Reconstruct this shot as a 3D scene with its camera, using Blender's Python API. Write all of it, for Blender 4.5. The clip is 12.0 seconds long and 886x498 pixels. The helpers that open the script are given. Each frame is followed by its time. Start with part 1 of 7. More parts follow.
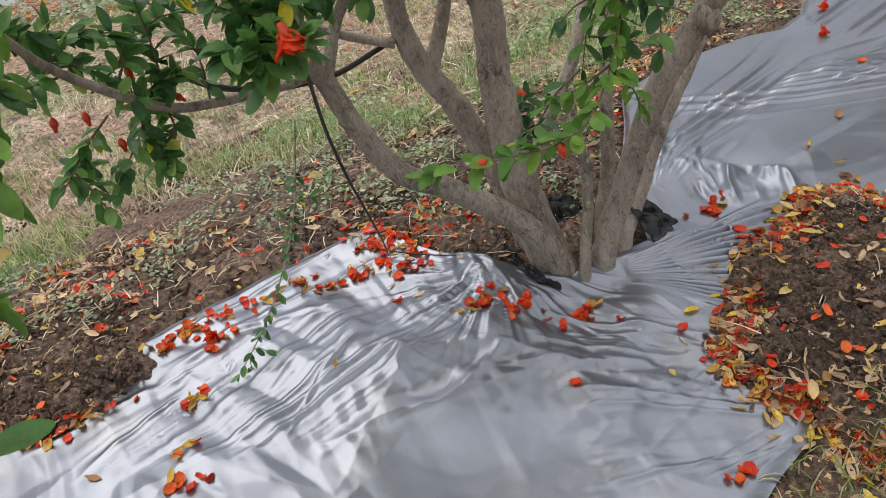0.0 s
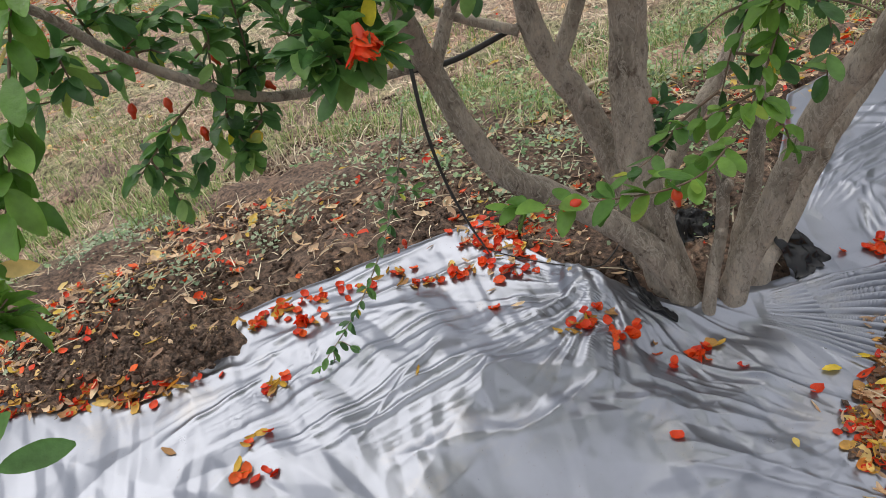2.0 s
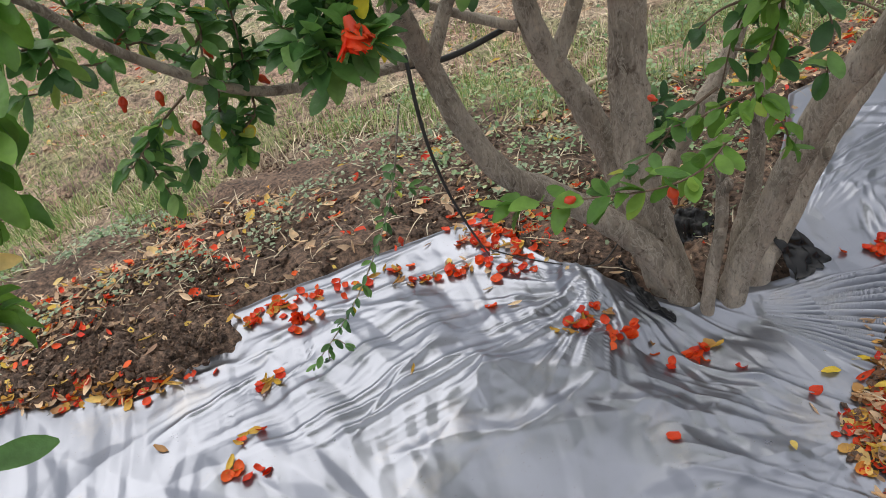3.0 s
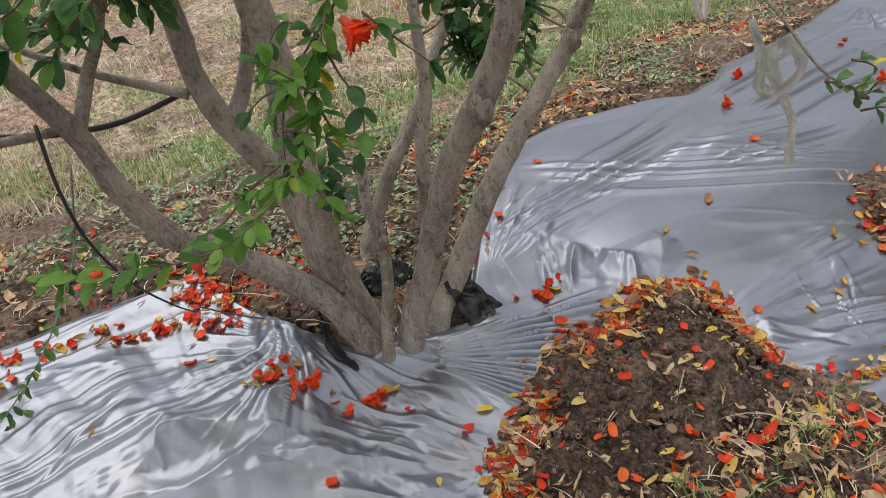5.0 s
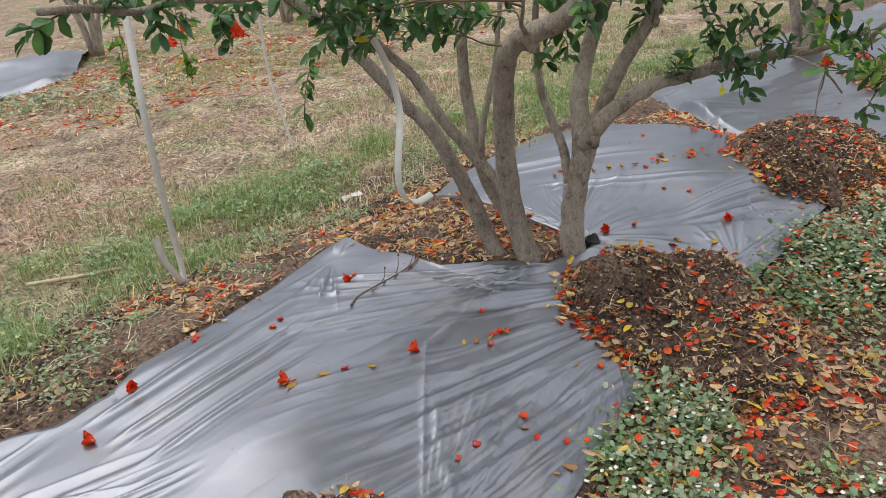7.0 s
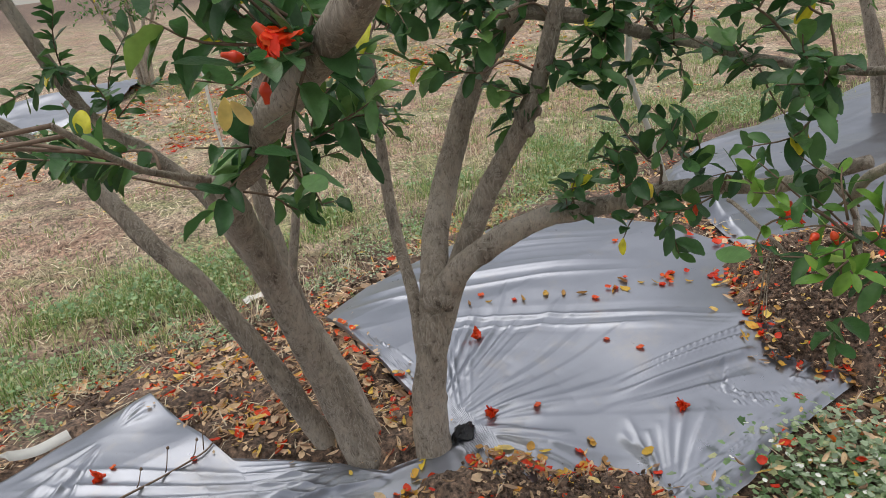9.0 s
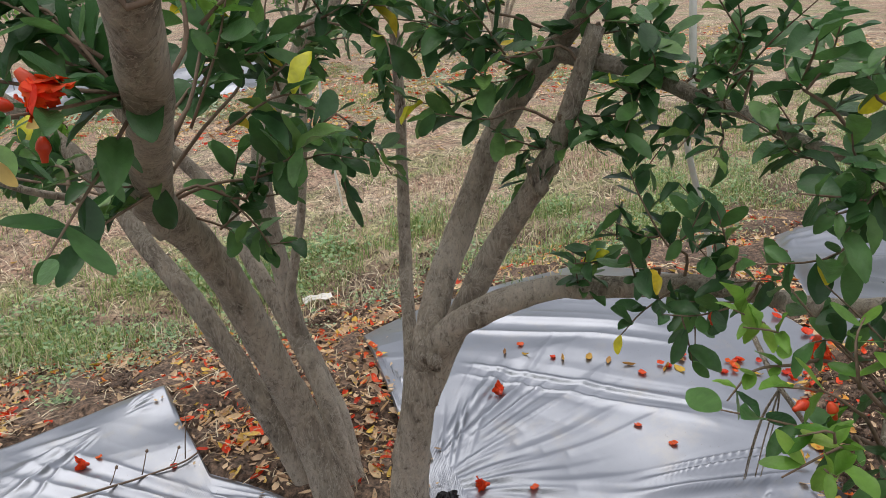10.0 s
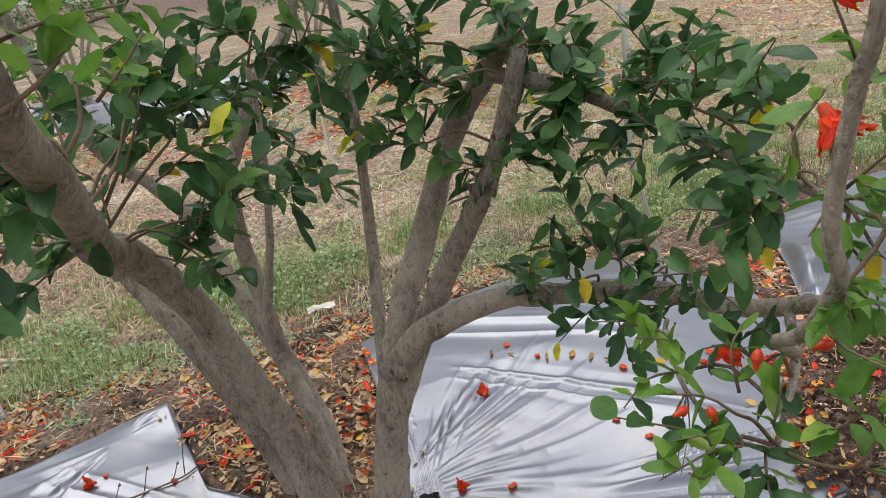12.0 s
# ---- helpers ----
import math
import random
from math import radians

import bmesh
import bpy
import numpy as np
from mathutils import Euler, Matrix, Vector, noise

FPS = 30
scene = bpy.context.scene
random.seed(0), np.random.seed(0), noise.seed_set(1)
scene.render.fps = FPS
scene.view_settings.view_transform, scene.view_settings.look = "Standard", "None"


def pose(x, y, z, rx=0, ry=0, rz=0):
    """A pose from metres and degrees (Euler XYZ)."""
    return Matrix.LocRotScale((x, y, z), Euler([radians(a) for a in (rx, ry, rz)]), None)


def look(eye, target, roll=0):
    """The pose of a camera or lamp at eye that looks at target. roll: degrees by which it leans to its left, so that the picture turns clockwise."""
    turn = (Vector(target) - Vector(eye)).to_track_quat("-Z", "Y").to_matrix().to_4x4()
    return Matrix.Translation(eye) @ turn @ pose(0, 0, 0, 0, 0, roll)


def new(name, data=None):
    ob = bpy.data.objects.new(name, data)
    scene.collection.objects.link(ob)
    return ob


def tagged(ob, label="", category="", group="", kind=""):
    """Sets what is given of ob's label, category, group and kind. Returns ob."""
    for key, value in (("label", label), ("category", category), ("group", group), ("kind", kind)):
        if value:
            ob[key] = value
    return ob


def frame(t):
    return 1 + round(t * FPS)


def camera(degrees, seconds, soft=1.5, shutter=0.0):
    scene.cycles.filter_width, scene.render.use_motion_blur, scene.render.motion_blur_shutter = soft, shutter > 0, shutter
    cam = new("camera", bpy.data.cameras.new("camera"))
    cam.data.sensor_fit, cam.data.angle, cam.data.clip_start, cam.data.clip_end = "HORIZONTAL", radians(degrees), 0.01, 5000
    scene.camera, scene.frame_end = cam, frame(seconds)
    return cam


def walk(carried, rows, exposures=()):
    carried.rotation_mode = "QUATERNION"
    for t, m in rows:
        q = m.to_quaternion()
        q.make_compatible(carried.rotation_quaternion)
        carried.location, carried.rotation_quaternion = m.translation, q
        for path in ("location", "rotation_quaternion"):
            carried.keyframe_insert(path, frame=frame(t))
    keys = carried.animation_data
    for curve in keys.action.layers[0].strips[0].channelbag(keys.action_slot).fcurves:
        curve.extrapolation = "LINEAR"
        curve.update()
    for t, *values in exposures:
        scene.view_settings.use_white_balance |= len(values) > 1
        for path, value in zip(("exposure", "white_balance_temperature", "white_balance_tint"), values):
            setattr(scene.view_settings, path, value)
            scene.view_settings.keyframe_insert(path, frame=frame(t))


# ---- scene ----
cam = camera(62.4, 12.0, 0.5)
PATH = [
    (0, (0.267, 0.073, 1.046), (0.863, 1.638, -0.048), -13.6),
    (0.5, (0.253, 0.164, 1.058), (0.841, 1.743, -0.02), -13.6),
    (1, (0.318, 0.187, 1.052), (0.72, 1.834, -0.009), -13.7),
    (1.5, (0.395, 0.188, 1.035), (0.631, 1.846, -0.057), -14.1),
    (2, (0.399, 0.189, 1.039), (0.612, 1.842, -0.067), -14.6),
    (2.5, (0.398, 0.196, 1.041), (0.605, 1.85, -0.064), -14.4),
    (2.7, (0.397, 0.196, 1.036), (0.603, 1.85, -0.07), -14.3),
    (4.3, (0.604, 0.188, 1.019), (0.903, 1.819, -0.099), -13.3),
    (4.5, (0.634, 0.165, 1.028), (1.036, 1.788, -0.069), -11.9),
    (5, (0.754, 0.029, 1.03), (1.321, 1.615, -0.049), -9.1),
    (5.5, (0.914, -0.158, 1.06), (1.518, 1.438, 0.018), -12.1),
    (6, (1.24, -0.253, 1.056), (1.943, 1.329, 0.053), -11.3),
    (6.5, (1.647, -0.254, 1.097), (2.69, 1.179, 0.171), -5.0),
    (7, (2.008, -0.113, 1.183), (3.203, 1.269, 0.368), -5.6),
    (7.5, (2.296, -0.039, 1.152), (3.53, 1.306, 0.336), -6.0),
    (7.7, (2.446, -0.035, 1.16), (3.674, 1.316, 0.343), -6.2),
    (9.3, (3.347, 0.121, 1.183), (4.235, 1.756, 0.448), -5.4),
    (9.5, (3.427, 0.136, 1.178), (4.252, 1.806, 0.45), -3.9),
    (10, (3.57, 0.114, 1.204), (4.208, 1.865, 0.478), -2.2),
    (10.5, (3.576, 0.094, 1.192), (4.128, 1.871, 0.459), -2.5),
    (11, (3.596, 0.1, 1.197), (4.146, 1.878, 0.463), -2.3),
    (11.5, (3.626, 0.076, 1.204), (4.174, 1.855, 0.472), -2.4),
    (12, (3.705, 0.017, 1.26), (4.253, 1.793, 0.521), -6.8),
]
EXPOSURES = [(0.0, 0.9), (5.0, 0.85), (6.5, 0.8), (7.5, 0.92), (9.5, 0.84), (10.5, 0.92), (12.0, 0.92)]
walk(cam, [(t, look(eye, target, roll)) for t, eye, target, roll in PATH], EXPOSURES)

# ---- light ----
SUN_EL, SUN_ROT = radians(66), radians(-25)
world = bpy.data.worlds.new("world")
scene.world = world
world.use_nodes = True
wn = world.node_tree
sky = wn.nodes.new("ShaderNodeTexSky")
sky.sky_type = "NISHITA"
sky.sun_disc = False
sky.sun_elevation, sky.sun_rotation = SUN_EL, SUN_ROT
sky.air_density, sky.dust_density, sky.ozone_density = 1.0, 0.4, 1.0
wn.nodes["Background"].inputs["Strength"].default_value = 0.072
# a veil of thin cloud, brighter overhead than at the horizon
up_z = wn.nodes.new("ShaderNodeSeparateXYZ")
coord = wn.nodes.new("ShaderNodeTexCoord")
wn.links.new(coord.outputs["Generated"], up_z.inputs[0])
veil = wn.nodes.new("ShaderNodeValToRGB")
veil.color_ramp.elements[0].position, veil.color_ramp.elements[0].color = 0.15, (2.7, 2.7, 2.75, 1)
veil.color_ramp.elements[1].position, veil.color_ramp.elements[1].color = 0.95, (11.4, 11.2, 11.25, 1)
wn.links.new(up_z.outputs["Z"], veil.inputs["Fac"])
both = wn.nodes.new("ShaderNodeMix")
both.data_type = "RGBA"
both.inputs[0].default_value = 0.8
wn.links.new(sky.outputs["Color"], both.inputs[6])
wn.links.new(veil.outputs["Color"], both.inputs[7])
wn.links.new(both.outputs[2], wn.nodes["Background"].inputs["Color"])
sun_data = bpy.data.lights.new("sun", "SUN")
sun_data.energy, sun_data.angle, sun_data.color = 0.8, radians(60), (1.0, 0.945, 0.86)
sun = new("sun", sun_data)
sun.matrix_world = look((0, 0, 6), (0 - math.sin(SUN_ROT) * math.cos(SUN_EL), 0 - math.cos(SUN_ROT) * math.cos(SUN_EL), 6 - math.sin(SUN_EL)))

rng = np.random.default_rng(7)

# ---- materials ----


def mat(name):
    m = bpy.data.materials.new(name)
    m.use_nodes = True
    nt = m.node_tree
    return m, nt, nt.nodes["Principled BSDF"]


def node(nt, kind, ins=None, operation=""):
    n = nt.nodes.new(kind)
    if operation:
        n.operation = operation
    for k, v in (ins or {}).items():
        if isinstance(v, bpy.types.NodeSocket):
            nt.links.new(v, n.inputs[k])
        else:
            n.inputs[k].default_value = v
    return n


def ramp(nt, fac, stops, interp="LINEAR"):
    n = nt.nodes.new("ShaderNodeValToRGB")
    n.color_ramp.interpolation = interp
    e = n.color_ramp.elements
    while len(e) < len(stops):
        e.new(0.5)
    for el, (p, c) in zip(e, stops):
        el.position, el.color = p, (*c, 1)
    nt.links.new(fac, n.inputs["Fac"])
    return n.outputs["Color"]


def noise_tex(nt, scale, detail=5, rough=0.6, stretch=(1, 1, 1), vec="Object", dist=0.0):
    tc = nt.nodes.new("ShaderNodeTexCoord")
    mp = node(nt, "ShaderNodeMapping", {"Vector": tc.outputs[vec], "Scale": stretch})
    return node(nt, "ShaderNodeTexNoise", {"Vector": mp.outputs["Vector"], "Scale": scale, "Detail": detail, "Roughness": rough, "Distortion": dist}).outputs["Fac"]


def mix_rgb(nt, fac, a, b, kind="MIX"):
    n = nt.nodes.new("ShaderNodeMix")
    n.data_type, n.blend_type = "RGBA", kind
    ins = [n.inputs[0], n.inputs[6], n.inputs[7]]
    for s, v in zip(ins, (fac, a, b)):
        if isinstance(v, bpy.types.NodeSocket):
            nt.links.new(v, s)
        else:
            s.default_value = v if isinstance(v, float) else (*v, 1)
    return n.outputs[2]


def bump(nt, bsdf, height, strength, dist):
    b = node(nt, "ShaderNodeBump", {"Strength": strength, "Distance": dist, "Height": height})
    nt.links.new(b.outputs["Normal"], bsdf.inputs["Normal"])
    return b


def bark_material():
    m, nt, p = mat("bark")
    n1 = noise_tex(nt, 11, 6, 0.7, (1, 1, 0.45))
    n2 = noise_tex(nt, 120, 6, 0.72, (1, 1, 0.55), dist=0.9)
    n3 = noise_tex(nt, 38, 5, 0.7, (1, 1, 0.8), dist=0.6)
    base = ramp(nt, n1, [(0.33, (0.225, 0.19, 0.155)), (0.5, (0.40, 0.345, 0.285)), (0.66, (0.57, 0.505, 0.43))])
    crack = ramp(nt, n2, [(0.34, (0.52, 0.48, 0.45)), (0.46, (1, 1, 1)), (0.64, (1.2, 1.18, 1.15))])
    plate = ramp(nt, n3, [(0.33, (0.42, 0.37, 0.34)), (0.43, (1, 1, 1)), (0.66, (1.2, 1.18, 1.14))])
    c = mix_rgb(nt, 0.9, base, crack, "MULTIPLY")
    c = mix_rgb(nt, 0.9, c, plate, "MULTIPLY")
    pale = ramp(nt, noise_tex(nt, 26, 4, 0.65, (1, 1, 0.5)), [(0.6, (0, 0, 0)), (0.7, (0.6, 0.6, 0.6))])
    c = mix_rgb(nt, pale, c, (0.45, 0.4, 0.33))
    # pale fissures, as a net drawn out along the stem
    v = noise_tex(nt, 38, 5, 0.65, (1, 1, 0.42), dist=1.1)
    v = node(nt, "ShaderNodeMath", {0: v, 1: 0.5}, operation="SUBTRACT").outputs[0]
    v = node(nt, "ShaderNodeMath", {0: v}, operation="ABSOLUTE").outputs[0]
    net = ramp(nt, v, [(0.0, (0.85, 0.85, 0.85)), (0.03, (0, 0, 0))])
    c = mix_rgb(nt, net, c, (0.62, 0.55, 0.46))
    nt.links.new(c, p.inputs["Base Color"])
    p.inputs["Roughness"].default_value = 0.85
    s = node(nt, "ShaderNodeMath", {0: n2, 1: n3}, operation="ADD").outputs[0]
    bump(nt, p, s, 1.0, 0.009)
    return m


def leaf_material(name, stops, gloss=0.38, through_light=0.44):
    m, nt, p = mat(name)
    geo = nt.nodes.new("ShaderNodeNewGeometry")
    col = ramp(nt, geo.outputs["Random Per Island"], stops)
    mott = ramp(nt, noise_tex(nt, 40, 3), [(0.3, (0.72, 0.72, 0.72)), (0.7, (1.18, 1.18, 1.18))])
    col = mix_rgb(nt, 1.0, col, mott, "MULTIPLY")
    nt.links.new(col, p.inputs["Base Color"])
    p.inputs["Roughness"].default_value = gloss
    bump(nt, p, noise_tex(nt, 130, 3, 0.6), 0.35, 0.004)
    tr = node(nt, "ShaderNodeBsdfTranslucent", {"Color": col})
    mx = node(nt, "ShaderNodeMixShader", {"Fac": through_light, 1: p.outputs["BSDF"], 2: tr.outputs["BSDF"]})
    nt.links.new(mx.outputs["Shader"], nt.nodes["Material Output"].inputs["Surface"])
    return m


def plain(name, c1, c2, rough, scale=20.0, bumpy=0.0, metal=0.0):
    m, nt, p = mat(name)
    n = noise_tex(nt, scale, 5)
    nt.links.new(ramp(nt, n, [(0.3, c1), (0.7, c2)]), p.inputs["Base Color"])
    p.inputs["Roughness"].default_value, p.inputs["Metallic"].default_value = rough, metal
    if bumpy:
        bump(nt, p, n, bumpy, 0.004)
    return m


def object_random(name, stops, rough, through_light=0.2):
    m, nt, p = mat(name)
    info = nt.nodes.new("ShaderNodeObjectInfo")
    col = ramp(nt, info.outputs["Random"], stops)
    mott = ramp(nt, noise_tex(nt, 90, 3), [(0.3, (0.7, 0.7, 0.7)), (0.7, (1.1, 1.1, 1.1))])
    col = mix_rgb(nt, 1.0, col, mott, "MULTIPLY")
    nt.links.new(col, p.inputs["Base Color"])
    p.inputs["Roughness"].default_value = rough
    tr = node(nt, "ShaderNodeBsdfTranslucent", {"Color": col})
    mx = node(nt, "ShaderNodeMixShader", {"Fac": through_light, 1: p.outputs["BSDF"], 2: tr.outputs["BSDF"]})
    nt.links.new(mx.outputs["Shader"], nt.nodes["Material Output"].inputs["Surface"])
    return m


def soil_colour(nt):
    n1 = noise_tex(nt, 5, 6, 0.65)
    n2 = noise_tex(nt, 70, 6, 0.7)
    a = ramp(nt, n1, [(0.3, (0.08, 0.053, 0.039)), (0.52, (0.155, 0.105, 0.077)), (0.72, (0.28, 0.2, 0.15))])
    b = ramp(nt, n2, [(0.36, (0.2, 0.2, 0.2)), (0.5, (0.95, 0.95, 0.95)), (0.62, (1.8, 1.7, 1.6)), (0.68, (2.7, 2.5, 2.2))])
    return mix_rgb(nt, 1.0, a, b, "MULTIPLY"), n2


def soil_material():
    m, nt, p = mat("soil")
    c, n2 = soil_colour(nt)
    nt.links.new(c, p.inputs["Base Color"])
    p.inputs["Roughness"].default_value = 0.95
    bump(nt, p, n2, 0.9, 0.012)
    return m


def ground_material():
    """Dark worked soil along the bed, straw-strewn dry ground and grass beyond it."""
    m, nt, p = mat("ground")
    c, n2 = soil_colour(nt)
    dry_share = nt.nodes.new("ShaderNodeAttribute")
    dry_share.attribute_name = "dry"
    dry_mask = dry_share.outputs["Fac"]
    n3 = noise_tex(nt, 2.1, 7, 0.72)
    n4 = noise_tex(nt, 60, 6, 0.75, (1, 0.5, 1), dist=0.5)
    n7 = noise_tex(nt, 17, 5, 0.7)
    dry = ramp(nt, n3, [(0.36, (0.14, 0.098, 0.072)), (0.47, (0.29, 0.22, 0.162)), (0.6, (0.5, 0.405, 0.305))])
    fib = ramp(nt, n4, [(0.38, (0.25, 0.23, 0.21)), (0.5, (1.0, 1.0, 1.0)), (0.62, (1.65, 1.6, 1.52))])
    clump = ramp(nt, n7, [(0.36, (0.5, 0.48, 0.46)), (0.5, (1.0, 1.0, 1.0)), (0.66, (1.25, 1.22, 1.18))])
    fib = mix_rgb(nt, 1.0, fib, clump, "MULTIPLY")
    dry = mix_rgb(nt, 1.0, dry, fib, "MULTIPLY")
    bare = ramp(nt, noise_tex(nt, 1.1, 6, 0.7, dist=0.8), [(0.47, (0, 0, 0)), (0.55, (1, 1, 1))])
    dry = mix_rgb(nt, bare, dry, mix_rgb(nt, 1.0, (0.34, 0.23, 0.17), fib, "MULTIPLY"))
    moss = ramp(nt, noise_tex(nt, 1.4, 6, 0.7, dist=1.0), [(0.5, (0, 0, 0)), (0.6, (0.75, 0.75, 0.75))])
    dry = mix_rgb(nt, moss, dry, mix_rgb(nt, 1.0, (0.25, 0.275, 0.13), fib, "MULTIPLY"))
    col = mix_rgb(nt, dry_mask, c, dry)
    nt.links.new(col, p.inputs["Base Color"])
    p.inputs["Roughness"].default_value = 0.95
    bump(nt, p, n2, 0.8, 0.012)
    return m


def film_material():
    m, nt, p = mat("silver_film")
    n1 = noise_tex(nt, 3.0, 5, 0.6)
    col = ramp(nt, n1, [(0.3, (0.265, 0.28, 0.32)), (0.7, (0.335, 0.352, 0.4))])
    dust = ramp(nt, noise_tex(nt, 7.0, 7, 0.72), [(0.55, (0, 0, 0)), (0.78, (0.55, 0.55, 0.55))])
    col = mix_rgb(nt, dust, col, (0.42, 0.38, 0.33))
    specks = ramp(nt, noise_tex(nt, 240, 2, 0.5), [(0.70, (0, 0, 0)), (0.76, (0.6, 0.6, 0.6))])
    col = mix_rgb(nt, specks, col, (0.2, 0.16, 0.12))
    nt.links.new(col, p.inputs["Base Color"])
    p.inputs["Metallic"].default_value = 0.82
    rr = ramp(nt, noise_tex(nt, 11.0, 6, 0.7), [(0.3, (0.27, 0.27, 0.27)), (0.7, (0.36, 0.36, 0.36))])
    nt.links.new(rr, p.inputs["Roughness"])
    s = node(nt, "ShaderNodeMath", {0: noise_tex(nt, 5, 3, 0.5, (1.6, 1, 1), dist=0.6), 1: 0.3}, operation="MULTIPLY").outputs[0]
    bump(nt, p, s, 0.3, 0.012)
    return m


BARK = bark_material()
GREENS = [(0.0, (0.055, 0.145, 0.045)), (0.5, (0.115, 0.265, 0.075)), (0.85, (0.2, 0.4, 0.1)), (0.965, (0.3, 0.47, 0.11)), (0.985, (0.850, 0.812, 0.049)), (1.0, (0.850, 0.617, 0.049))]
LEAF = leaf_material("leaf", GREENS)
# pale green of young leaves, also painted on leaves that look backlit
LEAF_YOUNG_OR_BACKLIT = leaf_material("young_or_backlit_leaf", [(0.0, (0.09, 0.24, 0.035)), (0.9, (0.24, 0.45, 0.075)), (0.975, (0.34, 0.52, 0.09)), (0.98, (0.75, 0.6, 0.05)), (1.0, (0.75, 0.55, 0.04))], 0.38, 0.42)
LEAF_DARK = leaf_material("dark_leaf", [(0.0, (0.04, 0.11, 0.04)), (0.5, (0.075, 0.185, 0.06)), (0.88, (0.13, 0.28, 0.08)), (0.975, (0.2, 0.36, 0.09)), (0.985, (0.85, 0.81, 0.05)), (1.0, (0.85, 0.62, 0.05))], 0.34, 0.35)
TWIG = plain("twig_bark", (0.13, 0.085, 0.055), (0.25, 0.18, 0.13), 0.8, 60)
PETAL = object_random("petal", [(0.0, (0.68, 0.03, 0.008)), (0.5, (0.92, 0.075, 0.01)), (1.0, (0.95, 0.16, 0.02))], 0.5, 0.25)
BLOSSOM = leaf_material("blossom", [(0.0, (0.88, 0.04, 0.008)), (0.5, (0.96, 0.075, 0.01)), (1.0, (1.0, 0.14, 0.015))], 0.62, 0.4)
CALYX = plain("calyx", (0.6, 0.035, 0.012), (0.72, 0.09, 0.02), 0.32, 25)
FALLEN_LEAF = object_random("fallen_leaf", [(0.0, (0.72, 0.45, 0.05)), (0.5, (0.62, 0.34, 0.07)), (1.0, (0.42, 0.22, 0.09))], 0.6)
PETAL_STUFF = leaf_material("petal_drift", [(0.0, (0.68, 0.03, 0.008)), (0.6, (0.93, 0.08, 0.01)), (1.0, (0.95, 0.17, 0.025))], 0.5, 0.2)
LITTER = leaf_material("litter", [(0.0, (0.682, 0.033, 0.011)), (0.4, (0.850, 0.077, 0.013)), (0.45, (0.770, 0.462, 0.066)), (0.68, (0.605, 0.330, 0.088)), (0.85, (0.440, 0.220, 0.088)), (1.0, (0.242, 0.121, 0.066))], 0.6, 0.15)
LITTER_DRY = leaf_material("dry_litter", [(0.0, (0.78, 0.05, 0.012)), (0.06, (0.85, 0.08, 0.014)), (0.08, (0.88, 0.62, 0.1)), (0.19, (0.86, 0.6, 0.2)), (0.25, (0.9, 0.65, 0.39)), (0.55, (0.82, 0.6, 0.39)), (0.8, (0.6, 0.42, 0.27)), (1.0, (0.36, 0.22, 0.14))], 0.65, 0.25)
STRAW = leaf_material("straw", [(0.0, (0.22, 0.15, 0.1)), (0.4, (0.52, 0.41, 0.28)), (1.0, (0.92, 0.82, 0.6))], 0.7, 0.1)
GRASS = leaf_material("grass", [(0.0, (0.14, 0.24, 0.06)), (0.4, (0.27, 0.41, 0.12)), (0.68, (0.42, 0.52, 0.2)), (0.86, (0.68, 0.64, 0.36)), (1.0, (0.8, 0.7, 0.46))], 0.55, 0.4)
WEED = leaf_material("weed", [(0.0, (0.13, 0.25, 0.1)), (0.5, (0.28, 0.44, 0.2)), (0.85, (0.42, 0.56, 0.3)), (1.0, (0.66, 0.66, 0.35))], 0.55, 0.3)
GREY_WEED = leaf_material("grey_weed", [(0.0, (0.2, 0.29, 0.17)), (0.6, (0.36, 0.46, 0.29)), (1.0, (0.52, 0.6, 0.42))], 0.65, 0.25)
YELLOW_LEAF = leaf_material("yellow_leaf", [(0.0, (0.92, 0.66, 0.05)), (0.6, (0.9, 0.68, 0.2)), (1.0, (0.84, 0.6, 0.3))], 0.5, 0.3)
SOIL = soil_material()
GROUND = ground_material()
FILM = film_material()
# black plastic; also colours the strip that stands for dark reflections in silver film
BLACK_FILM = plain("black_film", (0.006, 0.006, 0.007), (0.014, 0.014, 0.015), 0.2, 8)
TUBE = plain("black_rubber", (0.02, 0.02, 0.02), (0.045, 0.043, 0.04), 0.5, 40)
TAPE = plain("white_tape", (0.76, 0.75, 0.7), (0.88, 0.87, 0.83), 0.45, 30)
FRUIT = plain("fruit_skin", (0.2, 0.07, 0.025), (0.36, 0.16, 0.05), 0.35, 35)
RAG = leaf_material("tape_rag", [(0.0, (0.6, 0.59, 0.55)), (1.0, (0.66, 0.65, 0.6))], 0.4, 0.5)
PAPER = plain("paper", (0.6, 0.58, 0.54), (0.8, 0.78, 0.74), 0.8, 20)
WHITE_FLOWER = plain("white_flower", (0.75, 0.75, 0.68), (0.82, 0.82, 0.78), 0.6, 20)

# ---- building helpers ----


def mesh_from(name, verts, faces, material, smooth=True):
    me = bpy.data.meshes.new(name)
    me.from_pydata([tuple(v) for v in np.asarray(verts, float).tolist()], [], [tuple(f) for f in faces])
    me.materials.append(material)
    if smooth:
        me.polygons.foreach_set("use_smooth", np.ones(len(me.polygons), bool))
    me.update()
    return me


def part_mesh(name, me, parent=None, label="", at=(0, 0, 0)):
    ob = new(name, me)
    ob.location = at
    if parent:
        ob.parent = parent
    if label:
        tagged(ob, label)
    return ob


def thing(name, at, label, category, group="", kind=""):
    ob = new(name)
    ob.location = at
    ob.empty_display_size = 0.05
    return tagged(ob, label, category, group, kind)


TABLE = np.random.default_rng(3).random((256, 256))


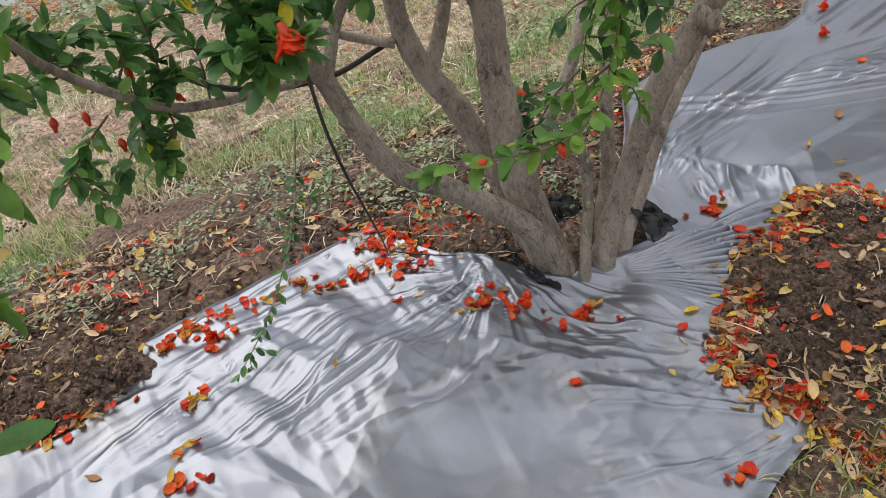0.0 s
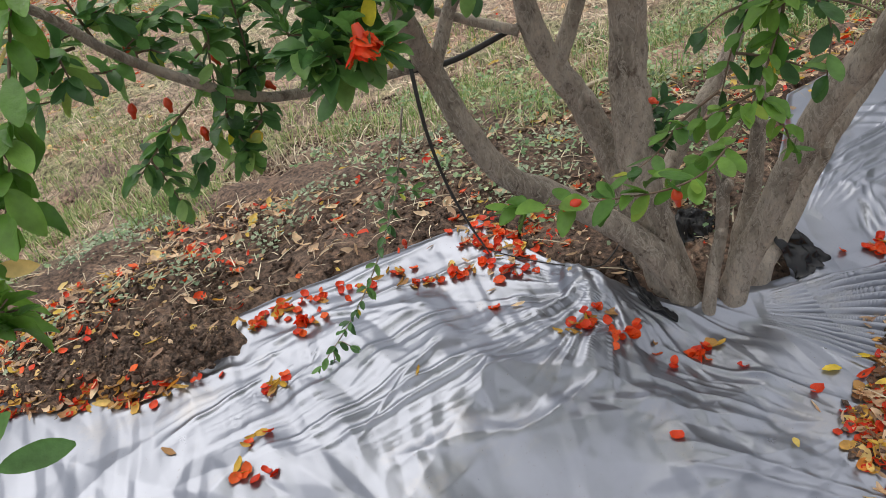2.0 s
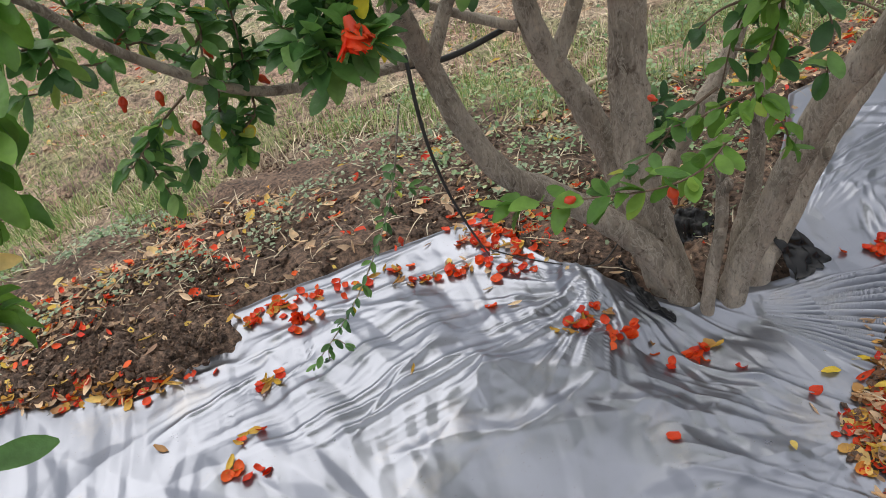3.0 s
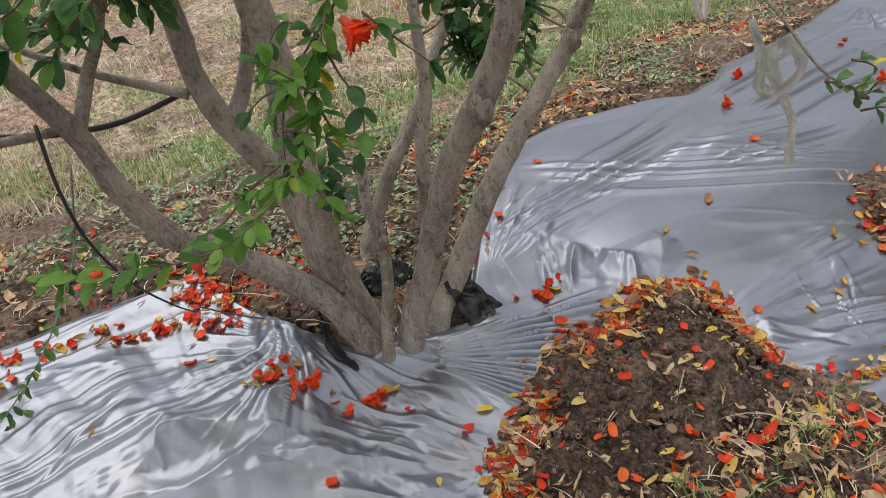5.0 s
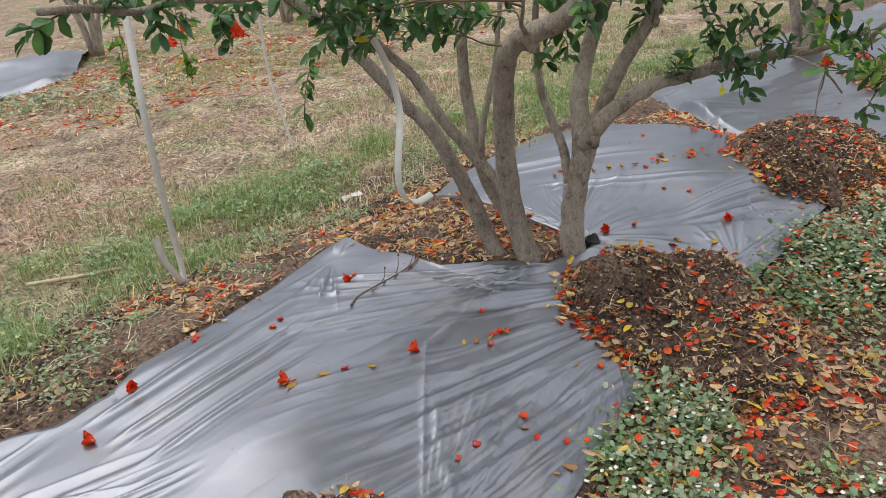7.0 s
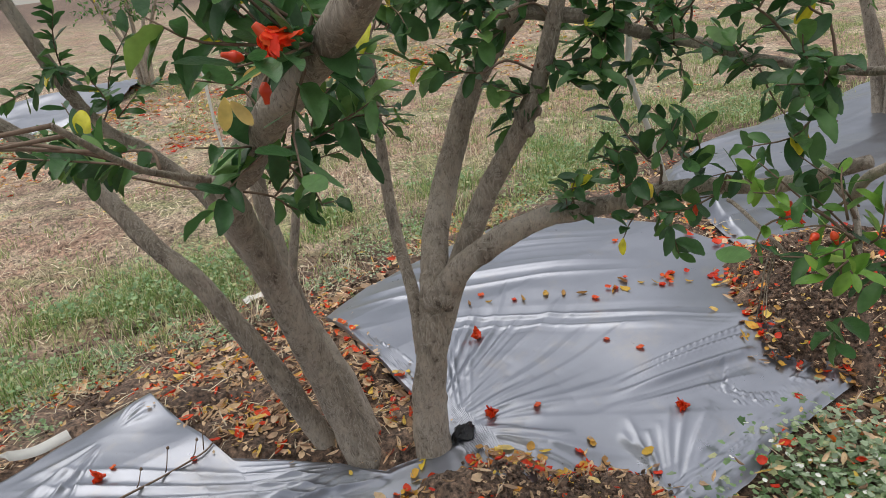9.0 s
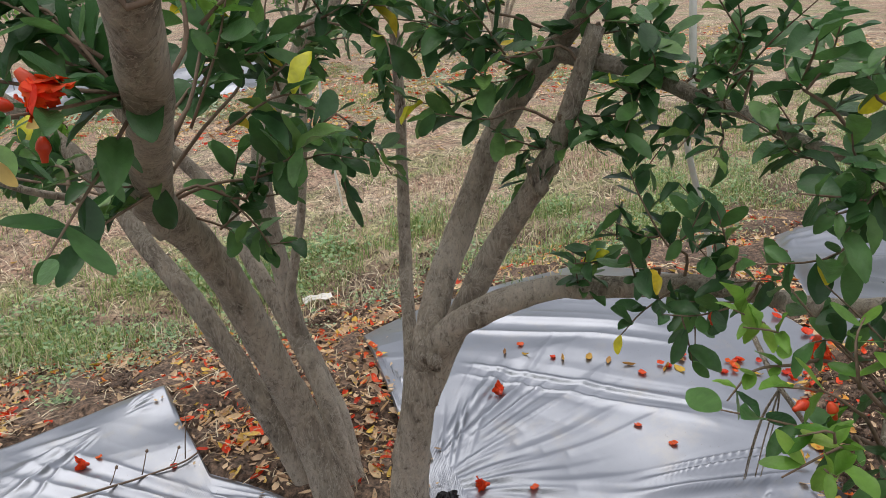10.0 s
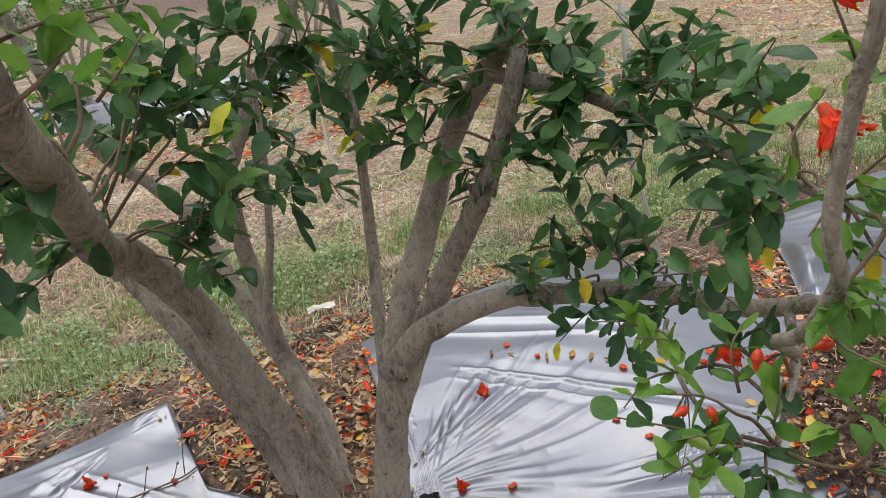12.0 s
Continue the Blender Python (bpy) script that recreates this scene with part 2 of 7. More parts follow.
def vnoise(x, y, seed=0):
    """Smooth value noise between -1 and 1."""
    x, y = np.asarray(x, float) + seed * 17.31, np.asarray(y, float) + seed * 9.77
    xi, yi = np.floor(x).astype(int), np.floor(y).astype(int)
    u, v = x - xi, y - yi
    u, v = u * u * (3 - 2 * u), v * v * (3 - 2 * v)
    g = lambda a, b: TABLE[a & 255, b & 255]
    return 2 * ((g(xi, yi) * (1 - u) + g(xi + 1, yi) * u) * (1 - v) + (g(xi, yi + 1) * (1 - u) + g(xi + 1, yi + 1) * u) * v) - 1


def fbm(x, y, seed=0, octaves=4):
    return sum(vnoise(np.asarray(x) * 2**k, np.asarray(y) * 2**k, seed + k) / 2**k for k in range(octaves))


def step(a, b, v):
    u = np.clip((np.asarray(v, float) - a) / (b - a), 0, 1)
    return u * u * (3 - 2 * u)


BED_Y = [-3, 0.4, 0.7, 0.95, 1.2, 1.5, 1.8, 2.1, 2.5, 3.0, 9]
BED_Z = [-0.17, -0.17, -0.11, -0.04, 0.03, 0.06, 0.08, 0.06, -0.03, -0.13, -0.15]


def bed(x, y):
    """Height of the raised bed and the ground beside it."""
    return np.interp(y, BED_Y, BED_Z) + 0.06 * step(3.8, 4.8, x) - 0.04 * step(2.6, 3.0, x) * (1 - step(3.7, 4.1, x)) * (1 - step(1.0, 1.4, y))


SOIL_EDGE = [(-3.0, 2.2), (-0.5, 2.3), (0.4, 2.62), (0.9, 2.42), (1.4, 2.12), (1.9, 2.2), (2.4, 2.5), (2.9, 2.88), (3.3, 2.98), (4.6, 3.05), (6.0, 3.1), (9.0, 3.2)]


def soil_edge(x):
    """Where the worked soil behind the film ends and grass begins."""
    return np.interp(x, [p[0] for p in SOIL_EDGE], [p[1] for p in SOIL_EDGE])


# outline of the film: its back and its front edge along the row
BACK = [(-2.6, 1.75), (-0.47, 1.63), (0.06, 1.65), (0.41, 1.68), (0.7, 1.70), (0.76, 1.55), (0.86, 1.36), (0.97, 1.24), (1.2, 1.2), (1.3, 1.36), (1.41, 1.54), (1.62, 1.79), (1.86, 1.86), (2.05, 1.84), (2.25, 1.78), (2.4, 1.79), (2.53, 1.9), (2.7, 1.93), (2.9, 1.985), (3.17, 2.08), (3.43, 2.18), (3.47, 1.93), (3.52, 1.69), (3.72, 1.5), (3.8, 1.4), (3.98, 1.38), (4.01, 1.75), (4.06, 2.3), (4.3, 2.42), (4.71, 2.47), (5.05, 2.56), (5.12, 2.3), (5.18, 2.1), (5.24, 1.8), (5.26, 1.45)]
FRONT = [(-2.6, 0.62), (0.4, 0.6), (0.95, 0.62), (1.1, 0.66), (1.2, 0.73), (1.7, 0.74), (1.78, 0.66), (2.24, 0.64), (2.7, 0.67), (2.9, 0.72), (3.15, 0.77), (3.5, 0.85), (4.2, 0.84), (4.42, 0.88), (5.1, 0.9), (5.26, 0.95)]
# the same of the next sheet
BACK2 = [(5.28, 1.5), (5.4, 1.72), (5.6, 2.02), (5.9, 2.36), (6.4, 2.6), (7.0, 2.7), (10.0, 2.8)]
FRONT2 = [(5.28, 1.35), (5.56, 1.2), (5.83, 1.02), (6.3, 0.98), (10.0, 1.05)]


def back(x):
    return np.interp(x, [p[0] for p in BACK], [p[1] for p in BACK]) + 0.012 * vnoise(np.asarray(x) * 9, 0.5, 5)


def front(x):
    return np.interp(x, [p[0] for p in FRONT], [p[1] for p in FRONT]) + 0.014 * vnoise(np.asarray(x) * 7, 3.5, 6)


def back2(x):
    return np.interp(x, [p[0] for p in BACK2], [p[1] for p in BACK2]) + 0.03 * vnoise(np.asarray(x) * 5, 0.5, 8)


def front2(x):
    return np.interp(x, [p[0] for p in FRONT2], [p[1] for p in FRONT2]) + 0.03 * vnoise(np.asarray(x) * 5, 3.5, 9)


def under_film(x, y):
    return ((y > front(x) - 0.02) & (y < back(x) + 0.02) & (x > -2.6) & (x < 5.26)) | ((x > 5.28) & (y > front2(x) - 0.02) & (y < back2(x) + 0.02))


def radial(x, y, cx, cy, reach, amp, k, seed, aim=None, spread=1.2, inner=0.05):
    """Sharp folds that run out from a pinned place."""
    dx, dy = x - cx, y - cy
    r, th = np.hypot(dx, dy), np.arctan2(dy, dx)
    w = np.exp(-((r / reach) ** 2)) * step(0.0, inner, r)
    if aim is not None:
        d = np.abs((th - aim + np.pi) % (2 * np.pi) - np.pi)
        w = w * np.exp(-((d / spread) ** 4))
    ridge = 1 - 2 * np.abs(vnoise(th * k / 2, r * 1.6, seed)) ** 0.6
    fine = 1 - 2 * np.abs(vnoise(th * k * 1.3 + 3, r * 2.2, seed + 4)) ** 0.7
    return amp * w * (ridge + 0.45 * fine) * np.minimum(1.0, r / 0.16)


def facets(x, y, angle, long, wide, seed):
    """Flat triangular faces that meet in sharp folds, as in stiff sheet that was crumpled."""
    c, s = math.cos(angle), math.sin(angle)
    x, y = x + 0.05 * vnoise(x * 4, y * 4, seed + 1), y + 0.05 * vnoise(x * 4, y * 4, seed + 2)
    u, v = (x * c + y * s) / long, (-x * s + y * c) / wide
    u = u + 0.5 * v
    i, j = np.floor(u).astype(int), np.floor(v).astype(int)
    fu, fv = u - i, v - j
    def h(a, b):
        return TABLE[(a + seed * 7) % 256, (b + seed * 13) % 256] * 2 - 1
    low = h(i, j) + fu * (h(i + 1, j) - h(i, j)) + fv * (h(i, j + 1) - h(i, j))
    high = h(i + 1, j + 1) + (1 - fu) * (h(i, j + 1) - h(i + 1, j + 1)) + (1 - fv) * (h(i + 1, j) - h(i + 1, j + 1))
    return np.where(fu + fv < 1, low, high)


def ridges(x, y, angle, along, across, seed):
    c, s = math.cos(angle), math.sin(angle)
    u, v = (x * c + y * s), (-x * s + y * c)
    v = v + 0.05 * vnoise(u * 1.7, v * 1.7, seed + 2)
    return (1 - 2 * np.abs(vnoise(u / along, v / across, seed)) ** 0.6) * (0.35 + 0.65 * step(-0.35, 0.35, vnoise(u * 1.3, v * 1.9, seed + 7)))


crng = np.random.default_rng(17)
CREASES = []
# fans of fine tight pleats: x, y, first and last direction, start, length, number
for px, py, a0, a1, r0, length, n in [(2.2, 0.78, 2.75, 3.35, 0.02, 0.35, 9), (2.7, 0.86, 0.0, 0.8, 0.06, 0.6, 13), (3.62, 1.0, 2.9, 3.9, 0.03, 0.45, 13), (3.96, 1.42, -1.5, 0.3, 0.04, 0.3, 15), (4.24, 0.92, -0.2, 1.1, 0.03, 0.3, 11), (0.85, 1.36, -2.9, -0.3, 0.03, 0.12, 15), (1.3, 1.3, 0.2, 1.0, 0.05, 0.4, 9), (3.8, 1.42, 2.4, 3.3, 0.04, 0.35, 11)]:
    for k in range(n):
        a = a0 + (a1 - a0) * (k + crng.uniform(-0.25, 0.25)) / (n - 1)
        CREASES.append((px + r0 * math.cos(a), py + r0 * math.sin(a), a, length * crng.uniform(0.6, 1.15), 0.0115, crng.uniform(0.006, 0.012)))


# broad planar folds: from, to, width of the two sides, height
FOLDS = [
    ((0.85, 1.01), (1.06, 0.985), 0.06, 0.10, 0.012), ((0.85, 1.01), (0.3, 1.13), 0.16, 0.07, 0.018), ((0.86, 1.0), (0.74, 0.8), 0.1, 0.09, 0.012),
    ((0.85, 1.01), (0.98, 0.8), 0.09, 0.1, 0.012), ((0.7, 1.24), (0.93, 1.17), 0.07, 0.13, 0.018), ((0.6, 1.41), (0.69, 1.23), 0.12, 0.09, 0.016),
    ((0.6, 1.41), (0.34, 1.2), 0.12, 0.1, 0.016), ((0.6, 1.41), (0.2, 1.46), 0.08, 0.14, 0.012), ((0.66, 1.24), (0.3, 1.02), 0.1, 0.16, 0.014),
]
FOLDS += [
    ((0.5, 1.08), (0.1, 0.86), 0.1, 0.12, 0.014), ((0.2, 1.3), (-0.2, 1.02), 0.14, 0.1, 0.016), ((0.62, 0.92), (0.2, 0.72), 0.09, 0.12, 0.012),
    ((-0.1, 1.36), (-0.7, 0.9), 0.16, 0.12, 0.018), ((0.18, 1.0), (-0.35, 0.7), 0.1, 0.15, 0.014), ((0.95, 0.92), (0.55, 0.66), 0.08, 0.1, 0.012),
    ((1.42, 1.28), (1.58, 1.06), 0.06, 0.06, 0.016), ((1.5, 1.4), (1.5, 1.14), 0.05, 0.08, 0.014), ((1.72, 1.24), (1.64, 1.08), 0.05, 0.06, 0.016),
]
frng = np.random.default_rng(19)
# long folds that run together at the pinned places: x, y, first and last direction, number, length
for px, py, a0, a1, n, reach in [(3.6, 1.02, 2.75, 3.5, 15, 1.3), (3.76, 1.43, 2.75, 3.3, 9, 1.0), (2.74, 0.86, 0.0, 0.75, 8, 0.5), (4.24, 0.95, 0.2, 1.2, 4, 0.4), (3.99, 1.43, -1.2, 0.8, 15, 0.9), (1.13, 0.88, 2.3, 3.5, 6, 0.5), (0.62, 1.42, 3.0, 4.3, 4, 0.6), (1.32, 1.3, 0.1, 0.9, 8, 0.5), (2.2, 1.0, 2.5, 3.3, 8, 0.5)]:
    for k in range(n):
        a = a0 + (a1 - a0) * (k + frng.uniform(-0.4, 0.4)) / (n - 1)
        r0, r1 = reach * frng.uniform(0.0, 0.3), reach * frng.uniform(0.45, 1.0)
        w = frng.uniform(0.008, 0.035)
        FOLDS.append(((px + r0 * math.cos(a), py + r0 * math.sin(a)), (px + r1 * math.cos(a), py + r1 * math.sin(a)), w, w * frng.uniform(0.5, 2.5), w * frng.uniform(0.2, 0.55)))


def folds(x, y):
    """Creases whose two sides are flat facets."""
    z = np.zeros(np.broadcast(x, y).shape)
    for (ax, ay), (bx, by), w1, w2, h in FOLDS:
        length = math.hypot(bx - ax, by - ay)
        c, s = (bx - ax) / length, (by - ay) / length
        u, v = ((x - ax) * c + (y - ay) * s) / length, -(x - ax) * s + (y - ay) * c
        v = v + 0.012 * np.sin(5 * u + ax * 9)
        m = (u > 0) & (u < 1) & (v < w1) & (v > -w2)
        if m.any():
            t = np.minimum(1.0, np.minimum(u[m] / 0.3, (1 - u[m]) / 0.3))
            z[m] += (0.9 if ax < 1.2 else 0.4) * h * np.maximum(0, t - np.where(v[m] > 0, v[m] / w1, -v[m] / w2)) ** 1.25
    return z


def creases(x, y):
    """Sharp straight folds, each with a crest and slack sides."""
    z = np.zeros(np.broadcast(x, y).shape)
    for cx, cy, a, length, width, h in CREASES:
        c, s = math.cos(a), math.sin(a)
        u, v = (x - cx) * c + (y - cy) * s, -(x - cx) * s + (y - cy) * c
        m = (u > 0) & (u < length) & (np.abs(v) < 5 * width)
        if m.any():
            t = u[m] / length
            z[m] += h * np.sin(np.pi * t) ** 0.6 * np.exp(-np.abs(v[m] + 0.1 * width * np.sin(9 * t)) / (width * (0.4 + 0.8 * t)))
    return z


# bundles of long wrinkles between two lines: two corners where they start, two where they end, number, height
WRINKLES_FRONT = [
    ((0.92, 1.19), (0.81, 1.09), (1.19, 0.89), (1.07, 0.85), 5, 0.0090),
    ((0.10, 1.59), (0.13, 1.48), (0.69, 1.68), (0.67, 1.49), 5, 0.0060),
    ((0.54, 1.48), (0.70, 1.20), (-0.09, 1.31), (0.28, 1.15), 9, 0.0060),
    ((0.68, 1.18), (0.89, 1.03), (0.29, 1.12), (0.74, 0.91), 4, 0.0090),
    ((1.16, 0.73), (1.09, 0.66), (0.83, 1.03), (0.66, 0.80), 8, 0.0060),
    ((1.15, 0.72), (1.12, 0.67), (0.85, 0.75), (0.96, 0.66), 6, 0.0060),
    ((0.21, 1.51), (0.11, 1.40), (-0.18, 1.47), (-0.09, 1.31), 4, 0.0050),
    ((0.91, 1.35), (0.92, 1.27), (0.68, 1.33), (0.74, 1.20), 5, 0.0050),
]
WRINKLES_MIDDLE = [
    ((1.38, 1.46), (1.35, 1.36), (2.22, 1.75), (2.02, 1.43), 9, 0.0040),
    ((1.59, 1.65), (1.66, 1.43), (2.42, 1.22), (2.30, 1.09), 7, 0.0030),
    ((1.47, 1.36), (1.64, 1.18), (1.40, 1.22), (1.54, 1.05), 7, 0.0090),
    ((1.73, 0.98), (1.70, 0.91), (2.18, 1.07), (2.08, 0.90), 6, 0.0040),
    ((2.25, 0.80), (2.21, 0.68), (1.84, 0.92), (1.73, 0.80), 9, 0.0050),
    ((2.3, 1.75), (2.34, 1.45), (3.1, 1.95), (3.0, 1.55), 8, 0.0030),
    ((1.76, 0.93), (1.67, 0.80), (1.89, 0.78), (1.89, 0.71), 5, 0.0060),
]
WRINKLES_TREE = [
    ((3.59, 0.95), (3.54, 0.78), (2.77, 1.00), (2.79, 0.75), 10, 0.0050),
    ((3.63, 1.16), (3.62, 1.02), (2.75, 1.47), (2.62, 1.08), 8, 0.0040),
    ((3.67, 1.47), (3.69, 1.18), (3.09, 2.00), (2.73, 1.62), 8, 0.0040),
    ((3.81, 1.40), (3.67, 1.19), (3.45, 1.50), (3.35, 1.35), 6, 0.0080),
    ((2.93, 0.70), (3.21, 0.73), (3.37, 0.74), (3.53, 0.79), 6, 0.0050),
    ((2.73, 0.91), (2.65, 0.69), (3.12, 0.84), (3.09, 0.74), 8, 0.0050),
    ((2.64, 1.05), (2.72, 0.96), (3.58, 1.07), (3.50, 0.96), 7, 0.0030),
    ((2.03, 1.53), (1.88, 1.45), (2.35, 1.37), (2.29, 1.22), 6, 0.0040),
    ((2.07, 1.52), (2.04, 1.34), (2.46, 1.46), (2.42, 1.32), 5, 0.0040),
]
WRINKLES_FAR = [
    ((4.03, 1.52), (4.00, 1.45), (4.33, 1.85), (4.47, 1.56), 8, 0.0050),
    ((4.27, 1.89), (4.22, 1.77), (4.92, 1.29), (4.82, 1.21), 6, 0.0040),
    ((4.89, 1.19), (4.74, 1.05), (4.49, 1.27), (4.33, 1.19), 7, 0.0060),
    ((4.48, 2.51), (4.10, 2.17), (5.10, 1.89), (4.84, 1.59), 6, 0.0030),
    ((3.41, 2.0), (3.38, 2.12), (3.02, 1.98), (3.1, 1.7), 5, 0.0060),
    ((4.26, 0.99), (4.17, 0.83), (4.87, 0.93), (5.09, 0.89), 8, 0.0060),
    ((4.00, 1.39), (4.03, 1.35), (4.14, 1.71), (4.28, 1.68), 7, 0.0050),
]


def wrinkles(x, y):
    """Long taut wrinkles that run together and apart between two lines."""
    z = np.zeros(x.shape)
    for k, (a0, a1, b0, b1, n, h) in enumerate(WRINKLES_FRONT + WRINKLES_MIDDLE + WRINKLES_TREE + WRINKLES_FAR):
        a0, a1, b0, b1 = (np.array(p) for p in (a0, a1, b0, b1))
        lo, hi = np.min([a0, a1, b0, b1], 0) - 0.15, np.max([a0, a1, b0, b1], 0) + 0.15
        m = (x > lo[0]) & (x < hi[0]) & (y > lo[1]) & (y < hi[1])
        if not m.any():
            continue
        px, py = x[m], y[m]
        # place along (u) and across (v) the bundle, by a few steps towards the point
        u, v = np.full(px.shape, 0.5), np.full(px.shape, 0.5)
        for _ in range(7):
            fx = (a0[0] * (1 - v) + a1[0] * v) * (1 - u) + (b0[0] * (1 - v) + b1[0] * v) * u - px
            fy = (a0[1] * (1 - v) + a1[1] * v) * (1 - u) + (b0[1] * (1 - v) + b1[1] * v) * u - py
            ux, uy = (b0[0] - a0[0]) * (1 - v) + (b1[0] - a1[0]) * v, (b0[1] - a0[1]) * (1 - v) + (b1[1] - a1[1]) * v
            vx, vy = (a1[0] - a0[0]) * (1 - u) + (b1[0] - b0[0]) * u, (a1[1] - a0[1]) * (1 - u) + (b1[1] - b0[1]) * u
            det = ux * vy - uy * vx
            det = np.where(np.abs(det) < 1e-5, np.where(det < 0, -1e-5, 1e-5), det)
            u, v = np.clip(u - (fx * vy - fy * vx) / det, -0.6, 1.6), np.clip(v - (ux * fy - uy * fx) / det, -0.6, 1.6)
        room = step(-0.04, 0.12, u) * (1 - step(0.6, 1.15, u)) * step(-0.25, 0.2, v) * (1 - step(0.8, 1.25, v))
        q = v * n * 0.95 + 0.16 * vnoise(u * 2.0, v * 2, 300 + k)
        big = (1 - np.abs(vnoise(q, u * 0.7 + k, 310 + k))) ** 1.9
        fine = (1 - np.abs(vnoise(q * 2.1 + 7, u * 1.2, 350 + k))) ** 2.0
        width = np.hypot((a1 - a0)[0] * (1 - u) + (b1 - b0)[0] * u, (a1 - a0)[1] * (1 - u) + (b1 - b0)[1] * u) / n
        z[m] += room * np.minimum(width, 0.035) * step(0.003 if a0[0] > 1.0 and a1[0] < 1.2 else 0.006, 0.014, width) * (0.05 if k < len(WRINKLES_FRONT) else 0.11) * min(h * 1000, 7.0) * (big + 0.18 * fine - 0.45)
    return z


def pleats(x, y, cx, cy, a0, a1, r0, r1, n, steep):
    """A fan of even pleats round one place."""
    dx, dy = x - cx, y - cy
    r, th = np.hypot(dx, dy), np.arctan2(dy, dx)
    v = (th - a0) / (a1 - a0)
    room = step(0.0, 0.12, v) * (1 - step(0.88, 1.0, v)) * step(r0, r0 + 0.05, r) * (1 - step(0.55 * r1, r1, r))
    wave = np.cos(2 * np.pi * (n * v + 0.35 * vnoise(v * 5, r * 3, 371) + 0.2 * vnoise(v * n, 0.5, 372)))
    return room * steep * r * abs(a1 - a0) / n * np.abs(0.5 + 0.5 * wave) ** 1.3


def film_height(x, y):
    x, y = np.broadcast_arrays(np.atleast_1d(np.asarray(x, float)), np.atleast_1d(np.asarray(y, float)))
    z = bed(x, y) + 0.016
    w = 0.012 * fbm(x * 2.2, y * 2.2, 20, 2) + 0.8 * creases(x, y) + folds(x, y) + wrinkles(x, y) + pleats(x, y, 1.05, 1.19, -1.05, -0.1, 0.05, 0.55, 17, 1.15)
    near = 1 - step(1.15, 1.45, x)
    w = w + near * (0.018 * facets(x, y, 2.75, 0.34, 0.17, 31) + 0.009 * facets(x, y, 2.4, 0.14, 0.08, 33) + 0.0026 * facets(x, y, 2.0, 0.06, 0.035, 35))
    mid = step(1.15, 1.45, x) * (1 - step(3.9, 4.1, x))
    w = w + mid * (0.002 * ridges(x, y, 0.25, 1.1, 0.18, 41) + 0.008 * facets(x, y, 0.2, 0.4, 0.16, 43))
    far = step(3.9, 4.1, x)
    w = w + far * (0.002 * ridges(x, y, -0.35, 0.9, 0.22, 51) + 0.006 * facets(x, y, -0.3, 0.4, 0.18, 53))
    w = w + radial(x, y, 0.86, 1.32, 0.2, 0.012, 14, 62)
    # a stiff dome in front of the first tree and a bulge against the soil at the back
    w = w + (0.085 + 0.034 * facets(x, y, 1.4, 0.07, 0.022, 27) + 0.012 * vnoise(x * 70, y * 20, 28)) * np.exp(-(((x - 0.855) / 0.055) ** 2 + ((y - 1.37) / 0.07) ** 2))
    w = w + 0.05 * np.exp(-(((x - 3.42) / 0.13) ** 2 + ((y - 2.1) / 0.12) ** 2))
    w = w - 0.03 * np.exp(-(((x - 1.0) / 0.13) ** 2 + ((y - 1.14) / 0.07) ** 2))
    w = w - 0.02 * np.exp(-(((x - 1.42) / 0.15) ** 2 + ((y - 1.22) / 0.08) ** 2))
    # a lip along the front between the first two heaps, with a trough behind it
    w = w - 0.028 * step(1.66, 1.76, x) * (1 - step(2.18, 2.26, x)) * np.exp(-(((y - front(x) - 0.075) / 0.022) ** 2))
    e = np.minimum(y - front(x), back(x) - y)
    hem = step(0.0, 0.10, e)
    return z + w * (0.35 + 0.65 * hem) - 0.012 * (1 - step(0.0, 0.03, e))


MOUNDS = []
MOUNDS.append(((1.42, 0.72), 0.078, [(1.08, 0.83), (1.2, 0.92), (1.29, 1.0), (1.48, 1.03), (1.57, 1.08), (1.69, 1.04), (1.7, 0.93), (1.7, 0.81), (1.8, 0.7), (1.86, 0.5), (1.4, 0.38), (1.2, 0.5), (1.16, 0.7)]))
MOUNDS.append(((2.47, 0.84), 0.072, [(2.18, 0.95), (2.26, 1.11), (2.37, 1.13), (2.62, 1.08), (2.75, 0.96), (2.74, 0.83), (2.68, 0.64), (2.45, 0.55), (2.2, 0.6), (2.2, 0.75), (2.26, 0.83)]))
MOUNDS.append(((3.9, 0.98), 0.068, [(3.62, 1.05), (3.65, 1.22), (3.84, 1.29), (4.1, 1.12), (4.27, 1.0), (4.2, 0.84), (4.12, 0.62), (3.8, 0.55), (3.58, 0.72), (3.6, 0.9)]))
MOUNDS.append(((5.3, 1.13), 0.1, [(4.8, 1.05), (4.93, 1.18), (5.02, 1.32), (5.18, 1.42), (5.41, 1.4), (5.66, 1.25), (5.82, 1.03), (5.6, 0.92), (5.25, 0.88), (4.97, 0.9)]))
MOUNDS.append(((-0.12, 1.72), 0.05, [(-0.5, 1.62), (-0.25, 1.52), (-0.1, 1.46), (0.05, 1.46), (0.09, 1.56), (0.07, 1.68), (0.0, 1.95), (-0.4, 1.95)]))
MOUNDS.append(((6.9, 1.2), 0.1, [(6.5, 1.1), (6.6, 1.4), (6.95, 1.5), (7.3, 1.3), (7.2, 0.9), (6.7, 0.85)]))


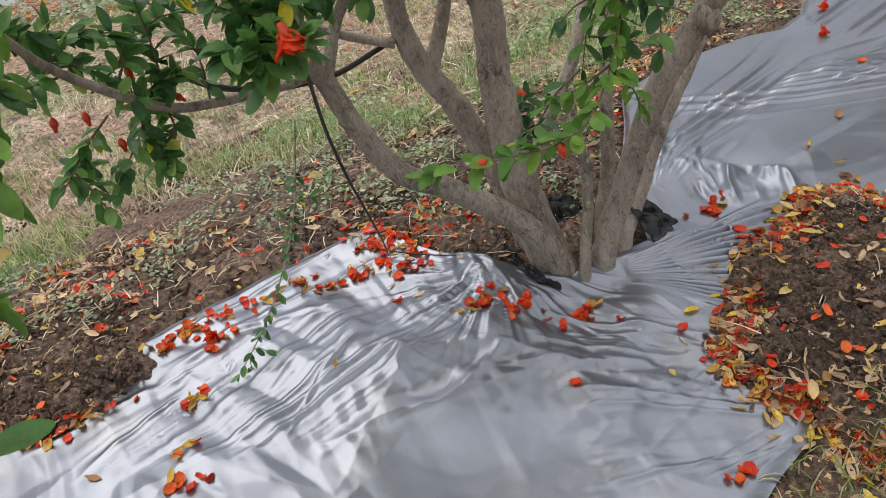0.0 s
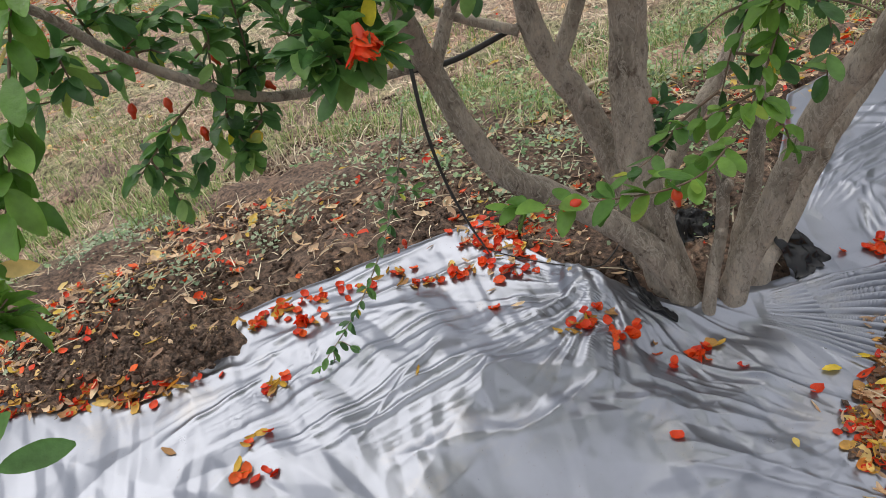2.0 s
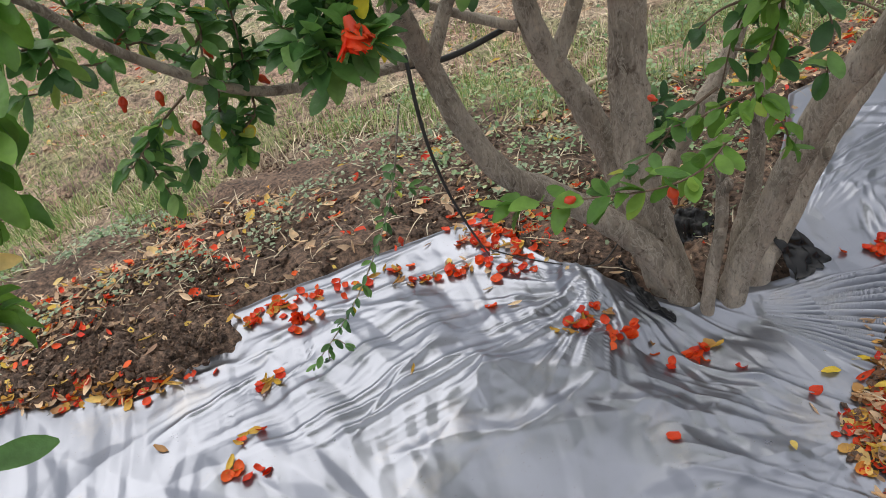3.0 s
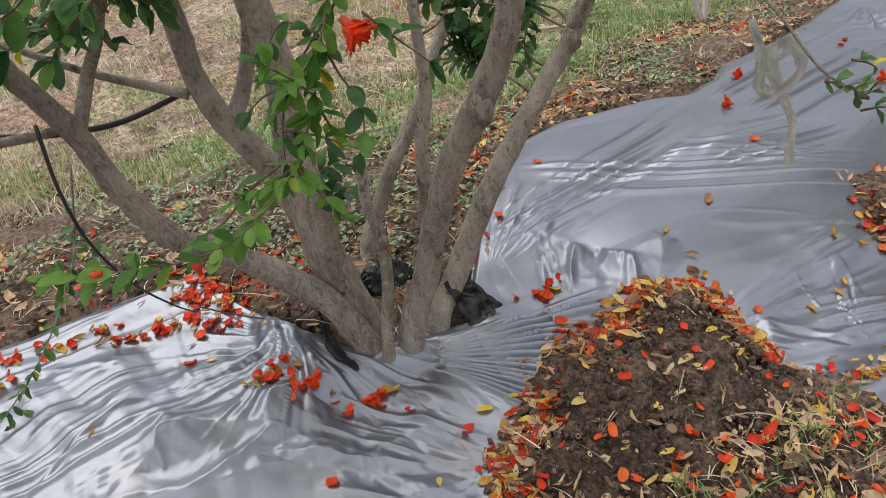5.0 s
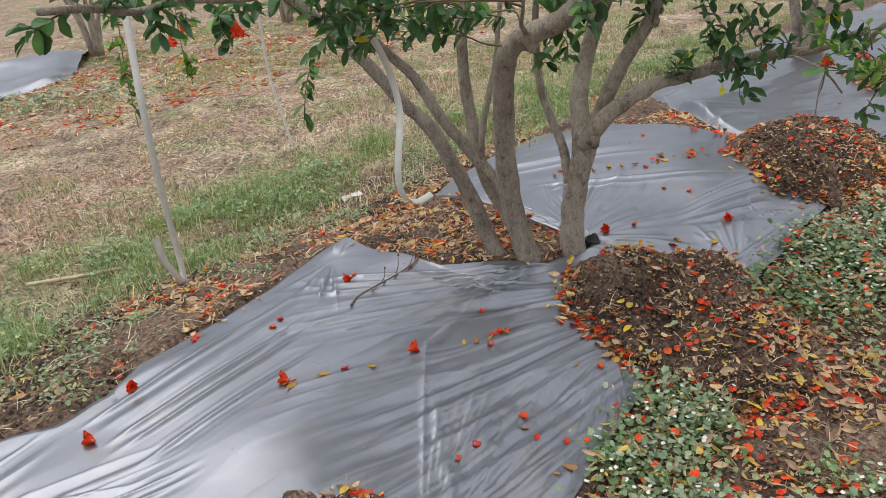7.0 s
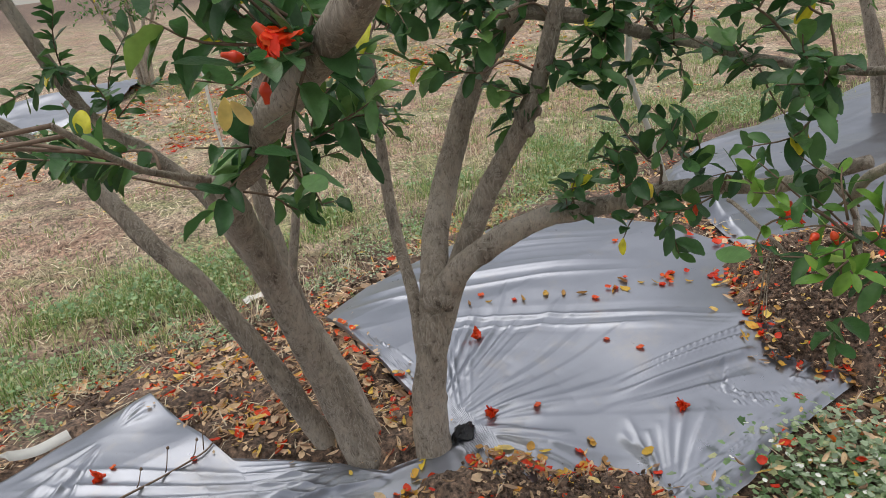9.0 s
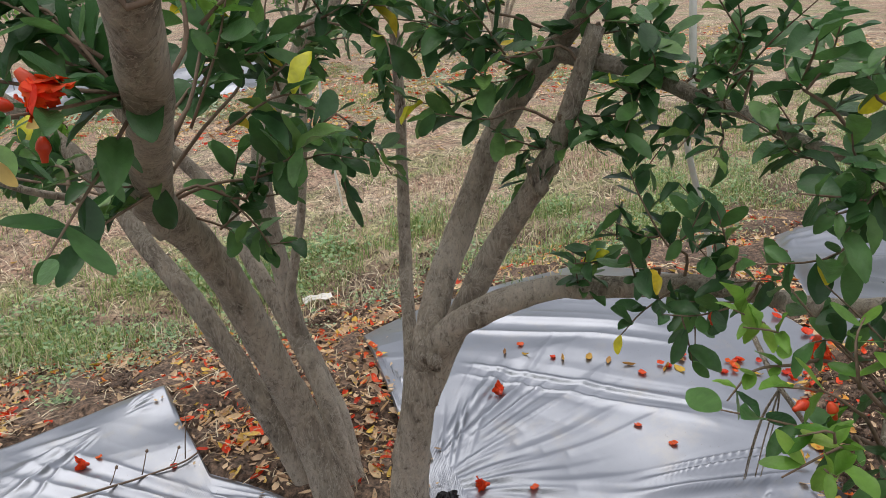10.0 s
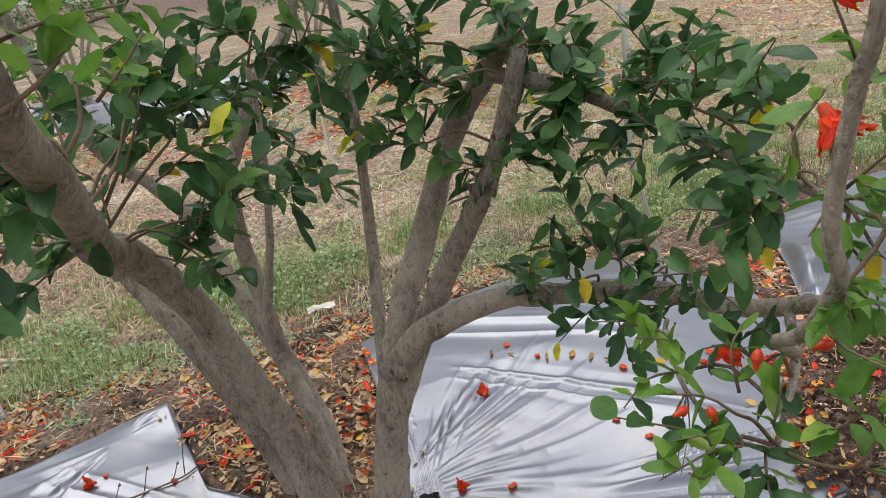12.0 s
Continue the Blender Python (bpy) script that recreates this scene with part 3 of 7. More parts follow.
def rim(c, outline, th):
    """Distance from c to the outline in the directions th."""
    p = np.array(outline) - np.array(c)
    a = np.arctan2(p[:, 1], p[:, 0])
    o = np.argsort(a)
    a, r = a[o], np.hypot(p[:, 0], p[:, 1])[o]
    a, r = np.r_[a[-1] - 2 * np.pi, a, a[0] + 2 * np.pi], np.r_[r[-1], r, r[0]]
    return np.interp(th, a, r)


def mound_height(x, y):
    """How high loose soil lies over the bed."""
    best = np.zeros(np.shape(x))
    for c, h, outline in MOUNDS:
        dx, dy = np.asarray(x) - c[0], np.asarray(y) - c[1]
        u = np.hypot(dx, dy) / rim(c, outline, np.arctan2(dy, dx))
        best = np.maximum(best, np.where(u < 1, h * (1 - np.clip(u, 0, 1) ** 3.4) + 0.004, 0))
    return best


def surface(x, y):
    """The top of whatever lies at x, y: ground, film or heap."""
    x, y = np.atleast_1d(np.asarray(x, float)), np.atleast_1d(np.asarray(y, float))
    g = np.where(under_film(x, y), film_height(x, y), bed(x, y) + 0.012 * fbm(np.asarray(x) * 7, np.asarray(y) * 7, 80, 4))
    return g + mound_height(x, y)


def grid_faces(nx, ny, wrap=False):
    i, j = np.meshgrid(np.arange(nx if wrap else nx - 1), np.arange(ny - 1), indexing="ij")
    i2 = (i + 1) % nx
    return np.stack([i * ny + j, i2 * ny + j, i2 * ny + j + 1, i * ny + j + 1], -1).reshape(-1, 4).tolist()


# ---- ground, film and heaps ----
def axis(lo, hi, d, far):
    a = list(np.arange(lo, hi, d))
    s, v = d, hi
    up = []
    while v < far:
        up.append(v)
        s *= 1.35
        v += s
    s, v = d, lo
    down = []
    while v > -far:
        s *= 1.35
        v -= s
        down.append(v)
    return np.array(down[::-1] + a + up)


gx, gy = axis(-1.6, 8.0, 0.022, 400), axis(0.0, 4.6, 0.022, 400)
X, Y = np.meshgrid(gx, gy, indexing="ij")
Z = bed(X, Y) + np.where(under_film(X, Y), -0.012 - 0.055 * step(0.02, 0.12, np.minimum(Y - front(X), back(X) - Y)), 0.02 * fbm(X * 7, Y * 7, 80, 4) + 0.012 * np.maximum(0, fbm(X * 15, Y * 15, 90, 2)))
Z += 0.02 * step(1.9, 2.1, Y) * (1 - step(2.5, 2.8, Y)) * fbm(X * 3, Y * 3, 84, 3)
ground = new("ground", mesh_from("ground", np.stack([X, Y, Z], -1).reshape(-1, 3), grid_faces(len(gx), len(gy)), GROUND))
share = ground.data.attributes.new("dry", "FLOAT", "POINT")
share.data.foreach_set("value", (step(-0.12, 0.35, Y - soil_edge(X) + 0.22 * fbm(X * 2.2, Y * 2.2, 86, 4)) * (1 - step(36.0, 42.0, Y))).ravel().astype(np.float32))
tagged(ground, "dark orchard soil turning to dry straw-strewn ground", "ground", kind="structure")

FX = np.r_[np.arange(-2.6, -0.5, 0.015), np.arange(-0.5, 1.0, 0.0042), np.arange(1.0, 1.36, 0.002), np.arange(1.36, 5.262, 0.0042)]
V = np.linspace(0, 1, 290)
F0, B0 = front(FX), back(FX)
X = np.repeat(FX[:, None], len(V), 1)
Y = F0[:, None] + (B0 - F0)[:, None] * V[None]
film = new("mulch_film", mesh_from("mulch_film", np.stack([X, Y, film_height(X, Y)], -1).reshape(-1, 3), grid_faces(len(FX), len(V)), FILM))
tagged(film, "wrinkled silver plastic mulch film stretched over the tree bed", "plastic film", "mulch film sheets")

X, Y = np.meshgrid(np.arange(5.28, 10.0, 0.011), np.linspace(0, 1, 150), indexing="ij")
Yv = front2(X) * (1 - Y) + back2(X) * Y
hem = step(0.0, 0.09, np.minimum(Yv - front2(X), back2(X) - Yv))
Zv = bed(X, Yv) + 0.002 + hem * (0.03 + 0.022 * ridges(X, Yv, -0.3, 0.9, 0.26, 91) + 0.012 * ridges(X, Yv, -0.15, 0.7, 0.11, 94) + 0.02 * fbm(X * 2, Yv * 2, 92, 3) + 0.004 * ridges(X, Yv, -0.4, 0.5, 0.05, 93))
film2 = new("mulch_film", mesh_from("mulch_film", np.stack([X, Yv, Zv], -1).reshape(-1, 3), grid_faces(X.shape[0], X.shape[1]), FILM))
tagged(film2, "wrinkled silver plastic mulch film under the next tree", "plastic film", "mulch film sheets")

for c, h, outline in MOUNDS:
    th = np.linspace(-np.pi, np.pi, 210, endpoint=False)
    R = rim(c, outline, th) * (1 + 0.13 * vnoise(np.cos(th) * 4 + c[0], np.sin(th) * 4, 11) + 0.08 * vnoise(np.cos(th) * 11, np.sin(th) * 11 + c[0], 12)) + 0.006 * vnoise(th * 40, 0, 12)
    u = np.linspace(0, 1, 64) ** 0.8
    X = c[0] + np.outer(np.cos(th) * R, u)
    Y = c[1] + np.outer(np.sin(th) * R, u)
    base = np.where(under_film(X, Y), film_height(X, Y), bed(X, Y))
    U = np.repeat(u[None], len(th), 0)
    lumps = 0.02 * fbm(X * 9, Y * 9, 14, 3) + 0.024 * np.abs(vnoise(X * 26, Y * 26, 16)) + 0.02 * np.abs(vnoise(X * 50, Y * 50, 17)) - 0.014 + 0.005 * vnoise(X * 120, Y * 120, 18)
    Z = base + h * (1 - U**3.4) + lumps * (1 - 0.45 * U) - 0.014 * U**10
    me = mesh_from("soil_mound", np.stack([X - c[0], Y - c[1], Z - float(bed(c[0], c[1]))], -1).reshape(-1, 3), grid_faces(len(th), len(u), True), SOIL)
    tagged(part_mesh("soil_mound", me, at=(c[0], c[1], float(bed(c[0], c[1])))), "heap of dark crumbly soil weighing down the film", "soil mound", "soil heaps on the film")

# ---- scattered meshes ----


def rotations(dirs, ups):
    """Turns that carry x to dirs and z near to ups."""
    d = dirs / np.linalg.norm(dirs, axis=1, keepdims=True)
    y = np.cross(ups, d)
    y /= np.maximum(np.linalg.norm(y, axis=1, keepdims=True), 1e-6)
    return np.stack([d, y, np.cross(d, y)], -1)


def many(name, template, places, turns, sizes, material, parent=None, label="", category="", kind="stuff", smooth=True):
    tv, tf = template
    tv = np.asarray(tv, float)
    sizes = np.asarray(sizes, float)
    if sizes.ndim == 1:
        sizes = np.repeat(sizes[:, None], 3, 1)
    v = np.einsum("nij,nkj->nki", turns, tv[None] * sizes[:, None, :]) + places[:, None, :]
    faces = []
    for k in sorted({len(f) for f in tf}):
        sub = np.array([f for f in tf if len(f) == k])
        faces += (sub[None] + (np.arange(len(places)) * len(tv))[:, None, None]).reshape(-1, k).tolist()
    me = mesh_from(name, v.reshape(-1, 3), faces, material, smooth)
    ob = part_mesh(name, me, parent, label)
    return tagged(ob, "", category if not parent else "", "", kind)


def leaf_template(length=1.0, width=0.4, fold=0.09, droop=0.14, n=8, wave=0.028):
    """A blunt oval leaf folded along its rib, with wavy edges."""
    vs, fs = [], []
    for i in range(n + 1):
        s = i / n
        w = width / 2 * math.sin(math.pi * min(1, s * 0.965 + 0.02) ** 1.15) ** 0.58
        z = -droop * s * s
        lift = fold * w / width * 2
        ripple = math.sin(math.pi * s)
        vs += [(s * length, w, z + lift + wave * ripple * math.sin(11 * s)), (s * length + 0.01 * math.sin(9 * s), 0.012 * math.sin(4 * s), z), (s * length, -w, z + lift + wave * ripple * math.sin(13 * s + 2))]
    for i in range(n):
        a = 3 * i
        fs += [(a, a + 3, a + 4, a + 1), (a + 1, a + 4, a + 5, a + 2)]
    return np.array(vs), fs


def petal_template():
    """A crumpled, cupped petal."""
    g = np.random.default_rng(23)
    vs, fs, m = [(0, 0, 0.02)], [], 9
    for ring, r in ((1, 0.45), (2, 0.8), (3, 1.0)):
        for k in range(m):
            a = 2 * math.pi * k / m
            rr = r * (1 + 0.06 * math.sin(2 * a + 1) + 0.05 * math.sin(3 * a) + g.uniform(-0.06, 0.06))
            vs.append((rr * 0.52 * math.cos(a), rr * 0.46 * math.sin(a), 0.22 * r * r + g.uniform(-0.07, 0.07) * r + 0.06 * math.sin(3 * a) * r))
    for k in range(m):
        k2 = (k + 1) % m
        fs += [(0, 1 + k, 1 + k2), (1 + k, 1 + m + k, 1 + m + k2, 1 + k2), (1 + m + k, 1 + 2 * m + k, 1 + 2 * m + k2, 1 + m + k2)]
    return np.array(vs), fs


def dry_template(seed=29, roll=1.0, bend=0.5, twist=0.6, slim=0.2):
    """A dead leaf, rolled at the sides, bent, twisted and torn."""
    g = np.random.default_rng(seed)
    n, m, vs, fs = 5, 3, [], []
    for i in range(n + 1):
        u = i / n
        w = slim * math.sin(math.pi * min(0.985, u * 0.93 + 0.04)) ** 0.6 * g.uniform(0.8, 1.15)
        tw, bd = twist * (u - 0.5), bend * (u - 0.5)
        for j in range(m + 1):
            q = 2 * j / m - 1
            a = q * roll
            y, z = w * math.sin(a) / max(roll, 0.3), w * (1 - math.cos(a)) / max(roll, 0.3)
            y, z = y * math.cos(tw) - z * math.sin(tw), y * math.sin(tw) + z * math.cos(tw)
            r = 1 / max(bend, 0.2)
            vs.append(((r + g.uniform(-0.02, 0.02)) * math.sin(bd) - z * math.sin(bd) + g.uniform(-0.025, 0.025), y + g.uniform(-0.015, 0.015), r * (1 - math.cos(bd)) + z * math.cos(bd) + g.uniform(-0.02, 0.02)))
    for i in range(n):
        for j in range(m):
            k = i * (m + 1) + j
            fs.append((k, k + m + 1, k + m + 2, k + 1))
    return np.array(vs), fs


def clod_template():
    bm = bmesh.new()
    bmesh.ops.create_icosphere(bm, subdivisions=1, radius=0.5)
    v = np.array([p.co[:] for p in bm.verts])
    f = [tuple(q.index for q in p.verts) for p in bm.faces]
    bm.free()
    return v * (1 + 0.75 * (np.random.default_rng(5).random(len(v)) - 0.5))[:, None], f


LEAF_T, PETAL_T, CLOD_T = leaf_template(), petal_template(), clod_template()
DRY_T = dry_template(29, 0.9, 0.7, 0.6, 0.21)
DRY_SHAPES = [DRY_T, dry_template(30, 1.9, 1.4, 0.9, 0.22), dry_template(31, 1.2, 2.0, -1.1, 0.18), dry_template(33, 0.5, 1.0, 0.5, 0.3), dry_template(34, 2.4, 0.6, 1.6, 0.24)]
CRUMB_T = (np.array([(0.5, 0.1, 0), (-0.45, 0, 0.1), (0.05, 0.5, 0.05), (0, -0.45, -0.1), (0.1, 0, 0.42), (0, 0.05, -0.4)]), [(0, 2, 4), (2, 1, 4), (1, 3, 4), (3, 0, 4), (2, 0, 5), (1, 2, 5), (3, 1, 5), (0, 3, 5)])
FLAKE_T = (np.array([(-0.5, -0.1, 0.05), (0.1, -0.3, 0), (0.5, 0.05, 0.12), (0.05, 0.32, 0.02), (-0.4, 0.2, 0.15)]), [(0, 1, 3, 4), (1, 2, 3)])
FLAT_T = leaf_template(1.0, 0.5, 0.07, 0.16, 4)
BLADE_T = (np.array([(0, 0.5, 0), (0, -0.5, 0), (0.4, 0.4, 0.12), (0.4, -0.4, 0.12), (0.8, 0.22, 0.1), (0.8, -0.22, 0.1), (1, 0, 0)]), [(0, 1, 3, 2), (2, 3, 5, 4), (4, 5, 6)])


def random_turns(n, tilt=0.5):
    a = rng.uniform(0, 2 * np.pi, n)
    d = np.stack([np.cos(a), np.sin(a), rng.normal(0, tilt * 0.5, n)], -1)
    up = np.stack([rng.normal(0, tilt, n), rng.normal(0, tilt, n), np.ones(n)], -1)
    return rotations(d, up)


def lay(name, template, xy, size, material, label, category, tilt=0.4, lift=0.004, spread=0.3, aspect=None, smooth=True):
    if isinstance(template, list):
        which = rng.integers(0, len(template), len(xy))
        for k, shape in enumerate(template):
            if (which == k).any():
                lay(name, shape, xy[which == k], size, material, label, category, tilt, lift, spread, aspect, smooth)
        return
    n = len(xy)
    p = np.column_stack([xy, surface(xy[:, 0], xy[:, 1]) + lift])
    s = size * (1 + spread * rng.uniform(-1, 1, n))
    if aspect is not None:
        s = np.column_stack([s, np.full(n, aspect), s])
    else:
        s = np.column_stack([s, s * rng.uniform(0.75, 1.15, n), s * rng.uniform(0.6, 1.2, n)])
    many(name, template, p, random_turns(n, tilt), s, material, None, label, category, smooth=smooth)

# ---- trees ----


def smooth_path(points, per=6):
    p = np.array(points, float)
    q = np.vstack([2 * p[0] - p[1], p, 2 * p[-1] - p[-2]])
    out = []
    for i in range(1, len(q) - 2):
        for t in np.arange(per) / per:
            a, b, c, d = q[i - 1], q[i], q[i + 1], q[i + 2]
            out.append(0.5 * (2 * b + (c - a) * t + (2 * a - 5 * b + 4 * c - d) * t * t + (3 * b - 3 * c + d - a) * t**3))
    return np.array(out + [p[-1]])


def tube(points, r0, r1, sides=12, per=6, knobs=0.0, seed=0, flare=0.0, power=1.0):
    """Vertices and faces of a tapering round limb with bumps and knots."""
    p = smooth_path(points, per)
    n = len(p)
    s = np.linspace(0, 1, n)
    r = r0 + (r1 - r0) * s**power + flare * r0 * np.exp(-s * 14)
    t = np.gradient(p, axis=0)
    t /= np.linalg.norm(t, axis=1, keepdims=True)
    ref = np.array([0.31, 0.9, 0.2])
    verts = []
    length = np.r_[0, np.cumsum(np.linalg.norm(np.diff(p, axis=0), axis=1))]
    for i in range(n):
        a = np.cross(t[i], ref)
        a /= np.linalg.norm(a)
        b = np.cross(t[i], a)
        for k in range(sides):
            th = 2 * math.pi * k / sides
            f = 1.0
            if knobs:
                f += knobs * (0.6 * float(vnoise(length[i] * 22 + seed, th * 1.3, seed)) + 0.5 * float(vnoise(length[i] * 60, math.cos(th) * 2 + 5, seed + 3)))
            verts.append(p[i] + r[i] * f * (math.cos(th) * a + math.sin(th) * b))
    faces = [(i * sides + k, i * sides + (k + 1) % sides, (i + 1) * sides + (k + 1) % sides, (i + 1) * sides + k) for i in range(n - 1) for k in range(sides)]
    faces += [tuple(range(sides))[::-1], tuple((n - 1) * sides + k for k in range(sides))]
    return np.array(verts), faces


def joined(pieces):
    vs, fs, k = [], [], 0
    for v, f in pieces:
        vs.append(v)
        fs += [tuple(i + k for i in face) for face in f]
        k += len(v)
    return np.vstack(vs), fs


def limb(name, points, r0, r1, parent, seed=0, knobs=0.14, flare=0.0, sides=12, per=7):
    v, f = tube(points, r0, r1, sides, per, knobs, seed, flare)
    return part_mesh(name, mesh_from(name, v - np.array(parent.location), f, BARK), parent)


def knot(at, r, parent, seed):
    bm = bmesh.new()
    r = r * 0.6
    bmesh.ops.create_icosphere(bm, subdivisions=2, radius=r)
    v = np.array([p.co[:] for p in bm.verts])
    f = [tuple(q.index for q in p.verts) for p in bm.faces]
    bm.free()
    v = v * (1 + 0.45 * vnoise(v[:, 0] / r * 2 + seed, v[:, 1] / r * 2 + v[:, 2] / r, seed))[:, None]
    return part_mesh("knot", mesh_from("knot", v * (1, 1, 1.5) + np.array(at) - (0, 0.8 * r, 0) - np.array(parent.location), f, BARK), parent)


def foliage(tree, limbs, sprays, reach=0.10, count=24, leaf=0.05, material=None, name="foliage", young=0.0, pairs=True):
    """Twigs from the nearest limb out to each spray, and the leaves along them."""
    o = np.array(tree.location)
    pool = np.vstack([smooth_path(l, 5)[3:] for l in limbs])
    twigs, pl, dr, up, sz = [], [], [], [], []
    for x, y, z in sprays:
        c = np.array((x, y, z))
        near = pool[np.argmin(np.linalg.norm(pool - c, axis=1) + 0.15 * np.maximum(0, pool[:, 2] - z))]
        out = c - near
        dist = np.linalg.norm(out)
        out = out / max(dist, 1e-3)
        for k in range(3):
            d = out + rng.normal(0, 0.55, 3) + np.array((0, 0, 0.05))
            d /= np.linalg.norm(d)
            a = c - out * min(dist, reach * 0.8) + rng.normal(0, 0.015, 3)
            b = a + d * reach * rng.uniform(0.8, 1.5)
            mid = (a + b) / 2 + rng.normal(0, 0.012, 3)
            start = near if k == 0 else a
            pts = [near, (near + a) / 2 + rng.normal(0, 0.014, 3) + (0, 0, 0.01), a, mid, b] if k == 0 and dist > 0.05 else [a, mid, b]
            twigs.append(tube(pts, 0.0032 if k == 0 else 0.0022, 0.001, 5, 3))
            path = smooth_path([a, mid, b], 8)
            n = max(4, int(count / 3))
            for i in range(n):
                s = (i // 2 * 2 + 1) / n if pairs else i / n
                q = path[min(len(path) - 1, int(s * (len(path) - 1)))]
                side = np.cross(d, rng.normal(0, 1, 3))
                side /= max(np.linalg.norm(side), 1e-3)
                ld = side * rng.uniform(0.6, 1.1) + d * rng.uniform(0.2, 1.0) + np.array((0, 0, rng.uniform(-0.4, 0.25)))
                pl.append(q)
                dr.append(ld)
                up.append(np.array((rng.normal(0, 0.45), rng.normal(0, 0.45), 1.0)))
                sz.append(leaf * rng.uniform(0.55, 1.15))
    tv, tf = joined(twigs)
    tagged(part_mesh("twig_spray", mesh_from("twig_spray", tv - o, tf, TWIG), tree), kind="stuff")
    return many(name, LEAF_T, np.array(pl) - o, rotations(np.array(dr), np.array(up)), np.column_stack([sz, np.array(sz) * rng.uniform(0.95, 1.4, len(sz)), np.array(sz) * rng.uniform(-0.3, 2.4, len(sz))]), material or LEAF, tree)


def leafy(tree, twigs, leaf=0.046, gap=0.024, material=None, name="foliage", r=0.0022, broad=1.15):
    """Twigs along given paths, with leaves in opposite pairs and one at the tip."""
    o = np.array(tree.location)
    wood, pl, dr, up, sz = [], [], [], [], []
    for pts in twigs:
        wood.append(tube(pts, r, 0.0009, 5, 5))
        p = smooth_path(pts, 12)
        d = np.gradient(p, axis=0)
        d /= np.linalg.norm(d, axis=1, keepdims=True)
        along = np.r_[0, np.cumsum(np.linalg.norm(np.diff(p, axis=0), axis=1))]
        at = rng.uniform(0.1, 0.2) * along[-1]
        turn = rng.uniform(0, 6.28)
        while at < along[-1]:
            i = int(np.searchsorted(along, at))
            a = np.cross(d[i], (0.2, 0.3, 0.93))
            a /= np.linalg.norm(a)
            b = np.cross(d[i], a)
            cluster = 4 if rng.random() < 0.3 else 2
            for k in range(cluster):
                th = turn + math.pi * k + rng.normal(0, 0.35)
                w = (a * math.cos(th) + 0.7 * b * math.sin(th)) * rng.uniform(0.8, 1.2) + d[i] * rng.uniform(0.3, 1.0) + np.array((0, 0, rng.uniform(-0.45, 0.1)))
                pl.append(p[i])
                dr.append(w)
                up.append(np.array((rng.normal(0, 0.35), rng.normal(-0.15, 0.35), 1.0)))
                sz.append(leaf * rng.uniform(0.6, 1.15))
            turn += 1.2 + rng.normal(0, 0.3)
            at += gap * rng.uniform(0.6, 1.5)
        for k in range(2):
            pl.append(p[-1])
            dr.append(d[-1] + rng.normal(0, 0.3, 3))
            up.append(np.array((0.1, -0.2, 1.0)))
            sz.append(leaf * rng.uniform(0.7, 1.0))
    wv, wf = joined(wood)
    tagged(part_mesh("twig_spray", mesh_from("twig_spray", wv - o, wf, TWIG), tree), kind="stuff")
    sz = np.array(sz)
    return many(name, LEAF_T, np.array(pl) - o, rotations(np.array(dr), np.array(up)), np.column_stack([sz, sz * broad * rng.uniform(0.85, 1.2, len(sz)), sz * rng.uniform(-0.2, 2.2, len(sz))]), material or LEAF, tree)


def offshoots(twigs, n, length, seed):
    """Short side shoots that leave the given twigs at random."""
    g = np.random.default_rng(seed)
    out = []
    for pts in twigs:
        p = smooth_path(pts, 8)
        for k in range(n):
            i = int(g.integers(2, len(p) - 1))
            d = g.normal(0, 1, 3) * (1, 1, 0.7)
            d = d / np.linalg.norm(d) * length * g.uniform(0.6, 1.3)
            out.append([tuple(p[i]), tuple(p[i] + d * 0.5 + (0, 0, 0.006)), tuple(p[i] + d)])
    return out


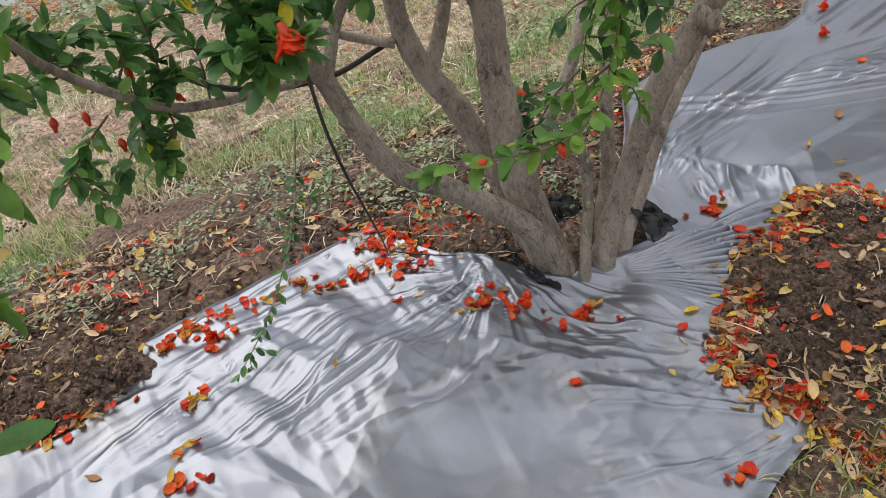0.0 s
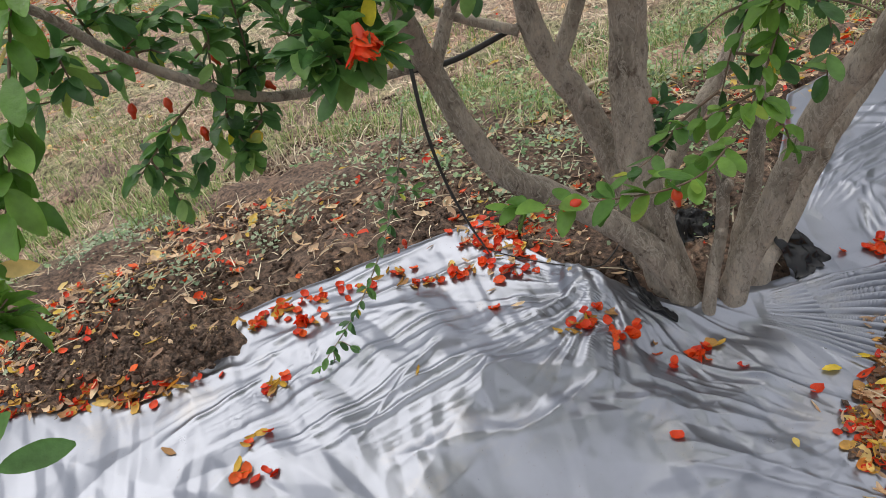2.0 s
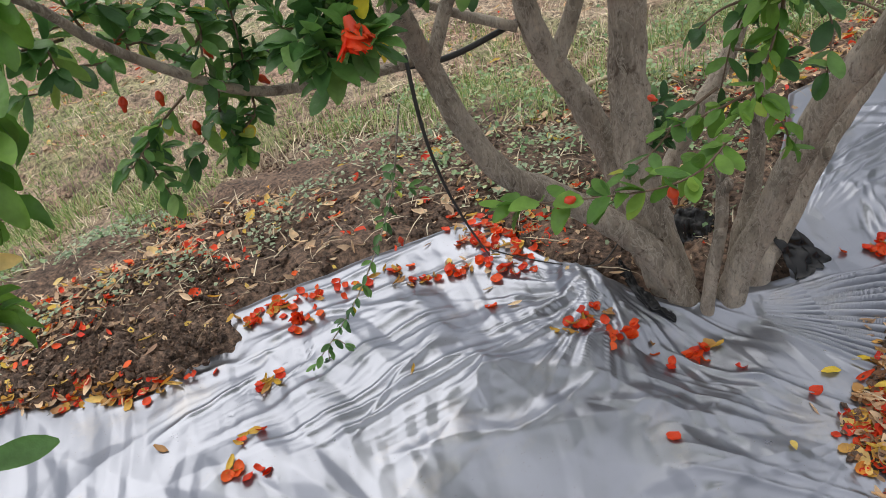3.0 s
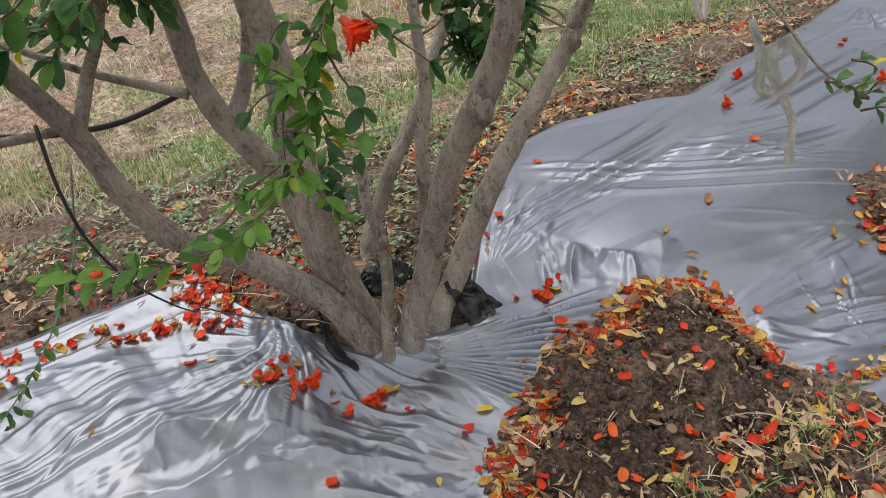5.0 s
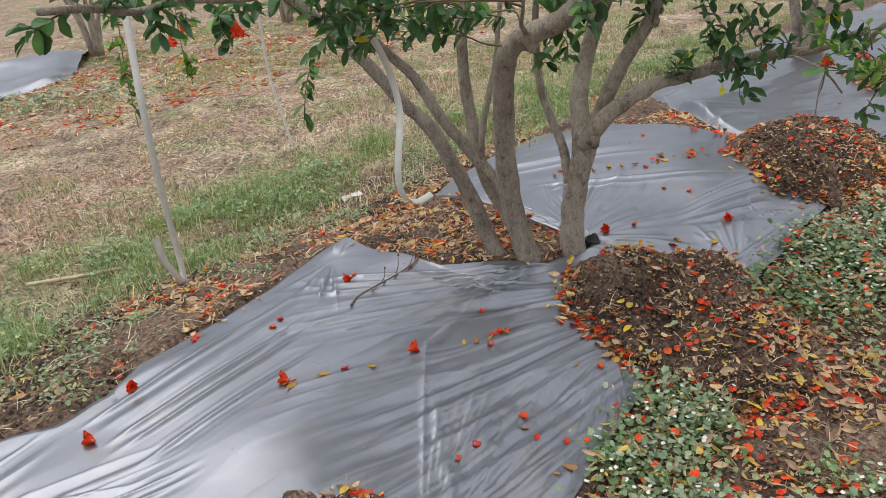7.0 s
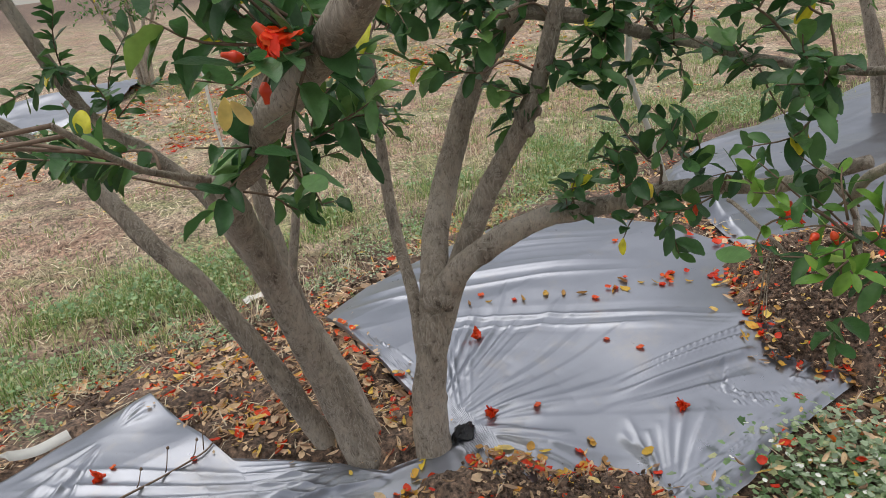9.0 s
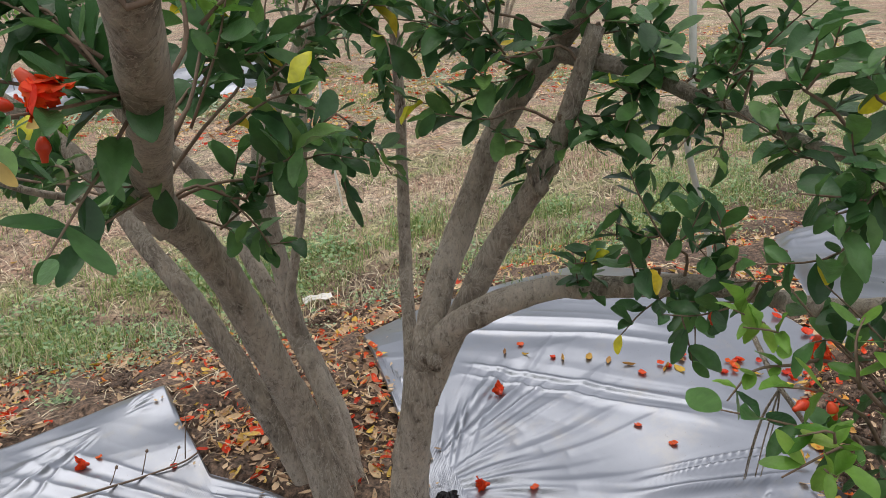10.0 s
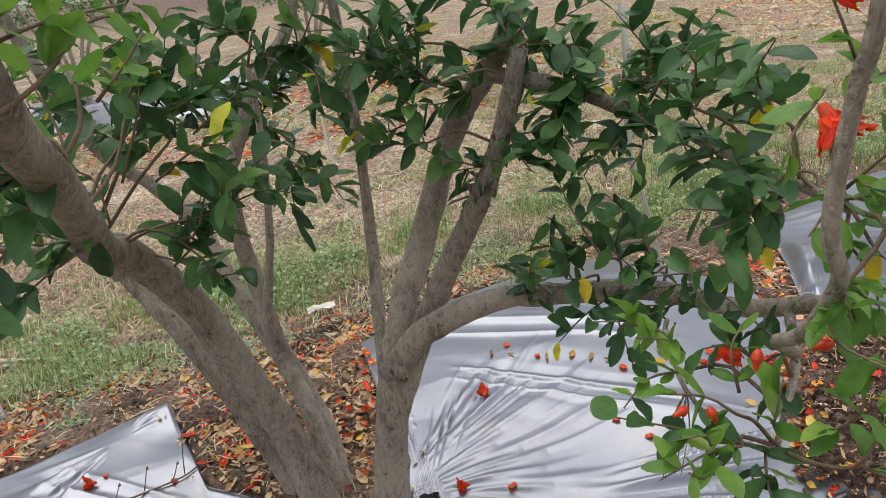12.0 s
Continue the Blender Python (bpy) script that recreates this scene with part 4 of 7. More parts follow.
def blossom_mesh(seed=41, petals=9):
    """A hanging flower: a waxy tube with pointed lobes and a tuft of thin crumpled petals; it points along x."""
    pieces = [tube([(0, 0, 0), (0.004, 0, 0), (0.010, 0, 0), (0.017, 0, 0)], 0.0042, 0.0085, 12, 4)]
    for k in range(6):
        a = k * math.pi / 3
        s, w = np.meshgrid(np.linspace(0, 1, 4), np.linspace(-1, 1, 3), indexing="ij")
        r, wd = 0.0085 + 0.006 * s * s, 0.0055 * (1 - 0.95 * s)
        v = np.stack([0.016 + 0.011 * s, wd * w * math.cos(a) - r * math.sin(a), wd * w * math.sin(a) + r * math.cos(a)], -1).reshape(-1, 3)
        pieces.append((v, grid_faces(4, 3)))
    n, m = 9, 8
    for k in range(petals):
        g = np.random.default_rng(seed + k)
        u, q = np.meshgrid(np.linspace(0, 1, n + 1), np.linspace(-1, 1, m + 1), indexing="ij")
        flare, long, ph = g.uniform(0.15, 1.15), g.uniform(0.75, 1.25), g.uniform(0, 9)
        crisp = (0.0055 * vnoise(u * 3 + ph, q * 2.5, 3 + k) + 0.0042 * (1 - 2 * np.abs(vnoise(u * 5, q * 4 + ph, 5 + k)))) * np.minimum(1, u * 2)
        half = 0.0135 * np.sin(np.pi * np.clip(u * 0.8 + 0.14, 0, 1)) ** 0.5 * g.uniform(0.8, 1.2)
        ragged = 0.0045 * u**3 * vnoise(q * 5 + ph, k, 9)
        px = 0.012 + 0.03 * u * long - 0.007 * flare * u**2.2 + ragged + 0.6 * crisp
        pr = 0.005 + 0.019 * flare * u**1.3 + crisp - 0.3 * half * q * q
        a = k * 2.4 + g.uniform(-0.4, 0.4)
        py = half * q * (1 + 0.15 * vnoise(u * 6 + ph, q, 2)) + 0.5 * crisp
        v = np.stack([px, py * math.cos(a) - pr * math.sin(a), py * math.sin(a) + pr * math.cos(a)], -1).reshape(-1, 3)
        pieces.append((v, grid_faces(n + 1, m + 1)))
    n_calyx = 7
    cup, tuft = joined(pieces[:n_calyx]), joined(pieces[n_calyx:])
    return mesh_from("blossom", tuft[0], tuft[1], BLOSSOM), mesh_from("calyx", cup[0], cup[1], CALYX)


def bud_mesh():
    """A closed waxy bud with a pointed crown; it points along x."""
    v, f = tube([(0, 0, 0), (0.005, 0, 0), (0.013, 0, 0), (0.021, 0, 0), (0.03, 0, 0)], 0.004, 0.003, 10, 4)
    r = np.interp(v[:, 0], [0, 0.006, 0.014, 0.021, 0.03], [0.7, 1.9, 2.6, 1.6, 1.2])
    v[:, 1] *= r
    v[:, 2] *= r
    return mesh_from("bud", v, f, CALYX)


BLOSSOM_ME, BUD_ME = blossom_mesh(), bud_mesh()


def hang(me, name, at, way, tree, size=1.0, label=""):
    size = size * (0.72 if name == "bud" else 1.0)
    ob = part_mesh(name, me[0] if name == "blossom" else me, tree, label)
    if name == "blossom":
        part_mesh("calyx", me[1], ob, "waxy red calyx")
    q = Vector(way).to_track_quat("X", "Z")
    ob.matrix_basis = Matrix.LocRotScale(Vector(at) - Vector(tree.location), q, (size,) * 3)
    return ob


def crown_sprays(cx, cy, n, seed, low=1.32, high=2.1, wide=0.95):
    g = np.random.default_rng(seed)
    out = []
    while len(out) < n:
        p = g.uniform(-1, 1, 3)
        if p @ p < 1:
            out.append((cx + p[0] * wide, cy + p[1] * wide * 0.85, (low + high) / 2 + p[2] * (high - low) / 2))
    return out


# the first tree
T1 = (1.05, 1.24, 0.03)
tree1 = thing("pomegranate_tree", T1, "multi-stemmed pomegranate tree with grey bark and red blossoms", "tree", "pomegranate row")
A = [(1.05, 1.2, -0.13), (0.95, 1.26, 0.13), (0.86, 1.30, 0.24), (0.77, 1.32, 0.32), (0.69, 1.32, 0.39), (0.64, 1.34, 0.49), (0.61, 1.36, 0.60), (0.58, 1.32, 0.69), (0.56, 1.26, 0.77), (0.54, 1.2, 0.9), (0.5, 1.15, 1.2), (0.45, 1.1, 1.6)]
A2 = [(0.61, 1.36, 0.60), (0.66, 1.37, 0.69), (0.71, 1.34, 0.78), (0.76, 1.32, 0.95), (0.8, 1.3, 1.4)]
AL = [(0.61, 1.37, 0.62), (0.54, 1.36, 0.62), (0.40, 1.28, 0.66), (0.32, 1.22, 0.70), (0.24, 1.14, 0.785), (0.20, 1.08, 0.845), (0.17, 1.02, 0.91), (0.10, 0.96, 0.98)]
B1 = [(1.01, 1.28, -0.13), (0.98, 1.32, 0.14), (0.96, 1.33, 0.24), (0.96, 1.36, 0.45), (0.97, 1.37, 0.61), (0.95, 1.36, 0.8), (0.92, 1.34, 1.2), (0.9, 1.3, 1.7)]
B2 = [(0.99, 1.35, 0.0), (0.98, 1.39, 0.13), (0.95, 1.46, 0.29), (0.91, 1.48, 0.41), (0.86, 1.49, 0.51), (0.83, 1.49, 0.62), (0.82, 1.48, 0.8), (0.75, 1.5, 1.3), (0.7, 1.5, 1.7)]
B2F = [(0.87, 1.48, 0.50), (0.91, 1.49, 0.56), (0.95, 1.49, 0.66), (1.0, 1.5, 0.9), (1.05, 1.55, 1.4)]
B2L = [(0.81, 1.49, 0.58), (0.74, 1.52, 0.61), (0.69, 1.51, 0.64), (0.63, 1.50, 0.68), (0.5, 1.48, 0.78)]
C1 = [(1.0, 1.19, -0.13), (1.02, 1.195, 0.08), (1.045, 1.20, 0.19), (1.055, 1.21, 0.30), (1.04, 1.21, 0.38), (1.05, 1.23, 0.46)]
D1 = [(1.05, 1.21, -0.13), (1.075, 1.2, 0.06), (1.12, 1.18, 0.20), (1.17, 1.11, 0.44), (1.22, 1.04, 0.59), (1.245, 1.0, 0.68), (1.27, 0.98, 0.8), (1.3, 0.95, 1.1), (1.3, 0.9, 1.6)]
D2 = [(1.09, 1.21, -0.13), (1.15, 1.23, 0.05), (1.21, 1.25, 0.12), (1.31, 1.27, 0.27), (1.39, 1.27, 0.38), (1.47, 1.28, 0.47), (1.54, 1.27, 0.57), (1.62, 1.27, 0.75), (1.75, 1.3, 1.2)]
D2R = [(1.53, 1.27, 0.57), (1.55, 1.18, 0.68), (1.57, 1.02, 0.78), (1.58, 0.8, 0.9), (1.6, 0.6, 0.98)]
G1 = [(1.09, 1.5, 0.03), (1.102, 1.527, 0.1), (1.146, 1.537, 0.178), (1.192, 1.51, 0.29), (1.264, 1.52, 0.383), (1.34, 1.57, 0.46), (1.42, 1.64, 0.56), (1.5, 1.7, 0.8)]
E1 = [(1.12, 1.28, -0.13), (1.14, 1.285, 0.08), (1.18, 1.30, 0.21), (1.20, 1.31, 0.40), (1.23, 1.32, 0.51), (1.24, 1.34, 0.62), (1.26, 1.4, 1.0)]
for k, (name, pts, r0, r1) in enumerate([("stem", A, 0.028, 0.014), ("stem", B1, 0.048, 0.022), ("stem", B2, 0.036, 0.016), ("stem", C1, 0.014, 0.010), ("stem", D1, 0.029, 0.018), ("stem", D2, 0.029, 0.015), ("stem", E1, 0.019, 0.01), ("stem", G1, 0.022, 0.012), ("branch", A2, 0.013, 0.007), ("branch", AL, 0.0095, 0.0045), ("branch", B2F, 0.019, 0.009), ("branch", B2L, 0.011, 0.006), ("branch", D2R, 0.009, 0.0042)]):
    limb(name, pts, r0, r1, tree1, k, 0.15 if name == "stem" else 0.1, 0.2 if name == "stem" else 0, 16)
for k, (at, r) in enumerate([((1.21, 1.035, 0.585), 0.03), ((1.14, 1.14, 0.33), 0.022), ((1.53, 1.26, 0.56), 0.024), ((1.3, 1.26, 0.26), 0.022), ((0.91, 1.47, 0.41), 0.026), ((0.69, 1.31, 0.39), 0.021), ((1.05, 1.2, 0.30), 0.018), ((1.045, 1.2, 0.2), 0.016)]):
    knot(at, r, tree1, k)
T1_SPRAYS = [(1.01, 1.33, 0.39), (1.45, 1.50, 0.69), (1.46, 1.50, 0.62), (1.48, 1.50, 0.56), (1.43, 1.50, 0.52), (1.54, 1.50, 0.65), (1.53, 1.50, 0.59), (1.38, 1.50, 0.49), (1.40, 1.50, 0.59), (1.42, 1.52, 0.75), (1.36, 1.50, 0.68)]
HIGH_SPRAYS = [(0.65, 1.35, 0.83), (0.64, 1.36, 0.79), (0.745, 1.36, 0.83), (0.79, 1.36, 0.81), (0.84, 1.38, 0.83), (0.94, 1.45, 0.83), (0.88, 1.45, 0.85)]
# arching twigs of the low branch that hangs out to the side
SIDE_TWIGS = [
    [(0.546, 1.109, 0.808), (0.496, 1.059, 0.819), (0.459, 1.047, 0.826), (0.431, 1.054, 0.839), (0.41, 1.061, 0.857)],
    [(0.535, 1.102, 0.776), (0.484, 1.029, 0.78), (0.456, 1.01, 0.774), (0.435, 1.006, 0.753)],
    [(0.543, 1.113, 0.823), (0.506, 1.064, 0.849), (0.479, 1.07, 0.849), (0.437, 1.066, 0.807), (0.416, 1.062, 0.787)],
    [(0.509, 1.055, 0.816), (0.46, 1.019, 0.804), (0.434, 1.018, 0.786)],
    [(0.326, 1.266, 0.683), (0.337, 1.245, 0.753), (0.342, 1.24, 0.815), (0.34, 1.221, 0.872)],
    [(0.398, 1.316, 0.654), (0.402, 1.285, 0.721), (0.399, 1.265, 0.758)],
]
SIDE_TWIGS += [
    [(0.242, 1.231, 0.713), (0.2, 1.198, 0.692), (0.175, 1.178, 0.674), (0.154, 1.158, 0.661)],
    [(0.296, 1.246, 0.689), (0.261, 1.214, 0.663), (0.216, 1.195, 0.624)],
    [(0.206, 1.198, 0.793), (0.207, 1.202, 0.807), (0.223, 1.194, 0.856)],
    [(0.206, 1.198, 0.793), (0.174, 1.174, 0.797), (0.146, 1.142, 0.809), (0.117, 1.112, 0.8), (0.101, 1.099, 0.803)],
    [(0.236, 1.222, 0.753), (0.275, 1.219, 0.774), (0.298, 1.214, 0.792), (0.295, 1.212, 0.825)],
    [(0.176, 1.155, 0.844), (0.17, 1.134, 0.901), (0.162, 1.116, 0.932)],
    [(0.289, 1.262, 0.74), (0.313, 1.246, 0.719), (0.351, 1.24, 0.734), (0.287, 1.228, 0.699)],
    [(0.327, 1.274, 0.678), (0.323, 1.244, 0.653), (0.302, 1.24, 0.643)],
    [(0.157, 1.131, 0.845), (0.125, 1.095, 0.852), (0.1, 1.061, 0.864)],
]
NEAR_TWIG = [(0.203, 0.976, 0.986), (0.19, 0.93, 0.957), (0.163, 0.894, 0.897), (0.141, 0.863, 0.841), (0.115, 0.837, 0.789)]
YOUNG_TWIGS = [
    [(1.27, 0.98, 0.82), (1.1, 1.0, 0.93), (0.98, 0.93, 0.82), (0.93, 0.9, 0.72), (0.88, 0.87, 0.65), (0.8, 0.82, 0.615), (0.73, 0.8, 0.61), (0.63, 0.825, 0.615), (0.575, 0.87, 0.605)],
    [(0.93, 0.9, 0.72), (0.95, 0.94, 0.66), (0.99, 0.98, 0.61)],
    [(0.98, 0.93, 0.82), (0.94, 0.88, 0.78), (0.88, 0.9, 0.71)],
    [(0.88, 0.87, 0.65), (0.84, 0.9, 0.62), (0.8, 0.93, 0.6)],
    [(0.93, 0.9, 0.72), (0.9, 0.86, 0.76), (0.87, 0.84, 0.79)],
    [(0.88, 0.87, 0.65), (0.9, 0.85, 0.61), (0.92, 0.86, 0.57)],
    [(0.8, 0.82, 0.615), (0.79, 0.86, 0.585), (0.77, 0.9, 0.56)],
]
DARK_TWIGS = [
    [(1.012, 0.924, 0.841), (0.956, 0.925, 0.786), (0.916, 0.921, 0.747), (0.889, 0.928, 0.692), (0.878, 0.936, 0.628)],
    [(0.956, 0.925, 0.786), (0.968, 0.907, 0.737), (0.983, 0.887, 0.693), (0.969, 0.869, 0.641)],
    [(0.912, 0.918, 0.734), (0.876, 0.931, 0.726), (0.851, 0.939, 0.708)],
    [(0.884, 0.924, 0.679), (0.921, 0.902, 0.668), (0.946, 0.881, 0.656)],
    [(0.874, 0.937, 0.629), (0.821, 0.933, 0.607), (0.782, 0.923, 0.582), (0.739, 0.916, 0.568)],
    [(0.956, 0.925, 0.786), (0.924, 0.956, 0.801), (0.896, 0.963, 0.771)],
    [(1.009, 0.895, 0.806), (1.037, 0.888, 0.774), (1.077, 0.871, 0.732)],
]
DARK_TWIGS += [
    [(0.703, 1.166, 0.864), (0.652, 1.156, 0.826), (0.609, 1.148, 0.808), (0.571, 1.14, 0.797)],
    [(0.734, 1.165, 0.85), (0.673, 1.144, 0.808), (0.641, 1.135, 0.78)],
    [(0.662, 1.115, 0.881), (0.625, 1.107, 0.856), (0.58, 1.099, 0.841)],
]
limbs1 = [A, A2, AL, B1, B2, B2F, B2L, D1, D2, D2R, E1]
foliage(tree1, limbs1, T1_SPRAYS, 0.09, 45, 0.044, LEAF_DARK)
foliage(tree1, limbs1, HIGH_SPRAYS, 0.1, 30, 0.048, LEAF_DARK)
leafy(tree1, YOUNG_TWIGS, 0.036, 0.021, LEAF_YOUNG_OR_BACKLIT, "young_or_backlit_foliage")
leafy(tree1, DARK_TWIGS[:7], 0.037, 0.036)
leafy(tree1, DARK_TWIGS[7:], 0.048, 0.022)
NL = [(0.10, 0.96, 0.96), (0.06, 0.94, 0.86), (0.03, 0.9, 0.78), (0.02, 0.87, 0.68), (0.0, 0.82, 0.59)]
limb("branch", NL, 0.003, 0.0015, tree1, 44, 0.0, 0, 6, 4)
foliage(tree1, [NL], [(0.05, 0.86, 0.765), (0.045, 0.85, 0.73), (0.05, 0.86, 0.68)], 0.035, 9, 0.058, LEAF_YOUNG_OR_BACKLIT, "young_or_backlit_foliage")
foliage(tree1, [NL], [(0.06, 0.93, 0.86), (0.04, 0.9, 0.81)], 0.04, 9, 0.045)
gold = np.array([(0.055, 0.85, 0.77), (0.07, 0.85, 0.735)])
many("yellowed_leaf", LEAF_T, gold - np.array(tree1.location), rotations(np.array([(0.5, -0.1, 0.8), (0.9, -0.2, -0.1)]), np.array([(-0.2, -0.8, 0.4)] * 2)), np.array([0.045, 0.042]), YELLOW_LEAF, tree1)
many("drooping_leaf", LEAF_T, np.array([(0.0, 0.78, 0.565), (-0.01, 0.78, 0.585)]) - np.array(tree1.location), rotations(np.array([(0.9, 0.1, -0.05), (0.7, 0.0, 0.6)]), np.array([(0, -0.6, 0.7)] * 2)), np.array([0.07, 0.062]), LEAF, tree1)
leafy(tree1, SIDE_TWIGS[:4] + offshoots(SIDE_TWIGS[:4], 3, 0.055, 51), 0.048, 0.017)
leafy(tree1, SIDE_TWIGS[4:] + offshoots(SIDE_TWIGS[4:], 2, 0.06, 52), 0.04, 0.017)
# paler leaf colour here stands for light shining through the near twig
leafy(tree1, [NEAR_TWIG] + offshoots([NEAR_TWIG], 4, 0.05, 53), 0.046, 0.024, LEAF_YOUNG_OR_BACKLIT, "young_or_backlit_foliage")
# unseen upper crown, placed by guess and thickened to darken the film below
foliage(tree1, limbs1, crown_sprays(0.75, 1.3, 90, 21, 1.4, 2.2), 0.2, 30, 0.065, LEAF, "crown")
for at, way in [((0.47, 0.945, 0.805), (0.1, -0.3, -1)), ((0.99, 0.87, 0.79), (0.4, -0.5, -0.7))]:
    hang(BLOSSOM_ME, "blossom", (Vector(at) - Vector(way).normalized() * 0.025), way, tree1, 0.95)
for at, way in [((0.926, 1.22, 0.5), (0.2, -1, 0)), ((0.73, 0.79, 0.615), (0.1, -0.1, -1)), ((0.635, 0.815, 0.622), (-0.9, 0.1, -0.2)), ((0.49, 1.48, 0.23), (0, -0.1, -1)), ((0.97, 0.9, 0.83), (-0.3, -0.3, 0.3)), ((0.98, 0.995, 0.603), (0.9, 0.1, 0.1)), ((0.198, 1.192, 0.82), (0.3, -0.2, -0.8)), ((0.215, 1.21, 0.735), (0, 0, -1)), ((0.177, 1.18, 0.75), (-0.2, 0, -1)), ((0.244, 1.215, 0.68), (0, -0.1, -1)), ((0.293, 1.235, 0.77), (0.2, -0.3, -1)), ((0.343, 1.267, 0.7), (0.5, 0, -0.6))]:
    hang(BUD_ME, "bud", at, way, tree1)

# the low branch with young fruit that reaches out over the path
F1 = [(1.58, 0.8, 0.9), (1.53, 0.55, 0.97), (1.52, 0.36, 0.985), (1.54, 0.22, 0.955), (1.553, 0.142, 0.927), (1.554, 0.064, 0.909), (1.554, -0.009, 0.892)]
F2 = [(1.53, 0.55, 0.97), (1.6, 0.42, 1.0), (1.68, 0.32, 0.99), (1.74, 0.24, 0.99), (1.79, 0.16, 0.95), (1.82, 0.12, 0.91)]
limb("branch", F1, 0.0042, 0.0022, tree1, 31, 0.08, 0, 8, 5)
limb("branch", F2, 0.0036, 0.002, tree1, 32, 0.08, 0, 8, 5)
FRUIT_SPRAYS = [(1.40, 0.173, 0.85), (1.526, 0.242, 0.873), (1.551, 0.17, 0.892), (1.574, 0.092, 0.916), (1.57, 0.017, 0.912), (1.536, 0.137, 0.853), (1.59, 0.0, 0.93), (1.5, 0.3, 0.84), (1.50, 0.33, 0.95), (1.62, 0.29, 0.95), (1.57, 0.36, 0.95), (1.46, 0.43, 0.92)]
FRUIT_SPRAYS_B = [(1.73, 0.23, 1.03), (1.76, 0.21, 1.01), (1.77, 0.18, 0.97), (1.79, 0.14, 0.94), (1.73, 0.22, 0.95), (1.71, 0.23, 0.99), (1.7, 0.26, 1.04), (1.67, 0.3, 1.0), (1.8, 0.19, 1.0)]
foliage(tree1, [F1, F2], FRUIT_SPRAYS, 0.05, 9, 0.036, LEAF_YOUNG_OR_BACKLIT, "young_or_backlit_foliage")
foliage(tree1, [F1, F2], FRUIT_SPRAYS_B, 0.055, 15, 0.045, LEAF_YOUNG_OR_BACKLIT, "young_or_backlit_foliage")


def fruit(at, way, r, tree):
    prof = [(0, 0.12), (0.1, 0.55), (0.35, 0.93), (0.6, 1.0), (0.85, 0.86), (1.08, 0.5), (1.2, 0.3), (1.35, 0.3), (1.5, 0.42), (1.62, 0.46)]
    v, f, sides = [], [], 16
    for i, (x, q) in enumerate(prof):
        for k in range(sides):
            a = 2 * math.pi * k / sides
            star = 1 + (0.35 * math.cos(6 * a) if i > 8 else 0)
            v.append((x * r * 1.25 * (1 + (0.08 * math.cos(6 * a) if i > 8 else 0)), q * r * star * math.cos(a), q * r * star * math.sin(a)))
    f = [(i * sides + k, i * sides + (k + 1) % sides, (i + 1) * sides + (k + 1) % sides, (i + 1) * sides + k) for i in range(len(prof) - 1) for k in range(sides)]
    return hang(mesh_from("fruit", np.array(v), f, FRUIT), "fruit", at, way, tree, 1.0, "small unripe brownish pomegranate")


fruit((1.635, 0.13, 0.875), (0.1, -0.2, -0.9), 0.016, tree1)
limb("branch", [(1.6, 0.2, 0.95), (1.625, 0.16, 0.91), (1.635, 0.13, 0.875)], 0.0022, 0.0016, tree1, 36, 0.0, 0, 6, 4)
fruit((1.54, 0.148, 0.826), (-0.7, -0.1, -0.5), 0.017, tree1)
fruit((1.545, 0.14, 0.83), (0.5, -0.25, -0.5), 0.016, tree1)
limb("branch", [(1.548, 0.18, 0.94), (1.545, 0.16, 0.88), (1.542, 0.145, 0.826)], 0.0022, 0.0018, tree1, 33, 0.0, 0, 6, 4)
hang(BUD_ME, "bud", (1.554, -0.009, 0.892), (1, -0.4, 0.1), tree1, 0.6)
hang(BUD_ME, "bud", (1.82, 0.12, 0.91), (1, -0.2, -0.1), tree1, 0.7)
hang(BLOSSOM_ME, "blossom", (1.5, 0.38, 0.96), (0.3, -0.6, 0.5), tree1, 0.8)

# a thin hanging twig with dark small leaves near the film
TW = [(0.56, 1.5, 0.5), (0.5, 1.49, 0.33), (0.42, 1.44, 0.22), (0.34, 1.4, 0.14), (0.25, 1.36, 0.08)]
limb("branch", TW, 0.0022, 0.0012, tree1, 40, 0.0, 0, 6, 4)
leafy(tree1, [TW] + offshoots([TW], 5, 0.045, 54), 0.027, 0.03, None, "foliage", 0.0012)

# the sprig with a rag of white tape
SP = [(1.62, 1.27, 0.75), (1.64, 1.1, 0.76), (1.65, 0.9, 0.68), (1.68, 0.8, 0.58), (1.72, 0.74, 0.54)]
limb("branch", SP, 0.004, 0.0018, tree1, 41, 0.0, 0, 6, 4)
foliage(tree1, [SP], [(1.70, 0.77, 0.56), (1.73, 0.74, 0.545)], 0.035, 9, 0.034)

# the second tree
T2 = (3.86, 1.46, 0.08)
tree2 = thing("pomegranate_tree", T2, "spreading pomegranate tree with scarred grey-brown stems", "tree", "pomegranate row")
S1 = [(3.74, 1.57, 0.03), (3.71, 1.60, 0.14), (3.64, 1.62, 0.34), (3.59, 1.64, 0.46), (3.535, 1.66, 0.58), (3.48, 1.71, 0.66), (3.42, 1.78, 0.78), (3.32, 1.83, 0.91), (3.15, 1.86, 1.1), (3.0, 1.85, 1.5)]
S2 = [(3.83, 1.51, 0.04), (3.80, 1.60, 0.28), (3.76, 1.69, 0.41), (3.70, 1.78, 0.55), (3.65, 1.85, 0.70), (3.56, 1.91, 0.82), (3.45, 1.93, 0.95), (3.3, 1.95, 1.4)]
